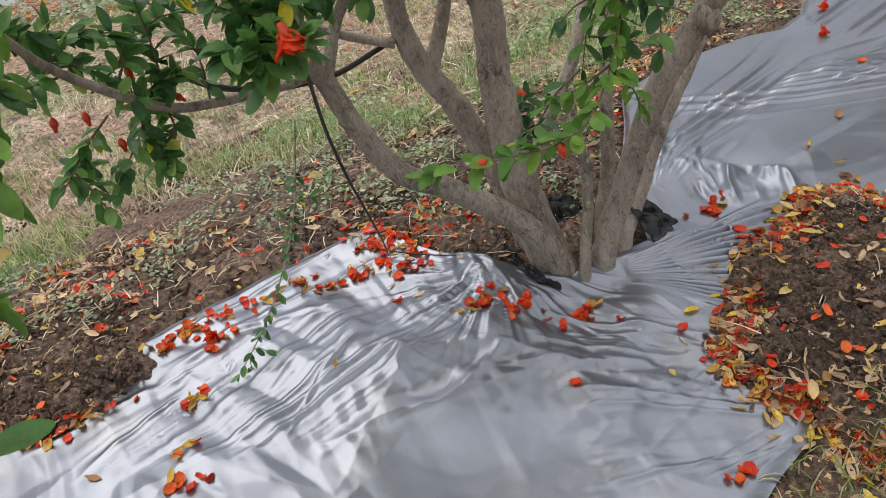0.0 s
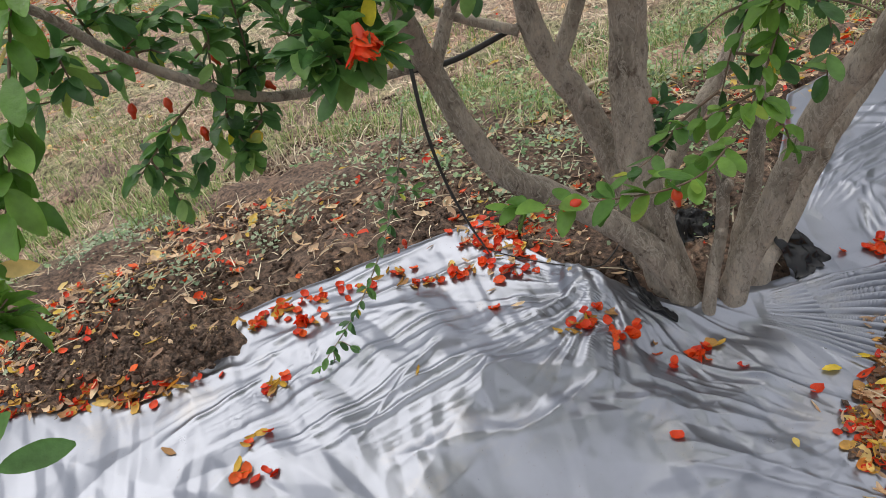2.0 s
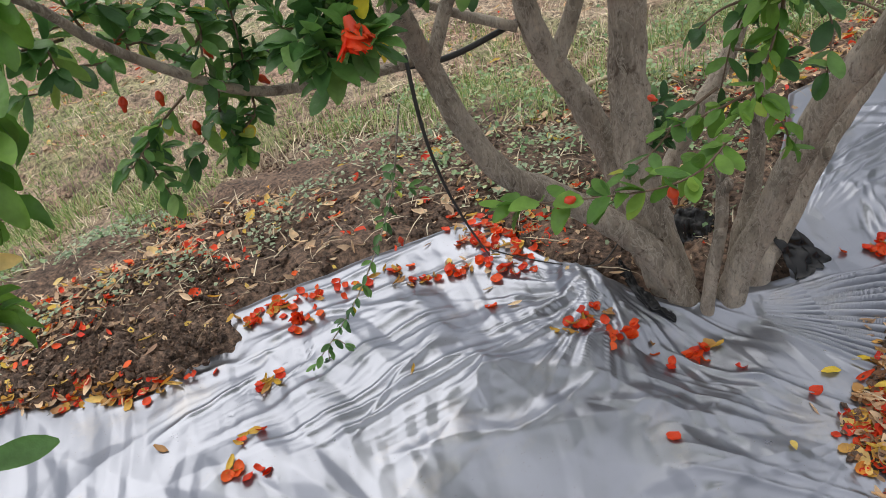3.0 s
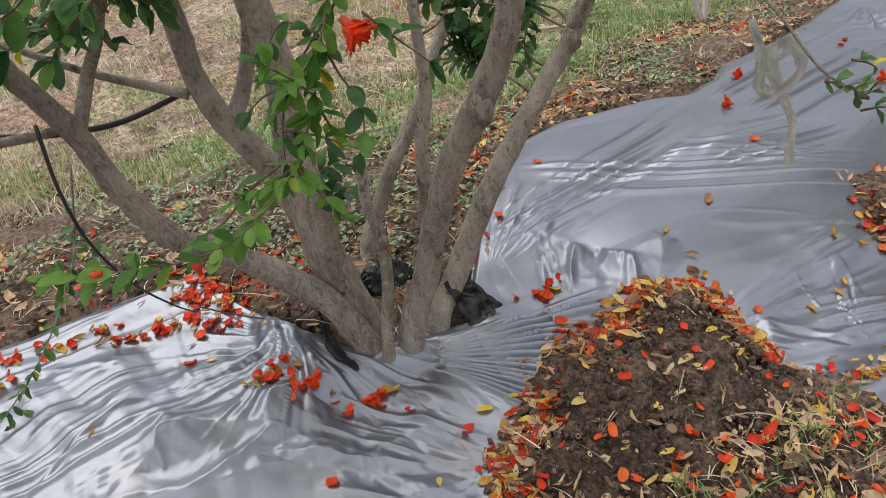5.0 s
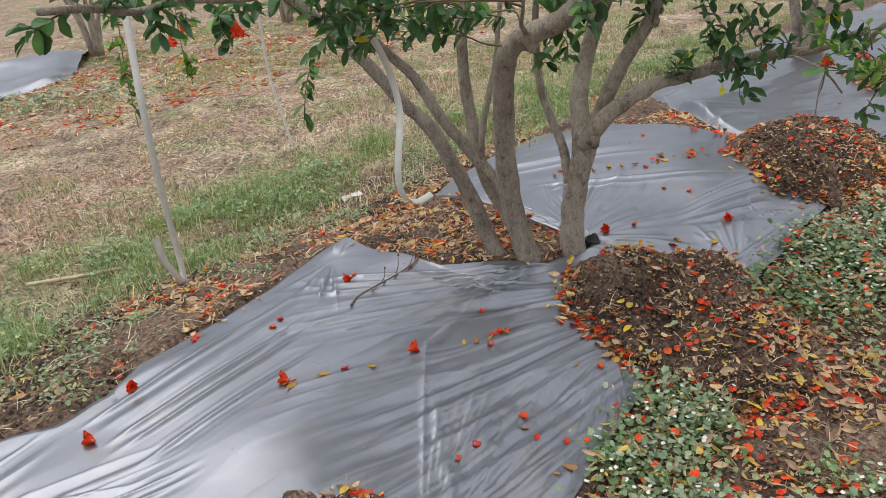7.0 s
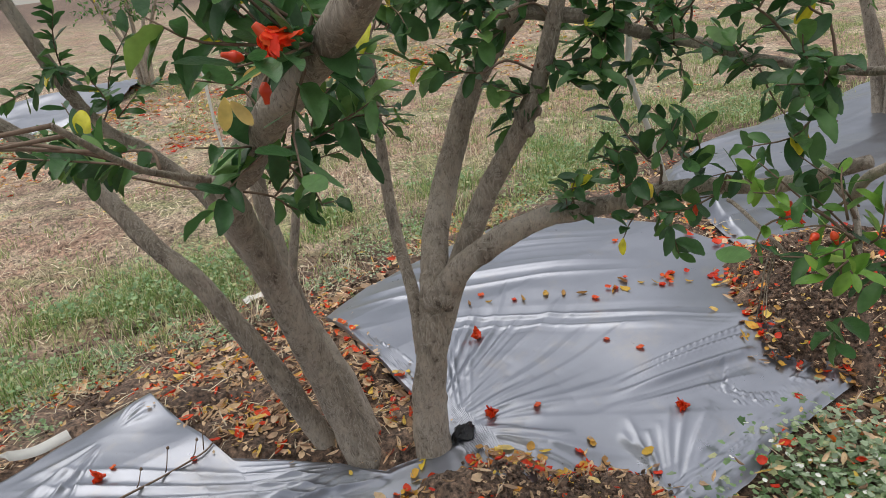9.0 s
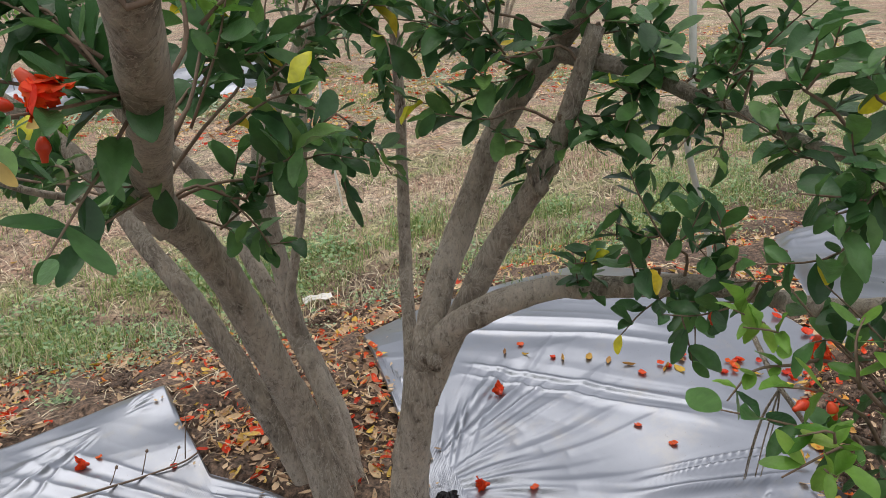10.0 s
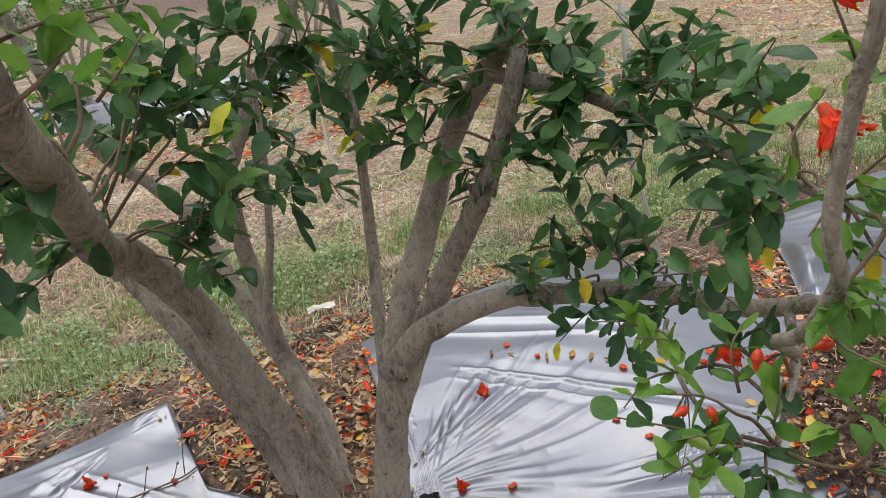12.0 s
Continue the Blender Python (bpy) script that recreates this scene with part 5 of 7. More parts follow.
S3 = [(3.79, 1.47, 0.03), (3.755, 1.5, 0.2), (3.727, 1.5, 0.32), (3.672, 1.46, 0.505), (3.624, 1.41, 0.665), (3.581, 1.36, 0.77), (3.545, 1.29, 0.85), (3.534, 1.2, 0.893), (3.532, 1.12, 0.92), (3.535, 1.05, 0.965), (3.54, 0.98, 1.01), (3.548, 0.89, 1.06), (3.555, 0.78, 1.12), (3.556, 0.7, 1.17), (3.56, 0.6, 1.3), (3.56, 0.5, 1.6)]
S3B = [(3.54, 1.25, 0.88), (3.5, 1.2, 0.9), (3.44, 1.16, 0.93), (3.38, 1.1, 0.97), (3.3, 1.02, 1.05)]
S4 = [(3.84, 1.52, 0.03), (3.84, 1.62, 0.17), (3.8, 1.68, 0.31), (3.765, 1.68, 0.43), (3.75, 1.69, 0.58), (3.735, 1.69, 0.72), (3.737, 1.69, 0.85), (3.766, 1.71, 0.9), (3.81, 1.68, 1.0), (3.86, 1.65, 1.09), (3.92, 1.62, 1.16), (4.0, 1.6, 1.4)]
S4B = [(3.765, 1.66, 0.44), (3.757, 1.64, 0.52), (3.78, 1.62, 0.64), (3.8, 1.6, 0.75), (3.82, 1.58, 0.95), (3.82, 1.55, 1.1)]
S5 = [(3.96, 1.43, 0.30), (3.98, 1.47, 0.42), (4.00, 1.54, 0.52), (4.02, 1.60, 0.63), (4.03, 1.62, 0.79), (4.03, 1.61, 0.95), (4.01, 1.58, 1.3)]
S6 = [(3.93, 1.39, 0.03), (3.95, 1.41, 0.19), (3.97, 1.39, 0.35), (4.0, 1.40, 0.47), (4.05, 1.45, 0.58), (4.11, 1.47, 0.69), (4.17, 1.44, 0.87), (4.20, 1.37, 0.98), (4.23, 1.30, 1.06), (4.26, 1.22, 1.2), (4.3, 1.1, 1.7)]
S6R = [(3.98, 1.39, 0.43), (4.03, 1.33, 0.53), (4.09, 1.27, 0.59), (4.19, 1.24, 0.62), (4.27, 1.16, 0.64), (4.34, 1.04, 0.68), (4.38, 0.95, 0.70), (4.41, 0.82, 0.72), (4.44, 0.68, 0.78)]
S6K = [(3.98, 1.39, 0.34), (4.06, 1.37, 0.53), (4.13, 1.33, 0.69), (4.17, 1.26, 0.82), (4.21, 1.23, 0.93), (4.25, 1.2, 1.1)]
S6Q = [(4.23, 1.29, 1.05), (4.33, 1.19, 1.02), (4.40, 1.11, 0.98), (4.44, 1.01, 0.96), (4.45, 0.95, 0.94), (4.42, 0.7, 0.93), (4.3, 0.55, 0.98)]
S6D = [(4.43, 0.75, 0.75), (4.36, 0.66, 0.72), (4.28, 0.6, 0.66)]
for k, (name, pts, r0, r1) in enumerate([("stem", S1, 0.03, 0.015), ("stem", S2, 0.024, 0.014), ("stem", S3, 0.039, 0.017), ("stem", S4, 0.026, 0.012), ("stem", S6, 0.043, 0.016), ("branch", S4B, 0.013, 0.006), ("branch", S5, 0.018, 0.01), ("branch", S6R, 0.031, 0.012), ("branch", S6K, 0.03, 0.016), ("branch", S6Q, 0.016, 0.006), ("branch", S3B, 0.007, 0.004), ("branch", S6D, 0.008, 0.004)]):
    limb(name, pts, r0, r1, tree2, k + 50, 0.13, 0.12 if name == "stem" else 0, 16)
for k, (at, r) in enumerate([((3.54, 1.66, 0.575), 0.026), ((4.17, 1.24, 0.83), 0.021), ((4.19, 1.23, 0.86), 0.015), ((4.19, 1.23, 0.625), 0.018), ((3.53, 1.23, 0.87), 0.03), ((3.99, 1.36, 0.46), 0.03), ((4.2, 1.36, 0.98), 0.022)]):
    knot(at, r, tree2, k + 9)
for k in range(9):
    a = k * 2.4
    limb("splinter", [(4.165, 1.25, 0.8), (4.165 + 0.012 * math.cos(a), 1.24 + 0.012 * math.sin(a), 0.835), (4.165 + 0.024 * math.cos(a), 1.235 + 0.02 * math.sin(a), 0.86 + 0.008 * (k % 3))], 0.007, 0.0018, tree2, 120 + k, 0.3, 0, 6, 3)
limbs2 = [S1, S2, S3, S3B, S4, S4B, S5, S6, S6R, S6K, S6Q, S6D]
T2_A = [(3.44, 0.83, 1.15), (3.46, 0.82, 1.09), (3.48, 1.02, 0.98), (3.73, 1.20, 0.93), (3.80, 1.20, 0.96), (3.71, 1.21, 0.82), (4.00, 1.21, 1.07), (3.98, 1.32, 1.09), (3.97, 1.21, 0.99), (3.82, 1.76, 0.98), (3.96, 1.85, 1.08), (3.73, 1.78, 1.07), (3.90, 1.33, 0.94), (4.15, 1.23, 0.93), (4.24, 1.18, 0.91), (4.29, 1.15, 0.95)]
X2_SPRAYS = [(3.57, 0.90, 1.18), (3.66, 1.11, 1.21), (3.73, 1.21, 1.16), (3.82, 1.31, 1.18), (3.91, 1.29, 1.13), (3.77, 1.20, 1.09), (4.01, 1.28, 1.15), (3.67, 1.10, 1.10), (4.19, 1.22, 1.16), (4.31, 1.15, 1.10), (4.38, 1.00, 1.12), (4.37, 0.76, 1.13), (4.29, 1.15, 1.02)]
T2_B = [(4.28, 1.06, 0.84), (4.22, 1.08, 0.77), (4.31, 0.96, 0.80), (4.32, 0.87, 0.88), (4.29, 0.74, 0.86), (4.42, 1.07, 1.03), (4.43, 0.92, 1.01), (4.27, 0.68, 0.78), (4.15, 0.57, 0.69), (4.27, 0.81, 1.09), (4.20, 1.19, 0.71), (4.35, 1.09, 0.90), (4.31, 0.89, 0.68), (4.32, 1.02, 0.66), (4.31, 0.74, 0.97), (4.46, 1.30, 1.05), (4.15, 1.37, 1.09)]
T2_C = [(4.20, 0.45, 0.90), (4.24, 0.52, 0.94), (4.24, 0.49, 1.03), (4.18, 0.56, 0.81), (4.12, 0.53, 0.73), (4.17, 0.41, 0.82), (4.21, 0.50, 1.18), (3.60, 0.71, 1.24), (4.15, 0.73, 0.81), (3.64, 0.91, 1.22)]
T2_D = [(2.77, 1.48, 1.01), (2.85, 1.35, 1.02), (3.08, 1.45, 0.90), (2.99, 1.40, 1.00), (3.15, 1.30, 1.00), (3.33, 1.30, 0.99), (2.99, 1.28, 1.03), (3.32, 1.43, 0.94), (3.9, 1.9, 0.95), (4.05, 1.8, 1.0), (3.6, 1.9, 1.0), (3.4, 1.9, 1.05), (3.2, 1.8, 1.1), (4.2, 1.7, 1.05), (4.4, 1.5, 1.05), (4.5, 1.2, 1.0)]
foliage(tree2, limbs2, T2_A + X2_SPRAYS, 0.12, 33, 0.06, LEAF_DARK)
foliage(tree2, limbs2, T2_B, 0.105, 27, 0.054, LEAF_DARK)
# the yellow-green of this cluster paints in its backlight
foliage(tree2, limbs2, T2_C, 0.08, 18, 0.044, LEAF_YOUNG_OR_BACKLIT, "young_or_backlit_foliage")
foliage(tree2, limbs2, T2_D, 0.14, 54, 0.048, LEAF_DARK)
# leaves above the view, added to shade this tree's film and dim its reflections
foliage(tree2, limbs2, crown_sprays(3.85, 1.75, 60, 22, 1.38, 2.2), 0.2, 30, 0.065, LEAF, "crown")
for at, way in [((3.48, 0.76, 1.12), (0.5, -0.2, -0.7)), ((4.33, 0.75, 0.70), (0, -0.1, -1)), ((4.17, 0.45, 1.1), (0.2, -0.5, -0.8)), ((4.16, 0.44, 1.21), (0.6, -0.4, -0.4)), ((2.8, 1.42, 1.0), (0, 0, -1))]:
    hang(BLOSSOM_ME, "blossom", (Vector(at) - Vector(way).normalized() * 0.025), way, tree2, 0.85)
for at, way in [((3.455, 0.78, 1.11), (-0.6, 0, 0.2)), ((3.47, 0.78, 1.085), (-0.1, -0.1, -1)), ((4.3, 0.92, 0.69), (0.1, 0, -1)), ((4.21, 0.47, 0.89), (-0.9, 0.2, -0.1)), ((4.17, 0.52, 0.87), (-0.3, -0.2, -0.9)), ((4.15, 0.6, 0.76), (-0.8, -0.1, -0.1)), ((4.17, 0.59, 0.76), (0.3, -0.2, -0.9))]:
    hang(BUD_ME, "bud", at, way, tree2)

gold = np.array([(3.425, 0.768, 1.08), (3.43, 0.77, 1.075), (3.457, 0.8, 1.09)])
many("yellowed_leaf", LEAF_T, gold - np.array(tree2.location), rotations(np.array([(-0.2, -0.1, -0.9), (0.5, -0.2, -0.8), (0.8, -0.3, 0.3)]), np.array([(-0.2, -0.9, 0.3)] * 3)), np.array([[0.031, 0.034, 0.03], [0.03, 0.032, 0.03], [0.022, 0.024, 0.02]]), YELLOW_LEAF, tree2)
# the low branch that crosses over the row, and a pale shoot close by
S7 = [(3.3, 1.5, 1.2), (3.0, 1.32, 1.14), (2.854, 1.245, 1.098), (2.719, 1.19, 1.085), (2.575, 1.155, 1.1), (2.48, 1.12, 1.095), (2.405, 1.1, 1.11), (2.32, 1.06, 1.118)]
limb("branch", S7, 0.0085, 0.006, tree2, 91, 0.12, 0, 10, 6)
leafy(tree2, offshoots([S7], 16, 0.09, 57), 0.045, 0.02, LEAF_DARK)
S8 = [(4.36, 0.66, 0.74), (4.27, 0.6, 0.81), (4.215, 0.51, 0.88), (4.193, 0.455, 0.962), (4.17, 0.447, 1.012), (4.163, 0.439, 1.073), (4.158, 0.424, 1.141), (4.155, 0.41, 1.2), (4.15, 0.4, 1.4)]
limb("branch", S8, 0.0085, 0.0065, tree2, 92, 0.08, 0, 10, 6)
# a dead side twig with dangling fibres
S9 = [(4.3, 0.85, 0.715), (4.272, 0.813, 0.72), (4.235, 0.73, 0.7), (4.24, 0.7, 0.675), (4.263, 0.672, 0.629)]
limb("branch", S9, 0.004, 0.003, tree2, 93, 0.1, 0, 7, 5)
for k in range(5):
    fx = rng.normal(0, 0.008)
    limb("fibre", [(4.235, 0.715, 0.69), (4.225 + fx, 0.72, 0.65), (4.215 + 2.4 * fx, 0.72 + fx, 0.6), (4.212 + 1.2 * fx, 0.722, 0.555 - 0.4 * abs(fx))], 0.0014, 0.0007, tree2, 94, 0.0, 0, 5, 4)
# thin shoots that hang down behind the second tree
HV = [(3.15, 1.86, 1.1), (3.1, 2.3, 1.26), (3.05, 2.68, 1.15), (3.02, 2.78, 0.82), (3.01, 2.78, 0.56)]
HW = [(3.1, 2.3, 1.26), (3.18, 2.55, 1.12), (3.22, 2.7, 0.85), (3.24, 2.72, 0.68)]
limb("branch", HV, 0.004, 0.0015, tree2, 71, 0.0, 0, 6, 5)
limb("branch", HW, 0.003, 0.0015, tree2, 72, 0.0, 0, 6, 5)
foliage(tree2, [HV, HW], [(3.02, 2.77, z) for z in (0.6, 0.67, 0.74, 0.81, 0.88, 0.96, 1.04)] + [(3.23, 2.71, z) for z in (0.72, 0.8, 0.89, 0.98)] + [(3.05, 2.6, 1.14), (3.15, 2.5, 1.14), (3.25, 2.55, 1.1)], 0.04, 9, 0.042, LEAF_YOUNG_OR_BACKLIT, "young_or_backlit_foliage")
for at, way in [((3.15, 2.62, 0.89), (0, -0.2, -1)), ((3.2, 2.63, 0.93), (0.4, -0.3, -0.8))]:
    hang(BLOSSOM_ME, "blossom", at, way, tree2, 1.0)
limb("branch", [(3.15, 2.45, 1.2), (3.16, 2.6, 1.05), (3.15, 2.62, 0.9)], 0.002, 0.0012, tree2, 73, 0.0, 0, 5, 4)

# the third tree, farther along the row
T3 = (7.2, 1.95, 0.12)
tree3 = thing("pomegranate_tree", T3, "pomegranate tree farther along the row with drooping leaves", "tree", "pomegranate row")
limbs3 = []
for k in range(6):
    a = k * 1.05 + 0.3
    pts = [(T3[0] + 0.05 * math.cos(a), T3[1] + 0.05 * math.sin(a), 0.08), (T3[0] + 0.13 * math.cos(a), T3[1] + 0.13 * math.sin(a), 0.5), (T3[0] + 0.3 * math.cos(a + 0.2), T3[1] + 0.3 * math.sin(a + 0.2), 0.95), (T3[0] + 0.6 * math.cos(a), T3[1] + 0.6 * math.sin(a), 1.5)]
    limbs3.append(pts)
    limb("stem", pts, 0.032, 0.012, tree3, 80 + k, 0.12, 0.3)
foliage(tree3, limbs3, crown_sprays(T3[0] - 0.1, T3[1], 130, 25, 0.75, 2.0, 1.0), 0.16, 26, 0.05)

# ---- tapes, tubes, scraps ----


def ribbon(name, points, width, material, label, category, twist=0.0, group="", flat=(0, 0, 1)):
    p = smooth_path(points, 8)
    t = np.gradient(p, axis=0)
    vs, fs = [], []
    for i in range(len(p)):
        a = np.cross(t[i], np.array((0.4, 0.5, 0.3)) if abs(t[i][2]) > 0.5 * np.linalg.norm(t[i]) else np.array(flat, float))
        a /= max(np.linalg.norm(a), 1e-6)
        b = np.cross(t[i], a)
        b /= max(np.linalg.norm(b), 1e-6)
        g = twist * i / len(p)
        w = a * math.cos(g) + b * math.sin(g)
        h = -a * math.sin(g) + b * math.cos(g)
        for q in (w * width / 2 + h * 0.0006, -w * width / 2 + h * 0.0006, -w * width / 2 - h * 0.0006, w * width / 2 - h * 0.0006):
            vs.append(p[i] + q)
    for i in range(len(p) - 1):
        for k in range(4):
            fs.append((i * 4 + k, i * 4 + (k + 1) % 4, i * 4 + 4 + (k + 1) % 4, i * 4 + 4 + k))
    v = np.array(vs)
    return tagged(part_mesh(name, mesh_from(name, v - p[0], fs, material), at=tuple(p[0])), label, category, group)


ribbon("tie_tape", [(2.9, 1.28, 1.09), (2.97, 1.3, 1.05), (3.03, 1.3, 1.0), (3.1, 1.32, 0.93), (3.14, 1.33, 0.85), (3.14, 1.31, 0.76), (3.1, 1.28, 0.68), (3.08, 1.27, 0.61), (3.1, 1.28, 0.55), (3.15, 1.29, 0.52), (3.21, 1.3, 0.52)], 0.018, TAPE, "pale tie tape hanging curled from the tree", "tape", 0.7, "tie tapes")
ribbon("tie_tape", [(2.9, 2.3, 1.1), (2.87, 2.26, 0.9), (2.85, 2.24, 0.72), (2.87, 2.32, 0.45), (2.9, 2.4, 0.2), (2.905, 2.42, 0.05), (2.89, 2.42, 0.05), (2.85, 2.42, 0.15), (2.84, 2.41, 0.24)], 0.024, TAPE, "pale tie tape reaching down to the soil", "tape", 0.4, "tie tapes")
ribbon("tie_tape", [(4.35, 4.1, 0.75), (4.36, 4.12, 0.4), (4.4, 4.1, 0.05), (4.42, 4.1, -0.1)], 0.018, TAPE, "pale tie tape hanging down to dry ground", "tape", 0.5, "tie tapes")
ribbon("tie_tape", [(4.51, 1.29, 1.14), (4.51, 1.27, 0.97), (4.50, 1.26, 0.87), (4.51, 1.20, 0.72), (4.51, 1.16, 0.62)], 0.014, TAPE, "pale tie tape hanging over the film", "tape", 0.7, "tie tapes")


def rag(points, width, label):
    """A soft crumpled band of thin film."""
    p = smooth_path(points, 10)
    n = len(p)
    s, q = np.linspace(0, 1, n), np.linspace(-1, 1, 13)
    t = np.gradient(p, axis=0)
    a = np.cross(t, np.array((0.3, 1.0, 0.1)))
    a /= np.linalg.norm(a, axis=1, keepdims=True)
    b = np.cross(t, a)
    b /= np.linalg.norm(b, axis=1, keepdims=True)
    w = width / 2 * (0.75 + 0.4 * vnoise(s * 7, 0.0, 61))[:, None]
    out = 0.010 * vnoise(s[:, None] * 9, q[None] * 1.6, 62) + 0.005 * (1 - 2 * np.abs(vnoise(s[:, None] * 16, q[None] * 3, 63)))
    v = p[:, None] + a[:, None] * (q[None] * w)[..., None] + b[:, None] * out[..., None]
    return tagged(part_mesh("tape_rag", mesh_from("tape_rag", v.reshape(-1, 3) - p[0], grid_faces(n, 13), RAG), at=tuple(p[0])), label, "tape")


rag([(1.60, 0.87, 0.66), (1.61, 0.85, 0.61), (1.605, 0.84, 0.56), (1.635, 0.835, 0.545), (1.67, 0.83, 0.575), (1.66, 0.84, 0.615), (1.63, 0.85, 0.60), (1.65, 0.85, 0.55), (1.68, 0.84, 0.48), (1.69, 0.84, 0.40)], 0.026, "crumpled rag of translucent white tape on a sprig")


def hose(name, points, r, material, label, category, end=None):
    v, f = tube(points, r, end or r, 8, 6)
    o = np.array(points[0], float)
    return tagged(part_mesh(name, mesh_from(name, v - o, f, material), at=tuple(o)), label, category)


hose("drip_tube", [(0.565, 1.30, 0.655), (0.56, 1.27, 0.55), (0.57, 1.26, 0.45), (0.6, 1.3, 0.33), (0.64, 1.4, 0.2), (0.67, 1.5, 0.1)], 0.0036, TUBE, "thin black irrigation tube hanging from the branch", "tube", 0.0016)
hose("wire", [(x, y, float(surface(x, y)[0]) + h) for x, y, h in ((0.68, 1.52, 0.03), (0.74, 1.47, 0.02), (0.8, 1.42, 0.008), (0.86, 1.37, 0.006), (0.9, 1.38, 0.03), (0.95, 1.4, 0.07))], 0.0016, TUBE, "thin dark wire lying on the film", "wire")
hose("tube_band", [(0.36, 1.3, 0.72), (0.42, 1.36, 0.66), (0.5, 1.42, 0.61), (0.58, 1.46, 0.58), (0.68, 1.5, 0.56), (0.82, 1.52, 0.58)], 0.006, TUBE, "black irrigation tube threaded through the branches", "tube")

# black plastic round the foot of the first tree; one strip stands for reflections


def crumple(name, cx, cy, w, d, h, seed, label, material=BLACK_FILM):
    x, y = np.meshgrid(np.linspace(-1, 1, 40), np.linspace(-1, 1, 34), indexing="ij")
    px, py = cx + x * w / 2 * (1 - 0.25 * y * y) * (1 + 0.3 * vnoise(y * 3, x, seed)), cy + y * d / 2 * (1 - 0.45 * x * x) * (1 + 0.3 * vnoise(x * 3, y, seed + 1))
    e = np.maximum(np.abs(x), np.abs(y))
    z = surface(px, py) + 0.004 + h * (1 - e**2) * (0.6 + 0.5 * vnoise(x * 2, y * 2, seed)) + (0.003 + 0.2 * h) * (1 - 2 * np.abs(vnoise(x * 6 + y * 3, y * 4 - x * 2, seed + 5)) + 0.6 * vnoise(x * 11, y * 9, seed + 6)) * (1 - 0.6 * e)
    o = np.array((cx, cy, float(surface(cx, cy)[0])))
    v = np.stack([px, py, np.maximum(z, surface(px, py) + 0.004)], -1).reshape(-1, 3) - o
    return tagged(part_mesh(name, mesh_from(name, v, grid_faces(40, 34), material), at=tuple(o)), label, "plastic scrap")




def flap(corners, seed, label):
    """A thin torn sheet hung between four corners."""
    a, b, c, d = np.array(corners, float)
    u, v = np.meshgrid(np.linspace(0, 1, 22), np.linspace(0, 1, 20), indexing="ij")
    w = 0.05 * vnoise(u * 5, v * 5, seed)
    uu, vv = (u + w * (1 - u))[..., None], (v + 0.09 * v * vnoise(u * 6, 0.3, seed + 1))[..., None]
    p = (a * (1 - uu) + b * uu) * (1 - vv) + (d * (1 - uu) + c * uu) * vv
    nrm = np.cross(b - a, d - a)
    nrm /= np.linalg.norm(nrm)
    p = p + nrm * (0.008 * (1 - 2 * np.abs(vnoise(u * 4 + v * 2, v * 3, seed + 2))) + 0.004 * vnoise(u * 9, v * 9, seed + 3))[..., None]
    p[..., 2] = np.maximum(p[..., 2], surface(p[..., 0].ravel(), p[..., 1].ravel()).reshape(u.shape) + 0.004)
    return tagged(part_mesh("black_plastic_and_reflection", mesh_from("black_plastic_and_reflection", p.reshape(-1, 3) - a, grid_faces(22, 20), BLACK_FILM), at=tuple(a)), label, "plastic scrap")


def gathered(points, w0, w1, pleats, seed, label, material):
    """A strip of film drawn together into long pleats that lies along a line."""
    p = smooth_path(points, 24)
    t = np.gradient(p, axis=0)
    t[:, 2] = 0
    t /= np.linalg.norm(t, axis=1, keepdims=True)
    side = np.stack([-t[:, 1], t[:, 0]], -1)
    q = np.linspace(-1, 1, 44)
    s = np.linspace(0, 1, len(p))
    w = (w0 + (w1 - w0) * s)[:, None] * (1 + 0.5 * vnoise(s * 11, 1.0, seed))[:, None] * (0.12 + 0.88 * np.sin(np.pi * s) ** 0.6)[:, None]
    x, y = p[:, 0:1] + side[:, 0:1] * q * w / 2, p[:, 1:2] + side[:, 1:2] * q * w / 2
    ss, qq = s[:, None], q[None]
    lift = 0.004 * np.abs(np.sin(pleats * (qq + 0.5 * vnoise(ss * 5, qq, seed + 2)) * 1.57)) + 0.009 * np.maximum(0, 0.7 - 2 * np.abs(vnoise(ss * 17 + 3 * qq, qq * 4, seed + 6))) + 0.004 * (1 + vnoise(ss * 40, qq * 8, seed + 8))
    z = surface(x.ravel(), y.ravel()).reshape(x.shape) + 0.0025 + lift * (1 - np.abs(q[None]) ** 5)
    o = np.array((p[0][0], p[0][1], float(surface(p[0][0], p[0][1])[0])))
    v = np.stack([x, y, z], -1).reshape(-1, 3) - o
    return tagged(part_mesh("black_plastic_and_reflection", mesh_from("black_plastic_and_reflection", v, grid_faces(len(p), 44), material), at=tuple(o)), label, "plastic scrap")


flap([(1.17, 1.23, 0.13), (1.225, 1.25, 0.125), (1.285, 1.19, 0.05), (1.2, 1.17, 0.03)], 2, "thin torn flap of black plastic by the tree foot")
# black colour put in for the dark reflections of crinkled silver film
gathered([(0.922, 1.385, 0), (0.915, 1.31, 0), (0.92, 1.24, 0), (0.945, 1.19, 0)], 0.026, 0.02, 4, 7, "gathered black strip standing in for dark reflections in the silver film", BLACK_FILM)
crumple("black_plastic_and_reflection", 1.1, 1.42, 0.14, 0.1, 0.06, 9, "crumpled black plastic behind the stems")
crumple("black_plastic_and_reflection", 4.01, 1.37, 0.07, 0.05, 0.02, 11, "gathered dark plastic at the tree foot")


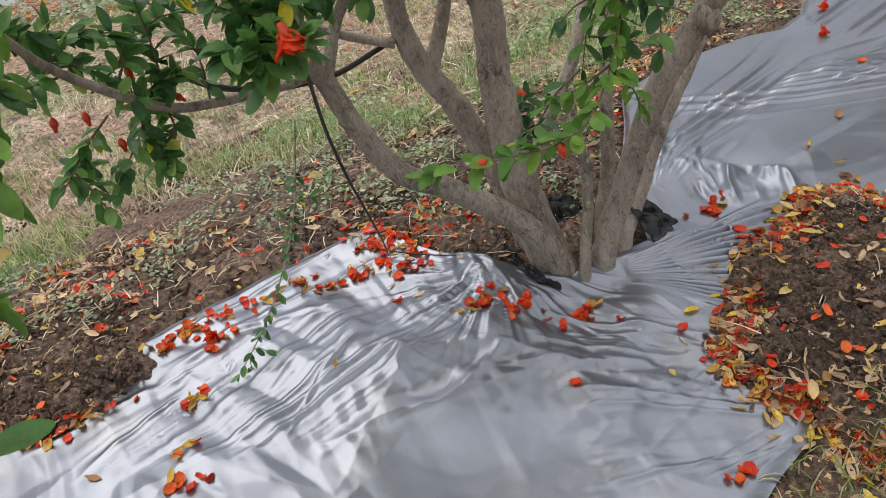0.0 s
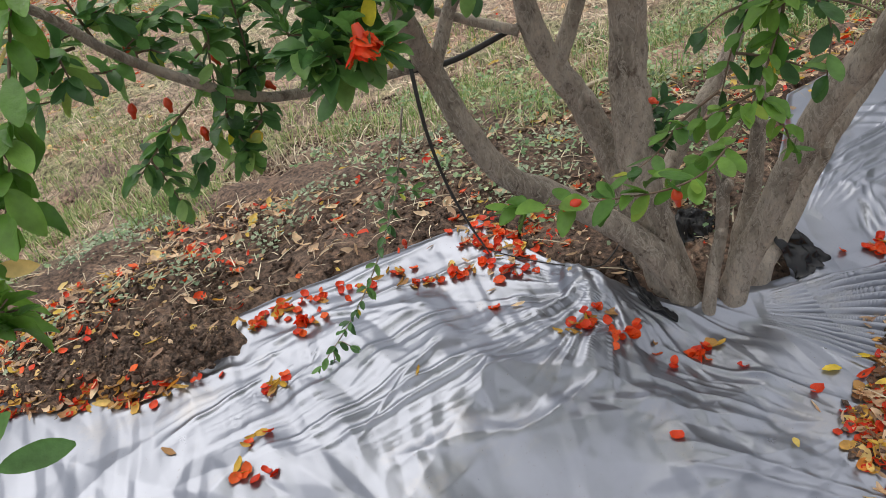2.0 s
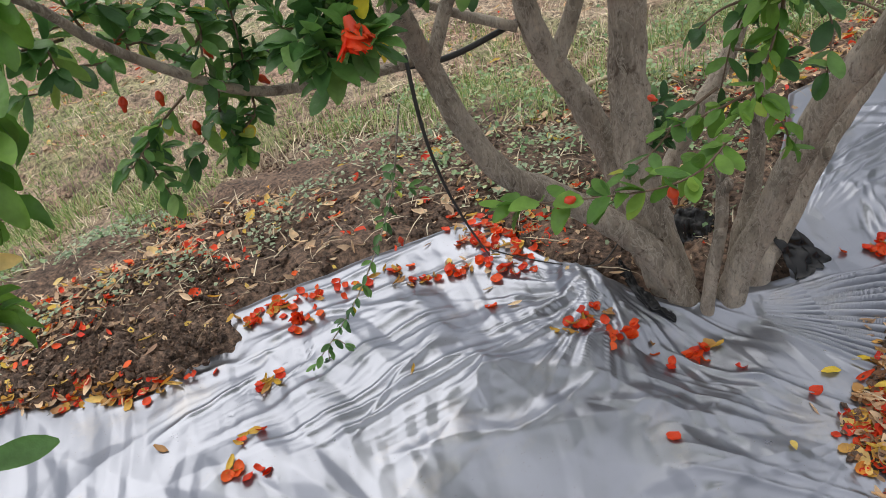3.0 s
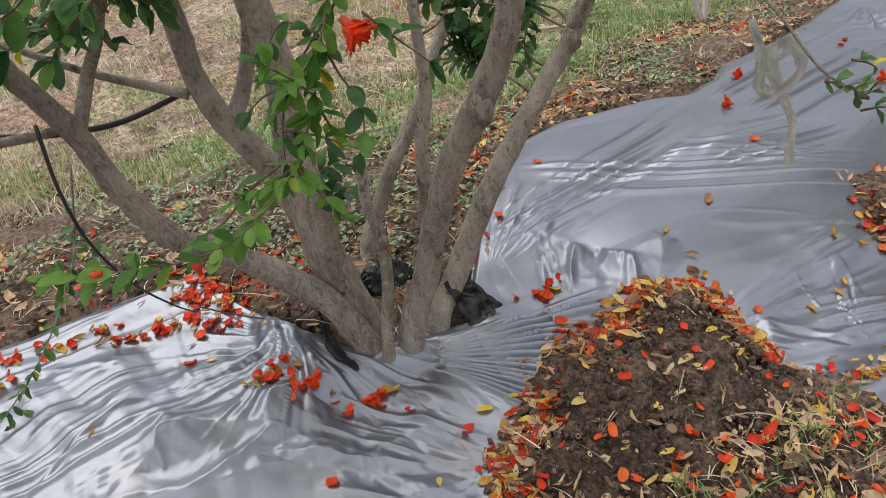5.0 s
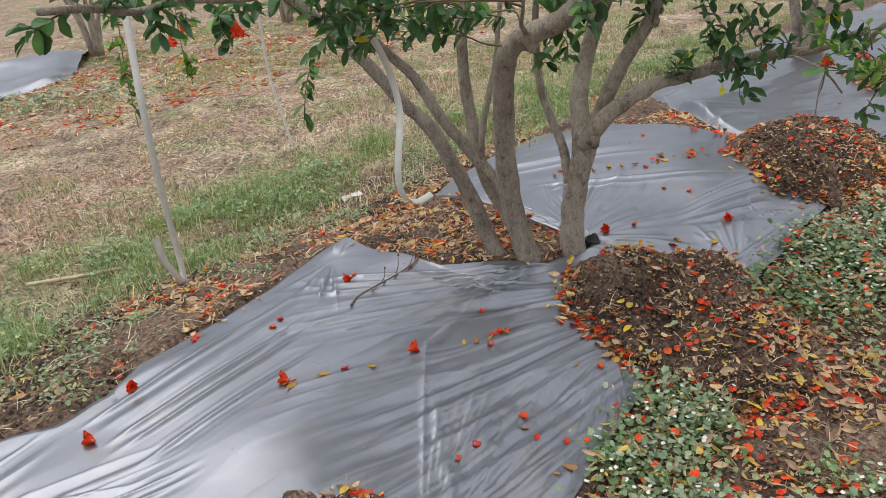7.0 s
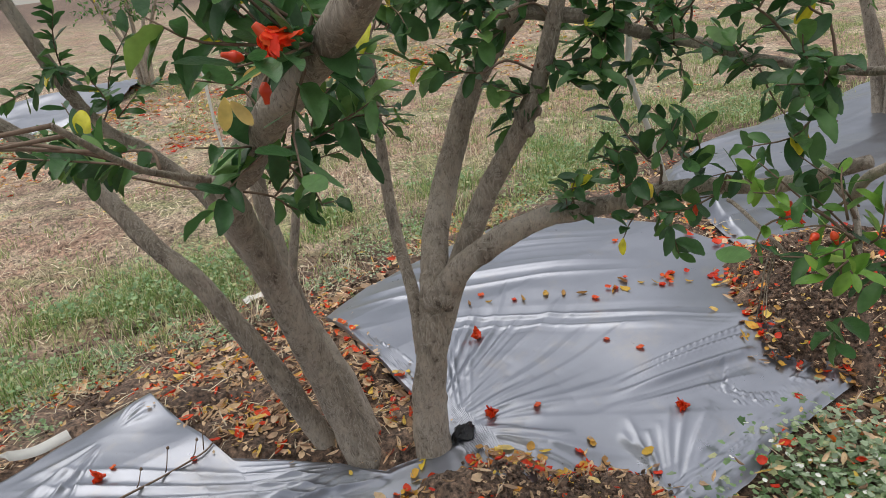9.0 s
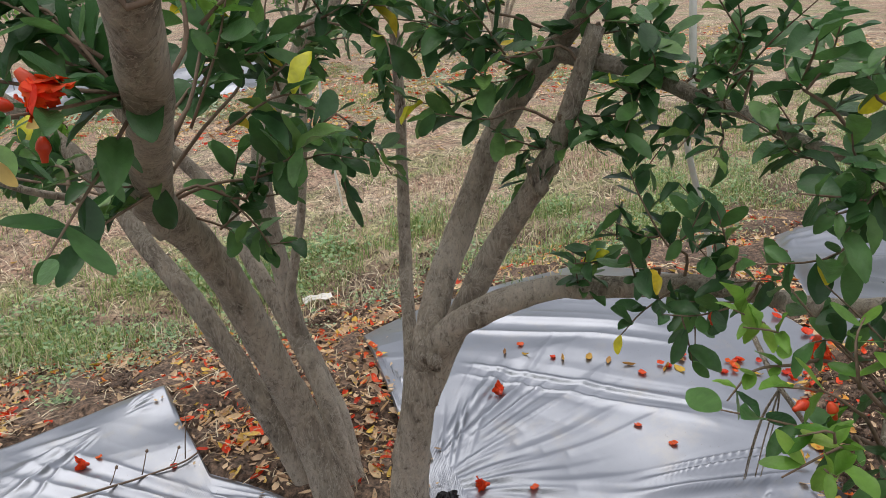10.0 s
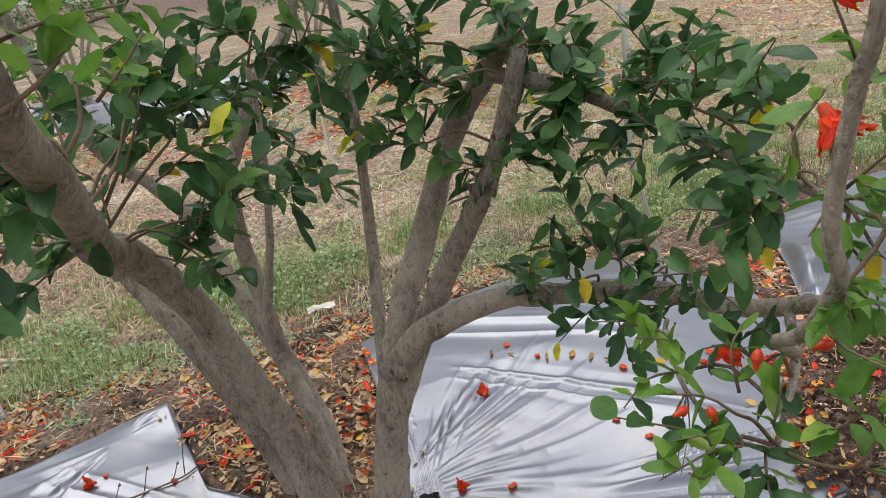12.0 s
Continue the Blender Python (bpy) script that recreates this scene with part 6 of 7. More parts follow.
def scrap(name, cx, cy, w, d, seed, label):
    x, y = np.meshgrid(np.linspace(-1, 1, 14), np.linspace(-1, 1, 10), indexing="ij")
    o = np.array((cx, cy, float(surface(cx, cy)[0]) + 0.02))
    v = np.stack([x * w / 2, y * d / 2 * (1 + 0.3 * vnoise(x * 2, 0, seed)), 0.012 * vnoise(x * 2, y * 2, seed) + 0.01], -1).reshape(-1, 3)
    return tagged(part_mesh(name, mesh_from(name, v, grid_faces(14, 10), PAPER), at=tuple(o)), label, "scrap")


scrap("paper_scrap", 4.02, 2.9, 0.12, 0.05, 3, "torn white paper scrap lying on the litter")

# a broken twig lying on the film by the second tree
stick = [tube([(x, y, float(surface(x, y)[0]) + 0.006) for x, y in ((3.13, 1.66), (3.18, 1.69), (3.27, 1.7), (3.36, 1.72), (3.46, 1.73), (3.5, 1.75))], 0.0036, 0.002, 6, 5)]
for sx, sy, up in ((3.3, 1.71, 0.05), (3.37, 1.72, 0.07), (3.44, 1.73, 0.05), (3.47, 1.735, 0.13)):
    z = float(surface(sx, sy)[0])
    stick.append(tube([(sx, sy, z + 0.01), (sx + 0.008, sy - 0.005, z + up * 0.5), (sx + 0.02, sy + 0.004, z + up)], 0.0017, 0.0011, 5, 4))
    stick.append((CLOD_T[0] * 0.009 + np.array((sx + 0.02, sy + 0.004, z + up)), CLOD_T[1]))
sv, sf = joined(stick)
tagged(part_mesh("dry_twig", mesh_from("dry_twig", sv - np.array((3.3, 1.7, 0.09)), sf, TWIG), at=(3.3, 1.7, 0.09)), "dead branched twig lying on the film", "twig")
hose("dry_stick", [(2.55, 3.35, -0.12), (2.75, 3.2, -0.11), (2.95, 3.12, -0.115)], 0.010, STRAW, "pale dry stick on the straw", "twig")
hose("dry_stick", [(1.15, 2.25, 0.05), (1.3, 2.3, 0.055), (1.45, 2.28, 0.05)], 0.008, STRAW, "pale dry stick on the straw", "twig")

# ---- fallen petals and leaves that lie singly on the film ----
PETALS_A = [(0.81, 0.96), (0.63, 1.39), (1.08, 0.96), (1.1, 0.91), (1.0, 1.06), (0.71, 1.46), (0.75, 1.45), (2.21, 1.42), (1.77, 0.94), (1.64, 1.63), (1.43, 1.47), (1.37, 1.42), (2.71, 1.89), (2.93, 1.76), (3.27, 1.83), (2.69, 1.87), (2.89, 1.74), (2.92, 1.41), (3.42, 1.36), (3.44, 1.73)]
PETALS_B = [(3.31, 1.22), (3.37, 1.24), (3.39, 1.23), (3.16, 0.92), (3.22, 0.87), (2.95, 1.0), (3.02, 1.0), (3.19, 0.99), (3.51, 0.97), (3.58, 0.94), (4.21, 1.32), (4.54, 1.4), (4.58, 1.31), (5.88, 1.64), (6.08, 1.31), (4.44, 1.86), (4.67, 1.57), (4.87, 1.48), (4.91, 1.49), (4.49, 1.75), (4.3, 1.7), (5.0, 1.8)]
LEAVES_A = [(0.43, 1.26), (-0.07, 1.29), (1.74, 1.21), (2.08, 1.03), (1.91, 1.26), (2.86, 1.43), (2.98, 1.36), (3.26, 1.28), (3.29, 1.26), (3.16, 0.96), (3.45, 1.01), (4.31, 1.05), (3.12, 0.82), (3.16, 0.81), (4.38, 1.84), (4.43, 1.8), (4.51, 1.73), (4.58, 1.7), (4.62, 1.66), (4.66, 1.62), (4.74, 1.56), (4.77, 1.54), (4.83, 1.53), (4.95, 1.44), (2.0, 0.92), (1.96, 0.9), (2.12, 0.98), (1.88, 0.9)]
FLOWERS = [(2.45, 1.77), (2.77, 1.46), (3.1, 1.35), (3.25, 1.81), (4.12, 1.37), (4.5, 1.08), (5.56, 1.81), (0.24, 1.54), (4.28, 1.65), (2.3, 1.6)]
PETAL_ME = mesh_from("petal", PETAL_T[0], PETAL_T[1], PETAL)
DRYLEAF_MES = [mesh_from("fallen_leaf", s[0], s[1], FALLEN_LEAF) for s in DRY_SHAPES]


def single(me, name, x, y, size, label, category, group, lift=0.001, tilt=0.25):
    ob = new(name, me)
    t = Matrix(random_turns(1, tilt)[0].tolist())
    ob.matrix_basis = Matrix.LocRotScale((x, y, float(surface(x, y)[0]) + lift), t.to_quaternion(), (size,) * 3)
    return tagged(ob, label, category, group)


for x, y in PETALS_A + PETALS_B:
    single(PETAL_ME, "petal", x, y, rng.uniform(0.019, 0.026), "fallen orange-red petal on silver film", "petal", "petals on the film")
for x, y in LEAVES_A:
    single(DRYLEAF_MES[int(rng.integers(0, 4))], "fallen_leaf", x, y, rng.uniform(0.028, 0.042), "fallen yellow leaf on silver film", "leaf", "leaves on the film")
for x, y in FLOWERS:
    ob = new("fallen_blossom", BLOSSOM_ME[0])
    part_mesh("calyx", BLOSSOM_ME[1], ob, "waxy red calyx")
    a = rng.uniform(0, 6.28)
    ob.matrix_basis = Matrix.LocRotScale((x, y, float(surface(x, y)[0]) + 0.010), Vector((math.cos(a), math.sin(a), 0.05)).to_track_quat("X", "Z"), (0.75,) * 3)
    tagged(ob, "fallen red pomegranate blossom on silver film", "blossom", "blossoms on the film")

# drifts of petals caught in the folds
CLUSTERS = [(0.11, 1.25, 0.02, 5), (0.10, 1.17, 0.025, 9), (0.14, 1.38, 0.025, 11), (0.25, 1.52, 0.03, 7), (0.95, 0.68, 0.02, 8), (0.78, 1.25, 0.03, 22), (0.84, 1.19, 0.025, 14), (0.95, 1.12, 0.03, 16), (1.40, 1.19, 0.028, 14), (0.13, 1.58, 0.03, 16), (0.19, 1.60, 0.03, 14), (0.27, 1.6, 0.03, 10), (0.36, 1.59, 0.03, 8), (0.45, 1.60, 0.025, 8), (0.48, 1.54, 0.02, 5), (0.53, 1.53, 0.02, 6), (0.60, 1.52, 0.02, 8), (2.77, 1.46, 0.02, 4), (3.35, 1.24, 0.03, 5), (4.92, 1.49, 0.035, 10), (4.75, 1.58, 0.03, 6), (5.05, 1.41, 0.03, 8), (6.0, 1.75, 0.04, 8), (6.3, 1.5, 0.04, 6)]
for x, y, r, n in CLUSTERS:
    for k in range(n):
        px, py = x + rng.normal(0, r * 0.9), y + rng.normal(0, r * 0.42)
        if rng.random() < 0.72:
            single(PETAL_ME, "petal", px, py, rng.uniform(0.016, 0.024), "fallen orange-red petal in a drift", "petal", "petals in drifts", rng.uniform(0.0, 0.006), 0.5)
        else:
            single(DRYLEAF_MES[int(rng.integers(0, 4))], "fallen_leaf", px, py, rng.uniform(0.025, 0.04), "fallen yellow leaf in a drift", "leaf", "leaves in drifts", rng.uniform(0.0, 0.006), 0.4)

# ---- litter, crumbs, straw and plants that nobody could count ----


def box(n, x0, x1, y0, y1):
    return np.column_stack([rng.uniform(x0, x1, n), rng.uniform(y0, y1, n)])


def off_film(xy, keep_mounds=False):
    m = ~under_film(xy[:, 0], xy[:, 1])
    if keep_mounds:
        m |= mound_height(xy[:, 0], xy[:, 1]) > 0.01
    return xy[m]


def rim_scatter(n, wide, seed=31):
    """Uneven drifts along the foot of the heaps, thick here and missing there."""
    out = []
    for c, h, outline in MOUNDS:
        first = 1.0 < c[0] < 2 and c[1] < 1
        m = n * (3 if first else 1)
        th = rng.uniform(-np.pi, np.pi, m)
        side = np.abs((th - 2.7 + np.pi) % (2 * np.pi) - np.pi) / np.pi
        d = 0.55 * vnoise(np.cos(th) * 2.6 + c[0] * 3, np.sin(th) * 2.6, seed) + 0.6 * vnoise(np.cos(th) * 7, np.sin(th) * 7 + c[0], seed + 1) + 0.75 - (1.5 if c[0] < 3.5 else 0.5) * side + (0.25 if first else 0.0)
        keep = d > rng.uniform(-0.5, 1.0, m)
        th, d = th[keep], d[keep]
        r = rim(c, outline, th) * 0.99 + rng.normal(0.0, wide, len(th)) * (0.5 + np.clip(d, 0, 1.2))
        out.append(np.column_stack([c[0] + r * np.cos(th), c[1] + r * np.sin(th)]))
    return np.vstack(out)


heap = box(110000, -0.6, 6.0, 0.3, 2.0)
heap = heap[mound_height(heap[:, 0], heap[:, 1]) > 0.012]
lay("soil_crumbs", CRUMB_T, heap, 0.009, SOIL, "loose crumbs and clods of dark soil", "soil crumbs", 1, 0.004, 0.8, smooth=False)
front_soil = off_film(box(16000, 0.9, 6.5, 0.1, 1.1))
back_soil = off_film(box(32000, -1.4, 6.0, 1.2, 3.2))
lay("soil_crumbs", CRUMB_T, np.vstack([front_soil, back_soil]), 0.010, SOIL, "loose crumbs and clods of dark soil", "soil crumbs", 1, 0.004, 0.8)

strip = back_soil[back_soil[:, 1] < soil_edge(back_soil[:, 0])]
lay("soil_clods", CLOD_T, strip[::4], 0.02, SOIL, "lumps of dark soil behind the film", "soil clods", 1, 0.0, 0.8, smooth=False)
lay("straw", BLADE_T, strip[1::16], 0.075, STRAW, "pale dead stalks on the dark soil", "straw", 0.35, 0.012, 0.7, 0.0028)
big = heap[rng.random(len(heap)) < 0.1]
lay("soil_clods", CLOD_T, big, 0.018, SOIL, "lumps of dark soil on the heaps", "soil clods", 1, 0.0, 0.85, smooth=False)
lay("soil_crumbs", CRUMB_T, rim_scatter(420, 0.014, 41), 0.011, SOIL, "crumbs of soil fallen round the heaps", "soil crumbs", 1, 0.003, 0.8, smooth=False)
# red and yellow drifts round the heaps
lay("petal_litter", PETAL_T, rim_scatter(680, 0.02), 0.021, LITTER, "orange-red petals and yellow leaves round the heaps", "petal litter", 0.4, 0.002, 0.3)
lay("leaf_litter", DRY_SHAPES, rim_scatter(320, 0.024, 35), 0.033, LITTER_DRY, "dry yellow and tan leaves round the heaps", "leaf litter", 0.45, 0.006, 0.4)
lay("leaf_litter", FLAT_T, rim_scatter(60, 0.03, 37), 0.036, YELLOW_LEAF, "yellow leaves round the heaps", "leaf litter", 0.18, 0.006, 0.3)
u1 = rng.random(len(heap))
patch = step(-0.2, 0.6, vnoise(heap[:, 0] * 4, heap[:, 1] * 4, 133))
lower = 1 - step(0.75, 0.98, heap[:, 1] - 0.06 * (heap[:, 0] - 1.4))
late = step(3.0, 3.8, heap[:, 0])
lay("leaf_litter", DRY_SHAPES, heap[u1 < 0.012 + 0.075 * lower * patch + 0.02 * late * patch + 0.05 * late * lower], 0.026, LITTER_DRY, "dry leaves lying on the soil heaps", "leaf litter", 0.5, 0.012, 0.6)
lay("petal_litter", PETAL_T, heap[(u1 > 0.5) & (u1 < 0.502 + 0.013 * patch + 0.012 * lower)], 0.02, PETAL_STUFF, "petals lying on the soil heaps", "petal litter", 0.5, 0.014, 0.3)
lay("leaf_litter", FLAT_T, heap[(u1 > 0.8) & (u1 < 0.8006 + 0.002 * lower)], 0.035, YELLOW_LEAF, "yellow leaves lying on the soil heaps", "leaf litter", 0.18, 0.006, 0.35)
lay("leaf_flakes", FLAKE_T, heap[(u1 > 0.6) & (u1 < 0.69 + 0.13 * late)], 0.015, LITTER_DRY, "crumbled flakes of dry leaf on the heaps", "leaf litter", 0.5, 0.004, 0.5)
lay("straw", BLADE_T, heap[(u1 > 0.9) & (u1 < 0.912)], 0.06, STRAW, "bits of dry stalk on the heaps", "straw", 0.3, 0.012, 0.7, 0.0028)
# caught in the trough of the front lip
tx = rng.uniform(1.68, 2.24, 130)
trough = np.column_stack([tx, front(tx) + 0.075 + rng.normal(0, 0.012, 130)])
lay("leaf_litter", DRY_SHAPES, trough[:100], 0.03, LITTER_DRY, "tan leaves caught behind the film's lip", "leaf litter", 0.35, 0.003, 0.4)
lay("petal_litter", PETAL_T, trough[100:], 0.02, PETAL_STUFF, "petals caught behind the film's lip", "petal litter", 0.35, 0.003, 0.3)
# in front of the bed
fr = off_film(np.vstack([box(30000, 0.9, 7.2, -0.4, 1.0), np.column_stack([rng.normal(3.2, 2.6, 9000), -0.4 - np.abs(rng.normal(0, 0.7, 9000))])]))
dens = 0.5 + 0.5 * np.clip(1.3 * fbm(fr[:, 0] * 3.4, fr[:, 1] * 3.4, 101, 3), -1, 1)
fr = fr[rng.random(len(fr)) < 0.04 + 0.5 * dens**2.2]
lay("leaf_litter", DRY_SHAPES, fr, 0.04, LITTER_DRY, "dry tan and yellow leaves strewn on soil", "leaf litter", 0.5, 0.006, 0.6)
lay("leaf_litter", FLAT_T, fr[rng.random(len(fr)) < 0.07] + 0.01, 0.038, YELLOW_LEAF, "yellow leaves strewn on soil", "leaf litter", 0.2, 0.008, 0.3)
lay("leaf_flakes", FLAKE_T, off_film(np.vstack([box(16000, 0.9, 7.2, -0.4, 1.0), np.column_stack([rng.normal(3.2, 2.6, 6000), -0.4 - np.abs(rng.normal(0, 0.7, 6000))])])), 0.014, LITTER_DRY, "crumbled flakes of dry leaf on soil", "leaf litter", 0.5, 0.005, 0.5)
lay("petal_litter", PETAL_T, fr[rng.random(len(fr)) < 0.09] + 0.02, 0.021, PETAL_STUFF, "orange-red petals strewn on soil", "petal litter", 0.5, 0.014, 0.3)
# round the next row
fl = box(9000, -4.0, 9.0, 6.2, 9.4)
lay("leaf_litter", DRY_SHAPES, fl[rng.random(len(fl)) < 0.25 + 0.75 * step(-0.3, 0.4, fbm(fl[:, 0], fl[:, 1], 151, 3))], 0.055, LITTER, "red-brown leaves strewn before the next row", "leaf litter", 0.4, 0.006, 0.5)
# behind the bed
bk = off_film(box(30000, -1.2, 6.2, 1.15, 3.3))
w = np.maximum(np.exp(-((bk[:, 1] - back(bk[:, 0]) - 0.12) / 0.3) ** 2), 0.7 * (1 - step(-0.25, 0.1, bk[:, 1] - soil_edge(bk[:, 0])))) * (0.2 + 0.8 * step(-0.2, 0.4, vnoise(bk[:, 0] * 2.5, bk[:, 1] * 2.5, 103)))
bk = bk[rng.random(len(bk)) < w * (0.7 + 0.3 * step(2.4, 3.0, bk[:, 0]))]
lay("leaf_litter", DRY_SHAPES, bk, 0.034, LITTER_DRY, "dry leaves piled behind the film", "leaf litter", 0.6, 0.008, 0.5)
lay("leaf_flakes", FLAKE_T, bk + rng.normal(0, 0.04, bk.shape), 0.016, LITTER_DRY, "crumbled flakes of dry leaf behind the film", "leaf litter", 0.5, 0.005, 0.5)
lift2 = off_film(box(1500, -1.5, 6.2, 1.6, 2.7))
lay("straw", BLADE_T, lift2, 0.06, STRAW, "pale stalks and twigs on the soil strip", "straw", 0.5, 0.014, 0.7, 0.0034)
lay("petal_litter", PETAL_T, bk[rng.random(len(bk)) < 0.2] + 0.015, 0.024, PETAL_STUFF, "orange-red petals strewn behind the film", "petal litter", 0.35, 0.003, 0.3)
knot1 = np.column_stack([rng.normal(0.78, 0.09, 240), rng.normal(1.6, 0.07, 240)])
lay("petal_litter", PETAL_T, knot1[:110], 0.024, PETAL_STUFF, "thick drift of petals by the first tree", "petal litter", 0.35, 0.003, 0.3)
lay("leaf_litter", DRY_SHAPES, knot1[110:], 0.031, LITTER_DRY, "thick drift of dry leaves by the first tree", "leaf litter", 0.35, 0.003, 0.4)
gap = np.column_stack([rng.uniform(0, 1, 170)] * 2)
gap = np.column_stack([np.interp(gap[:, 0], [0, 0.4, 0.7, 1], [5.75, 5.47, 5.33, 5.27]), np.interp(gap[:, 0], [0, 0.4, 0.7, 1], [2.4, 2.05, 1.72, 1.48])]) + rng.normal(0, 0.04, (170, 2))
lay("petal_litter", PETAL_T, gap[:70], 0.026, PETAL_STUFF, "petals heaped between two sheets of film", "petal litter", 0.35, 0.006, 0.3)
lay("leaf_litter", DRY_SHAPES, gap[70:], 0.036, LITTER_DRY, "dry leaves heaped between two sheets of film", "leaf litter", 0.35, 0.006, 0.4)
pile = np.column_stack([rng.normal(3.66, 0.08, 160), rng.normal(1.78, 0.14, 160)])
lay("leaf_litter", DRY_SHAPES, off_film(pile), 0.031, LITTER_DRY, "dry leaves in the hollow by the second tree", "leaf litter", 0.35, 0.003, 0.4)

# straw on the dry ground
st = box(40000, -3.0, 9.0, 2.0, 7.0)
st = st[rng.random(len(st)) < step(-0.2, 0.5, st[:, 1] - soil_edge(st[:, 0]) + 0.4 * vnoise(st[:, 0] * 1.6, st[:, 1] * 1.6, 107)) * (0.08 + 0.92 * step(-0.1, 0.5, fbm(st[:, 0] * 1.7, st[:, 1] * 1.7, 141, 4)))]
lay("straw", BLADE_T, st, 0.066, STRAW, "short dry straw strewn over bare ground", "straw", 0.35, 0.010, 0.6, 0.0055)
far_st = box(9000, -6, 16, 7.0, 14.0)
lay("straw", BLADE_T, far_st, 0.13, STRAW, "dry straw on the ground farther off", "straw", 0.3, 0.008, 0.6, 0.010)
bs = off_film(np.vstack([box(9000, -1.5, 6.8, -0.3, 1.0), box(3500, -1.5, 6.8, 1.2, 3.0)]))
lay("straw", BLADE_T, bs, 0.038, STRAW, "bits of dry stalk on the soil", "straw", 0.4, 0.010, 0.6, 0.0028)
dl = box(11000, -2.5, 9, 2.3, 9.0)
lay("leaf_litter", DRY_SHAPES, dl[rng.random(len(dl)) < step(0.0, 0.8, fbm(dl[:, 0] * 1.0, dl[:, 1] * 1.0, 109, 3))], 0.042, LITTER_DRY, "dry leaves scattered over the bare ground", "leaf litter", 0.35, 0.003, 0.4)


far_bits = box(7000, -6, 14, 6.8, 12.0)
lay("leaf_litter", FLAKE_T, far_bits, 0.06, LITTER_DRY, "dry leaves on the ground farther off", "leaf litter", 0.5, 0.008, 0.6)


def tufts(name, xy, height, n, material, label, category, lean=0.5, width=0.0045, near=0.025):
    xy = np.repeat(xy, n, 0) + rng.normal(0, near, (len(xy) * n, 2))
    m = len(xy)
    p = np.column_stack([xy, surface(xy[:, 0], xy[:, 1]) - 0.004])
    a = rng.uniform(0, 2 * np.pi, m)
    l = np.abs(rng.normal(0, lean, m))
    d = np.stack([np.cos(a) * l, np.sin(a) * l, np.ones(m)], -1)
    up = np.stack([-np.cos(a), -np.sin(a), 0.3 * np.ones(m)], -1)
    s = height * rng.uniform(0.4, 1.2, m)
    return many(name, BLADE_T, p, rotations(d, up), np.column_stack([s, np.full(m, width), s * 1.6]), material, None, label, category)


def lobed_template():
    """A small deeply cut leaf."""
    vs, fs = [(0, 0, 0)], []
    prof = [1.0, 0.72, 0.9, 0.64, 0.7]
    pts = [(prof[0], 0.0)]
    for k, r in enumerate(prof[1:], 1):
        pts.append((r, 0.42 * k))
    ring = [(r, -a) for r, a in pts[:0:-1]] + pts
    for r, a in ring:
        vs.append((r * math.cos(a) * 0.6 + 0.1, r * math.sin(a) * 0.6, 0.12 * r - 0.1 * r * r * abs(math.sin(a))))
    for k in range(len(ring) - 1):
        fs.append((0, k + 1, k + 2))
    return np.array(vs), fs


LOBED_T = lobed_template()


def weeds(name, xy, n, size, material, label, spread=0.045, high=0.05):
    xy = np.repeat(xy, n, 0) + rng.normal(0, spread, (len(xy) * n, 2))
    m = len(xy)
    p = np.column_stack([xy, surface(xy[:, 0], xy[:, 1]) + rng.uniform(0.008, high, m)])
    return many(name, LOBED_T, p, random_turns(m, 0.5), size * rng.uniform(0.45, 1.6, m), material, None, label, "weeds")


gr = box(46000, -2.5, 8.5, 1.9, 4.4)
gm = np.exp(-((gr[:, 1] - soil_edge(gr[:, 0]) - 0.32) / 0.42) ** 2) * (0.3 + 0.7 * step(1.2, 2.4, gr[:, 0])) * (0.05 + 0.8 * step(-0.25, 0.6, fbm(gr[:, 0] * 3.3, gr[:, 1] * 3.3, 111, 4)))
gr = gr[rng.random(len(gr)) < gm]
tall = 0.5 + 0.5 * vnoise(gr[:, 0] * 3, gr[:, 1] * 3, 112)
tufts("grass", gr[tall > 0.45], 0.1, 10, GRASS, "green and yellowing grass along the back of the bed", "grass", 1.7, 0.0046, 0.045)
tufts("grass", gr[tall <= 0.45], 0.07, 9, GRASS, "short grass along the back of the bed", "grass", 1.6, 0.0035, 0.04)
wl = gr[(rng.random(len(gr)) < 0.22) & (gr[:, 0] > 0.4)]
weeds("weeds", wl, 16, 0.017, WEED, "leafy green weeds among the grass", 0.05, 0.09)
gr = box(22000, -5, 12, 2.5, 12)
gr = gr[rng.random(len(gr)) < step(-0.15, 0.5, fbm(gr[:, 0] * 1.1, gr[:, 1] * 1.1, 113, 4))]
tufts("grass", gr, 0.055, 12, GRASS, "sparse yellowing grass on the dry ground", "grass", 1.5, 0.0045, 0.05)
st2 = box(2600, -2.5, 9, 2.6, 4.8)
st2 = st2[fbm(st2[:, 0] * 1.5, st2[:, 1] * 1.5, 143, 3) > 0.1]
tufts("dry_grass", st2, 0.10, 7, STRAW, "dead grass tufts on the dry ground", "grass", 1.8, 0.004, 0.04)
gr = off_film(box(520, 0.9, 3.4, -0.3, 0.66))
tufts("grass", gr[vnoise(gr[:, 0] * 2, gr[:, 1] * 2, 115) > -0.1], 0.08, 7, GRASS, "tufts of grass at the front of the bed", "grass", 0.9)


wd = off_film(box(1900, 2.75, 7.5, -0.3, 0.92))
wm = step(-0.55, 0.15, fbm(wd[:, 0] * 2.4, wd[:, 1] * 2.4, 117, 3)) * step(3.05, 3.5, wd[:, 0] + 0.5 * (0.9 - wd[:, 1]))
wm *= 1 - 0.9 * (mound_height(wd[:, 0], wd[:, 1]) > 0.02)
wd = wd[rng.random(len(wd)) < wm]
near_weeds = rng.random(len(wd)) < 0.55
weeds("weeds", wd[near_weeds], 48, 0.018, WEED, "low green weeds with cut leaves in front of the bed")
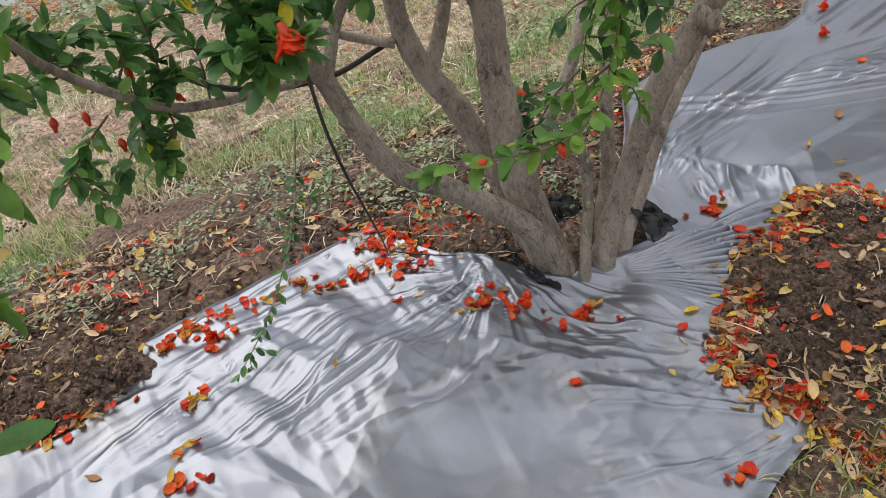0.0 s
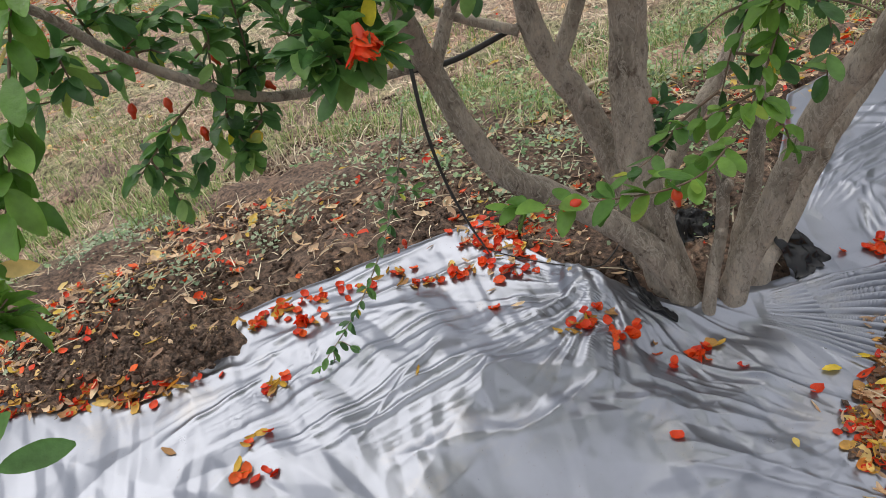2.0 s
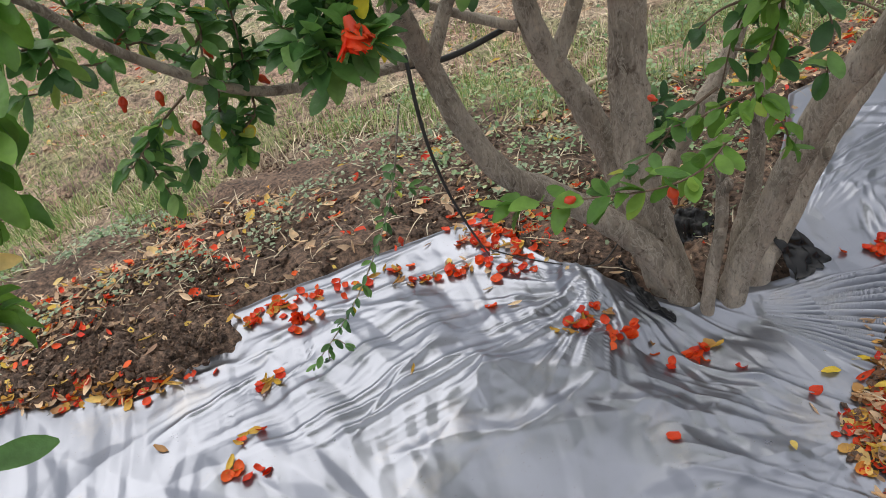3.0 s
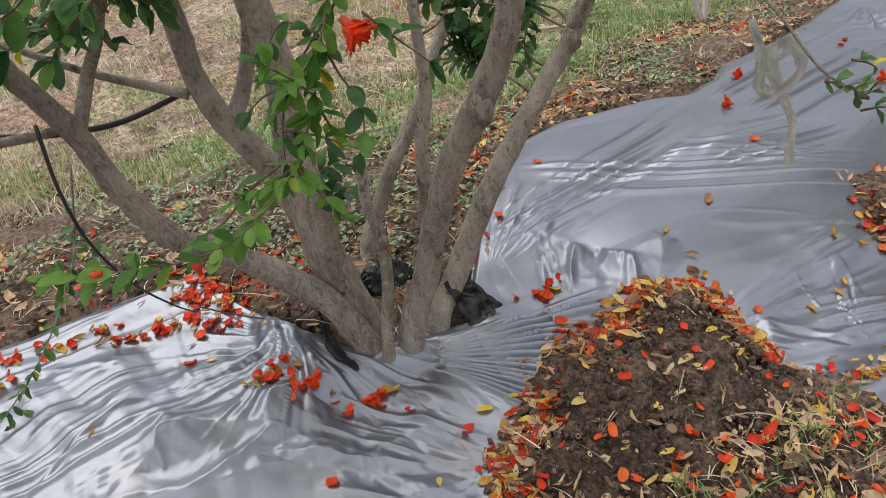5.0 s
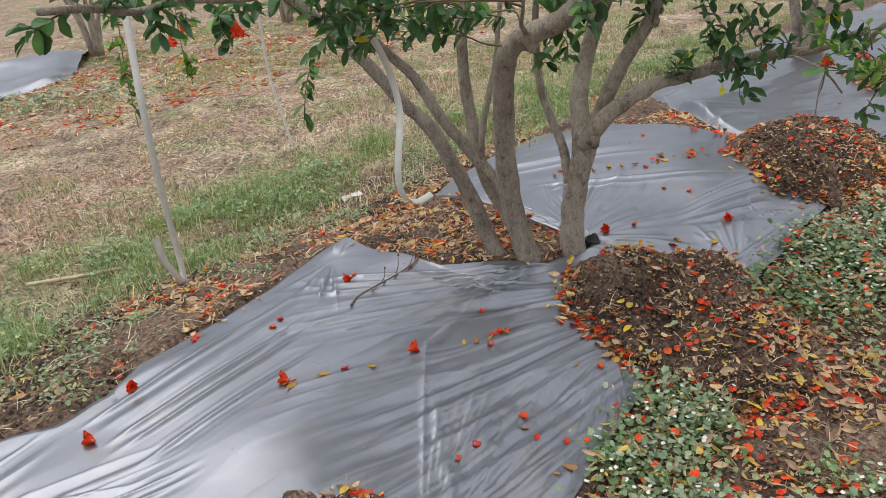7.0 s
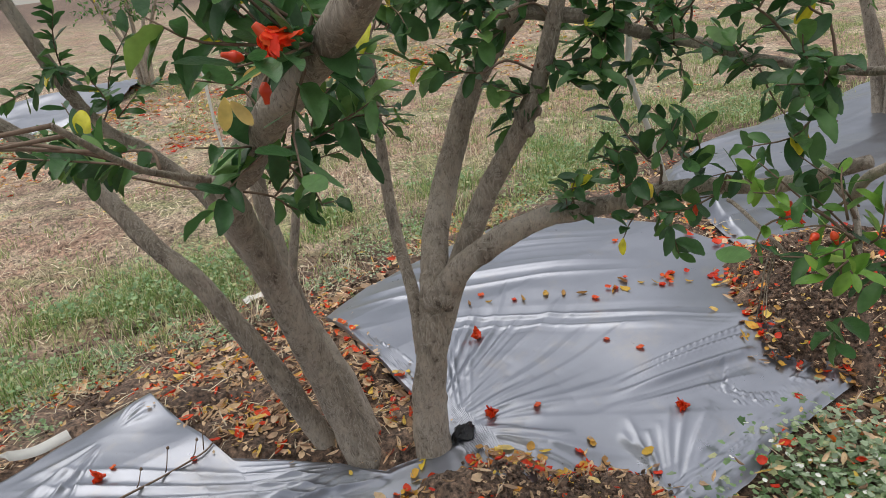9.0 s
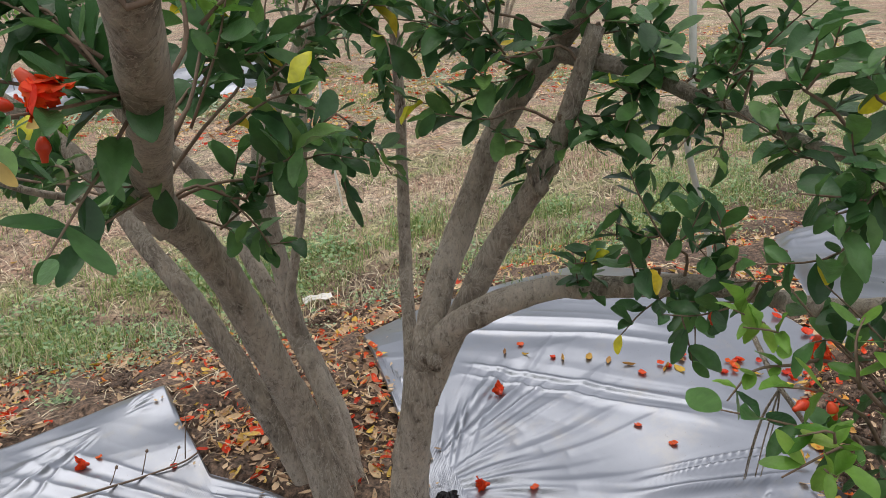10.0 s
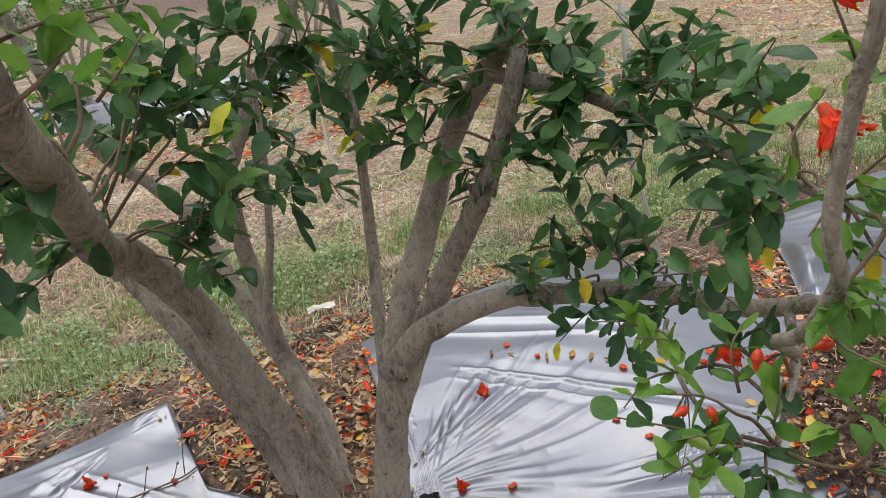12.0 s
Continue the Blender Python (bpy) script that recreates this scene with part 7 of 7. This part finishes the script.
weeds("weeds", wd[~near_weeds], 42, 0.018, GREY_WEED, "pale grey-green weeds in front of the bed", 0.05, 0.07)
top = wd[rng.random(len(wd)) < 0.9]
top = np.repeat(top, 3, 0) + rng.normal(0, 0.05, (len(top) * 3, 2))
lay("leaf_litter", DRY_SHAPES, top, 0.03, LITTER_DRY, "dry leaves fallen on the weeds", "leaf litter", 0.6, 0.05, 0.5)
lay("petal_litter", PETAL_T, top[::7] + 0.02, 0.022, PETAL_STUFF, "petals fallen on the weeds", "petal litter", 0.5, 0.05, 0.3)
mid = np.column_stack([rng.normal(3.35, 0.35, 420), rng.normal(0.55, 0.16, 420)])
mid = off_film(mid)
lay("leaf_litter", DRY_SHAPES, mid[: len(mid) * 2 // 3], 0.032, LITTER_DRY, "drift of dry leaves between the heaps", "leaf litter", 0.6, 0.012, 0.5)
lay("petal_litter", PETAL_T, mid[len(mid) * 2 // 3 :], 0.022, PETAL_STUFF, "drift of petals between the heaps", "petal litter", 0.5, 0.012, 0.3)
fw = wd[rng.random(len(wd)) < 0.32]
fw = np.repeat(fw, 4, 0) + rng.normal(0, 0.04, (len(fw) * 4, 2))
many("weed_flowers", PETAL_T, np.column_stack([fw, surface(fw[:, 0], fw[:, 1]) + 0.055]), random_turns(len(fw), 0.4), np.full(len(fw), 0.012), WHITE_FLOWER, None, "tiny white flowers among the weeds", "flowers")
wb = off_film(box(1500, -1.3, 6.0, 1.4, 3.3))
wb = wb[wb[:, 1] < soil_edge(wb[:, 0]) + 0.15]
wb = wb[(vnoise(wb[:, 0] * 2.1, wb[:, 1] * 2.1, 119) > -0.05) & ((wb[:, 0] < 3.2) | (wb[:, 1] > 2.5))]
weeds("weeds", wb[::2], 22, 0.013, WEED, "small green weeds among litter behind the film", 0.04, 0.035)
weeds("weeds", wb[1::2], 24, 0.012, GREY_WEED, "small grey-green weeds among litter behind the film", 0.04, 0.03)
wg = off_film(np.column_stack([rng.uniform(-0.9, 1.3, 230), rng.uniform(1.7, 2.45, 230)]))
wg = wg[vnoise(wg[:, 0] * 3, wg[:, 1] * 3, 161) > 0.12]
far_weeds = box(500, -4.0, 9.0, 6.8, 9.0)
far_weeds = far_weeds[vnoise(far_weeds[:, 0], far_weeds[:, 1], 163) > 0]
weeds("weeds", far_weeds, 14, 0.045, GREY_WEED, "grey-green weeds before the next row", 0.1, 0.06)
weeds("weeds", wg, 24, 0.012, GREY_WEED, "grey-green weeds on the soil behind the film", 0.035, 0.035)
wf = off_film(box(70, 1.0, 2.9, -0.3, 0.6))
weeds("weeds", wf, 10, 0.026, GREY_WEED, "scattered grey-green weeds on littered soil", 0.03, 0.03)

# the next row, far behind
for x0, x1 in ((-3.0, 4.55),):
    U, Y = np.meshgrid(np.linspace(0, 1, 180), np.linspace(9.0, 12.0, 80), indexing="ij")
    X = x0 + (x1 + 0.46 * (Y - 9.0) + 0.08 * vnoise(Y * 3, 0.0, 124) - x0) * U
    Y = Y + (0.12 * vnoise(X * 1.6, 0.0, 123)) * (1 - (Y - 9.0) / 3)
    hem = step(0.0, 0.25, np.minimum(np.minimum(Y - 9.0, 12.0 - Y), (1 - U) * 7))
    Zr = bed(X, Y) - 0.03 + 0.06 * hem + 0.16 * np.exp(-(((Y - 10.4) / 0.7) ** 2)) + 0.02 * ridges(X, Y, 0.4, 1.2, 0.25, 121) + 0.03 * fbm(X, Y * 1.5, 122, 3)
    far_film = new("mulch_film", mesh_from("mulch_film", np.stack([X, Y, Zr], -1).reshape(-1, 3), grid_faces(180, 80), FILM))
    tagged(far_film, "silver plastic mulch film on the next tree row", "plastic film", "mulch film sheets")
for k, x in enumerate((-0.5, 2.4, 5.4, 8.4)):
    at = (x, 10.5, 0.0)
    ft = thing("pomegranate_tree", at, "pomegranate tree in the next row with bushy crown", "tree", "pomegranate back row")
    ls = []
    for j in range(5):
        a = j * 1.26 + k
        pts = [(x + 0.05 * math.cos(a), 10.5 + 0.05 * math.sin(a), -0.05), (x + 0.15 * math.cos(a), 10.5 + 0.15 * math.sin(a), 0.5), (x + 0.4 * math.cos(a), 10.5 + 0.4 * math.sin(a), 1.1), (x + 0.6 * math.cos(a), 10.5 + 0.6 * math.sin(a), 1.7)]
        ls.append(pts)
        limb("stem", pts, 0.035, 0.012, ft, 200 + 7 * k + j, 0.1, 0.3, 8, 4)
    foliage(ft, ls, crown_sprays(x, 10.5, 90, 130 + k, 0.7, 2.1, 1.0), 0.2, 24, 0.06)
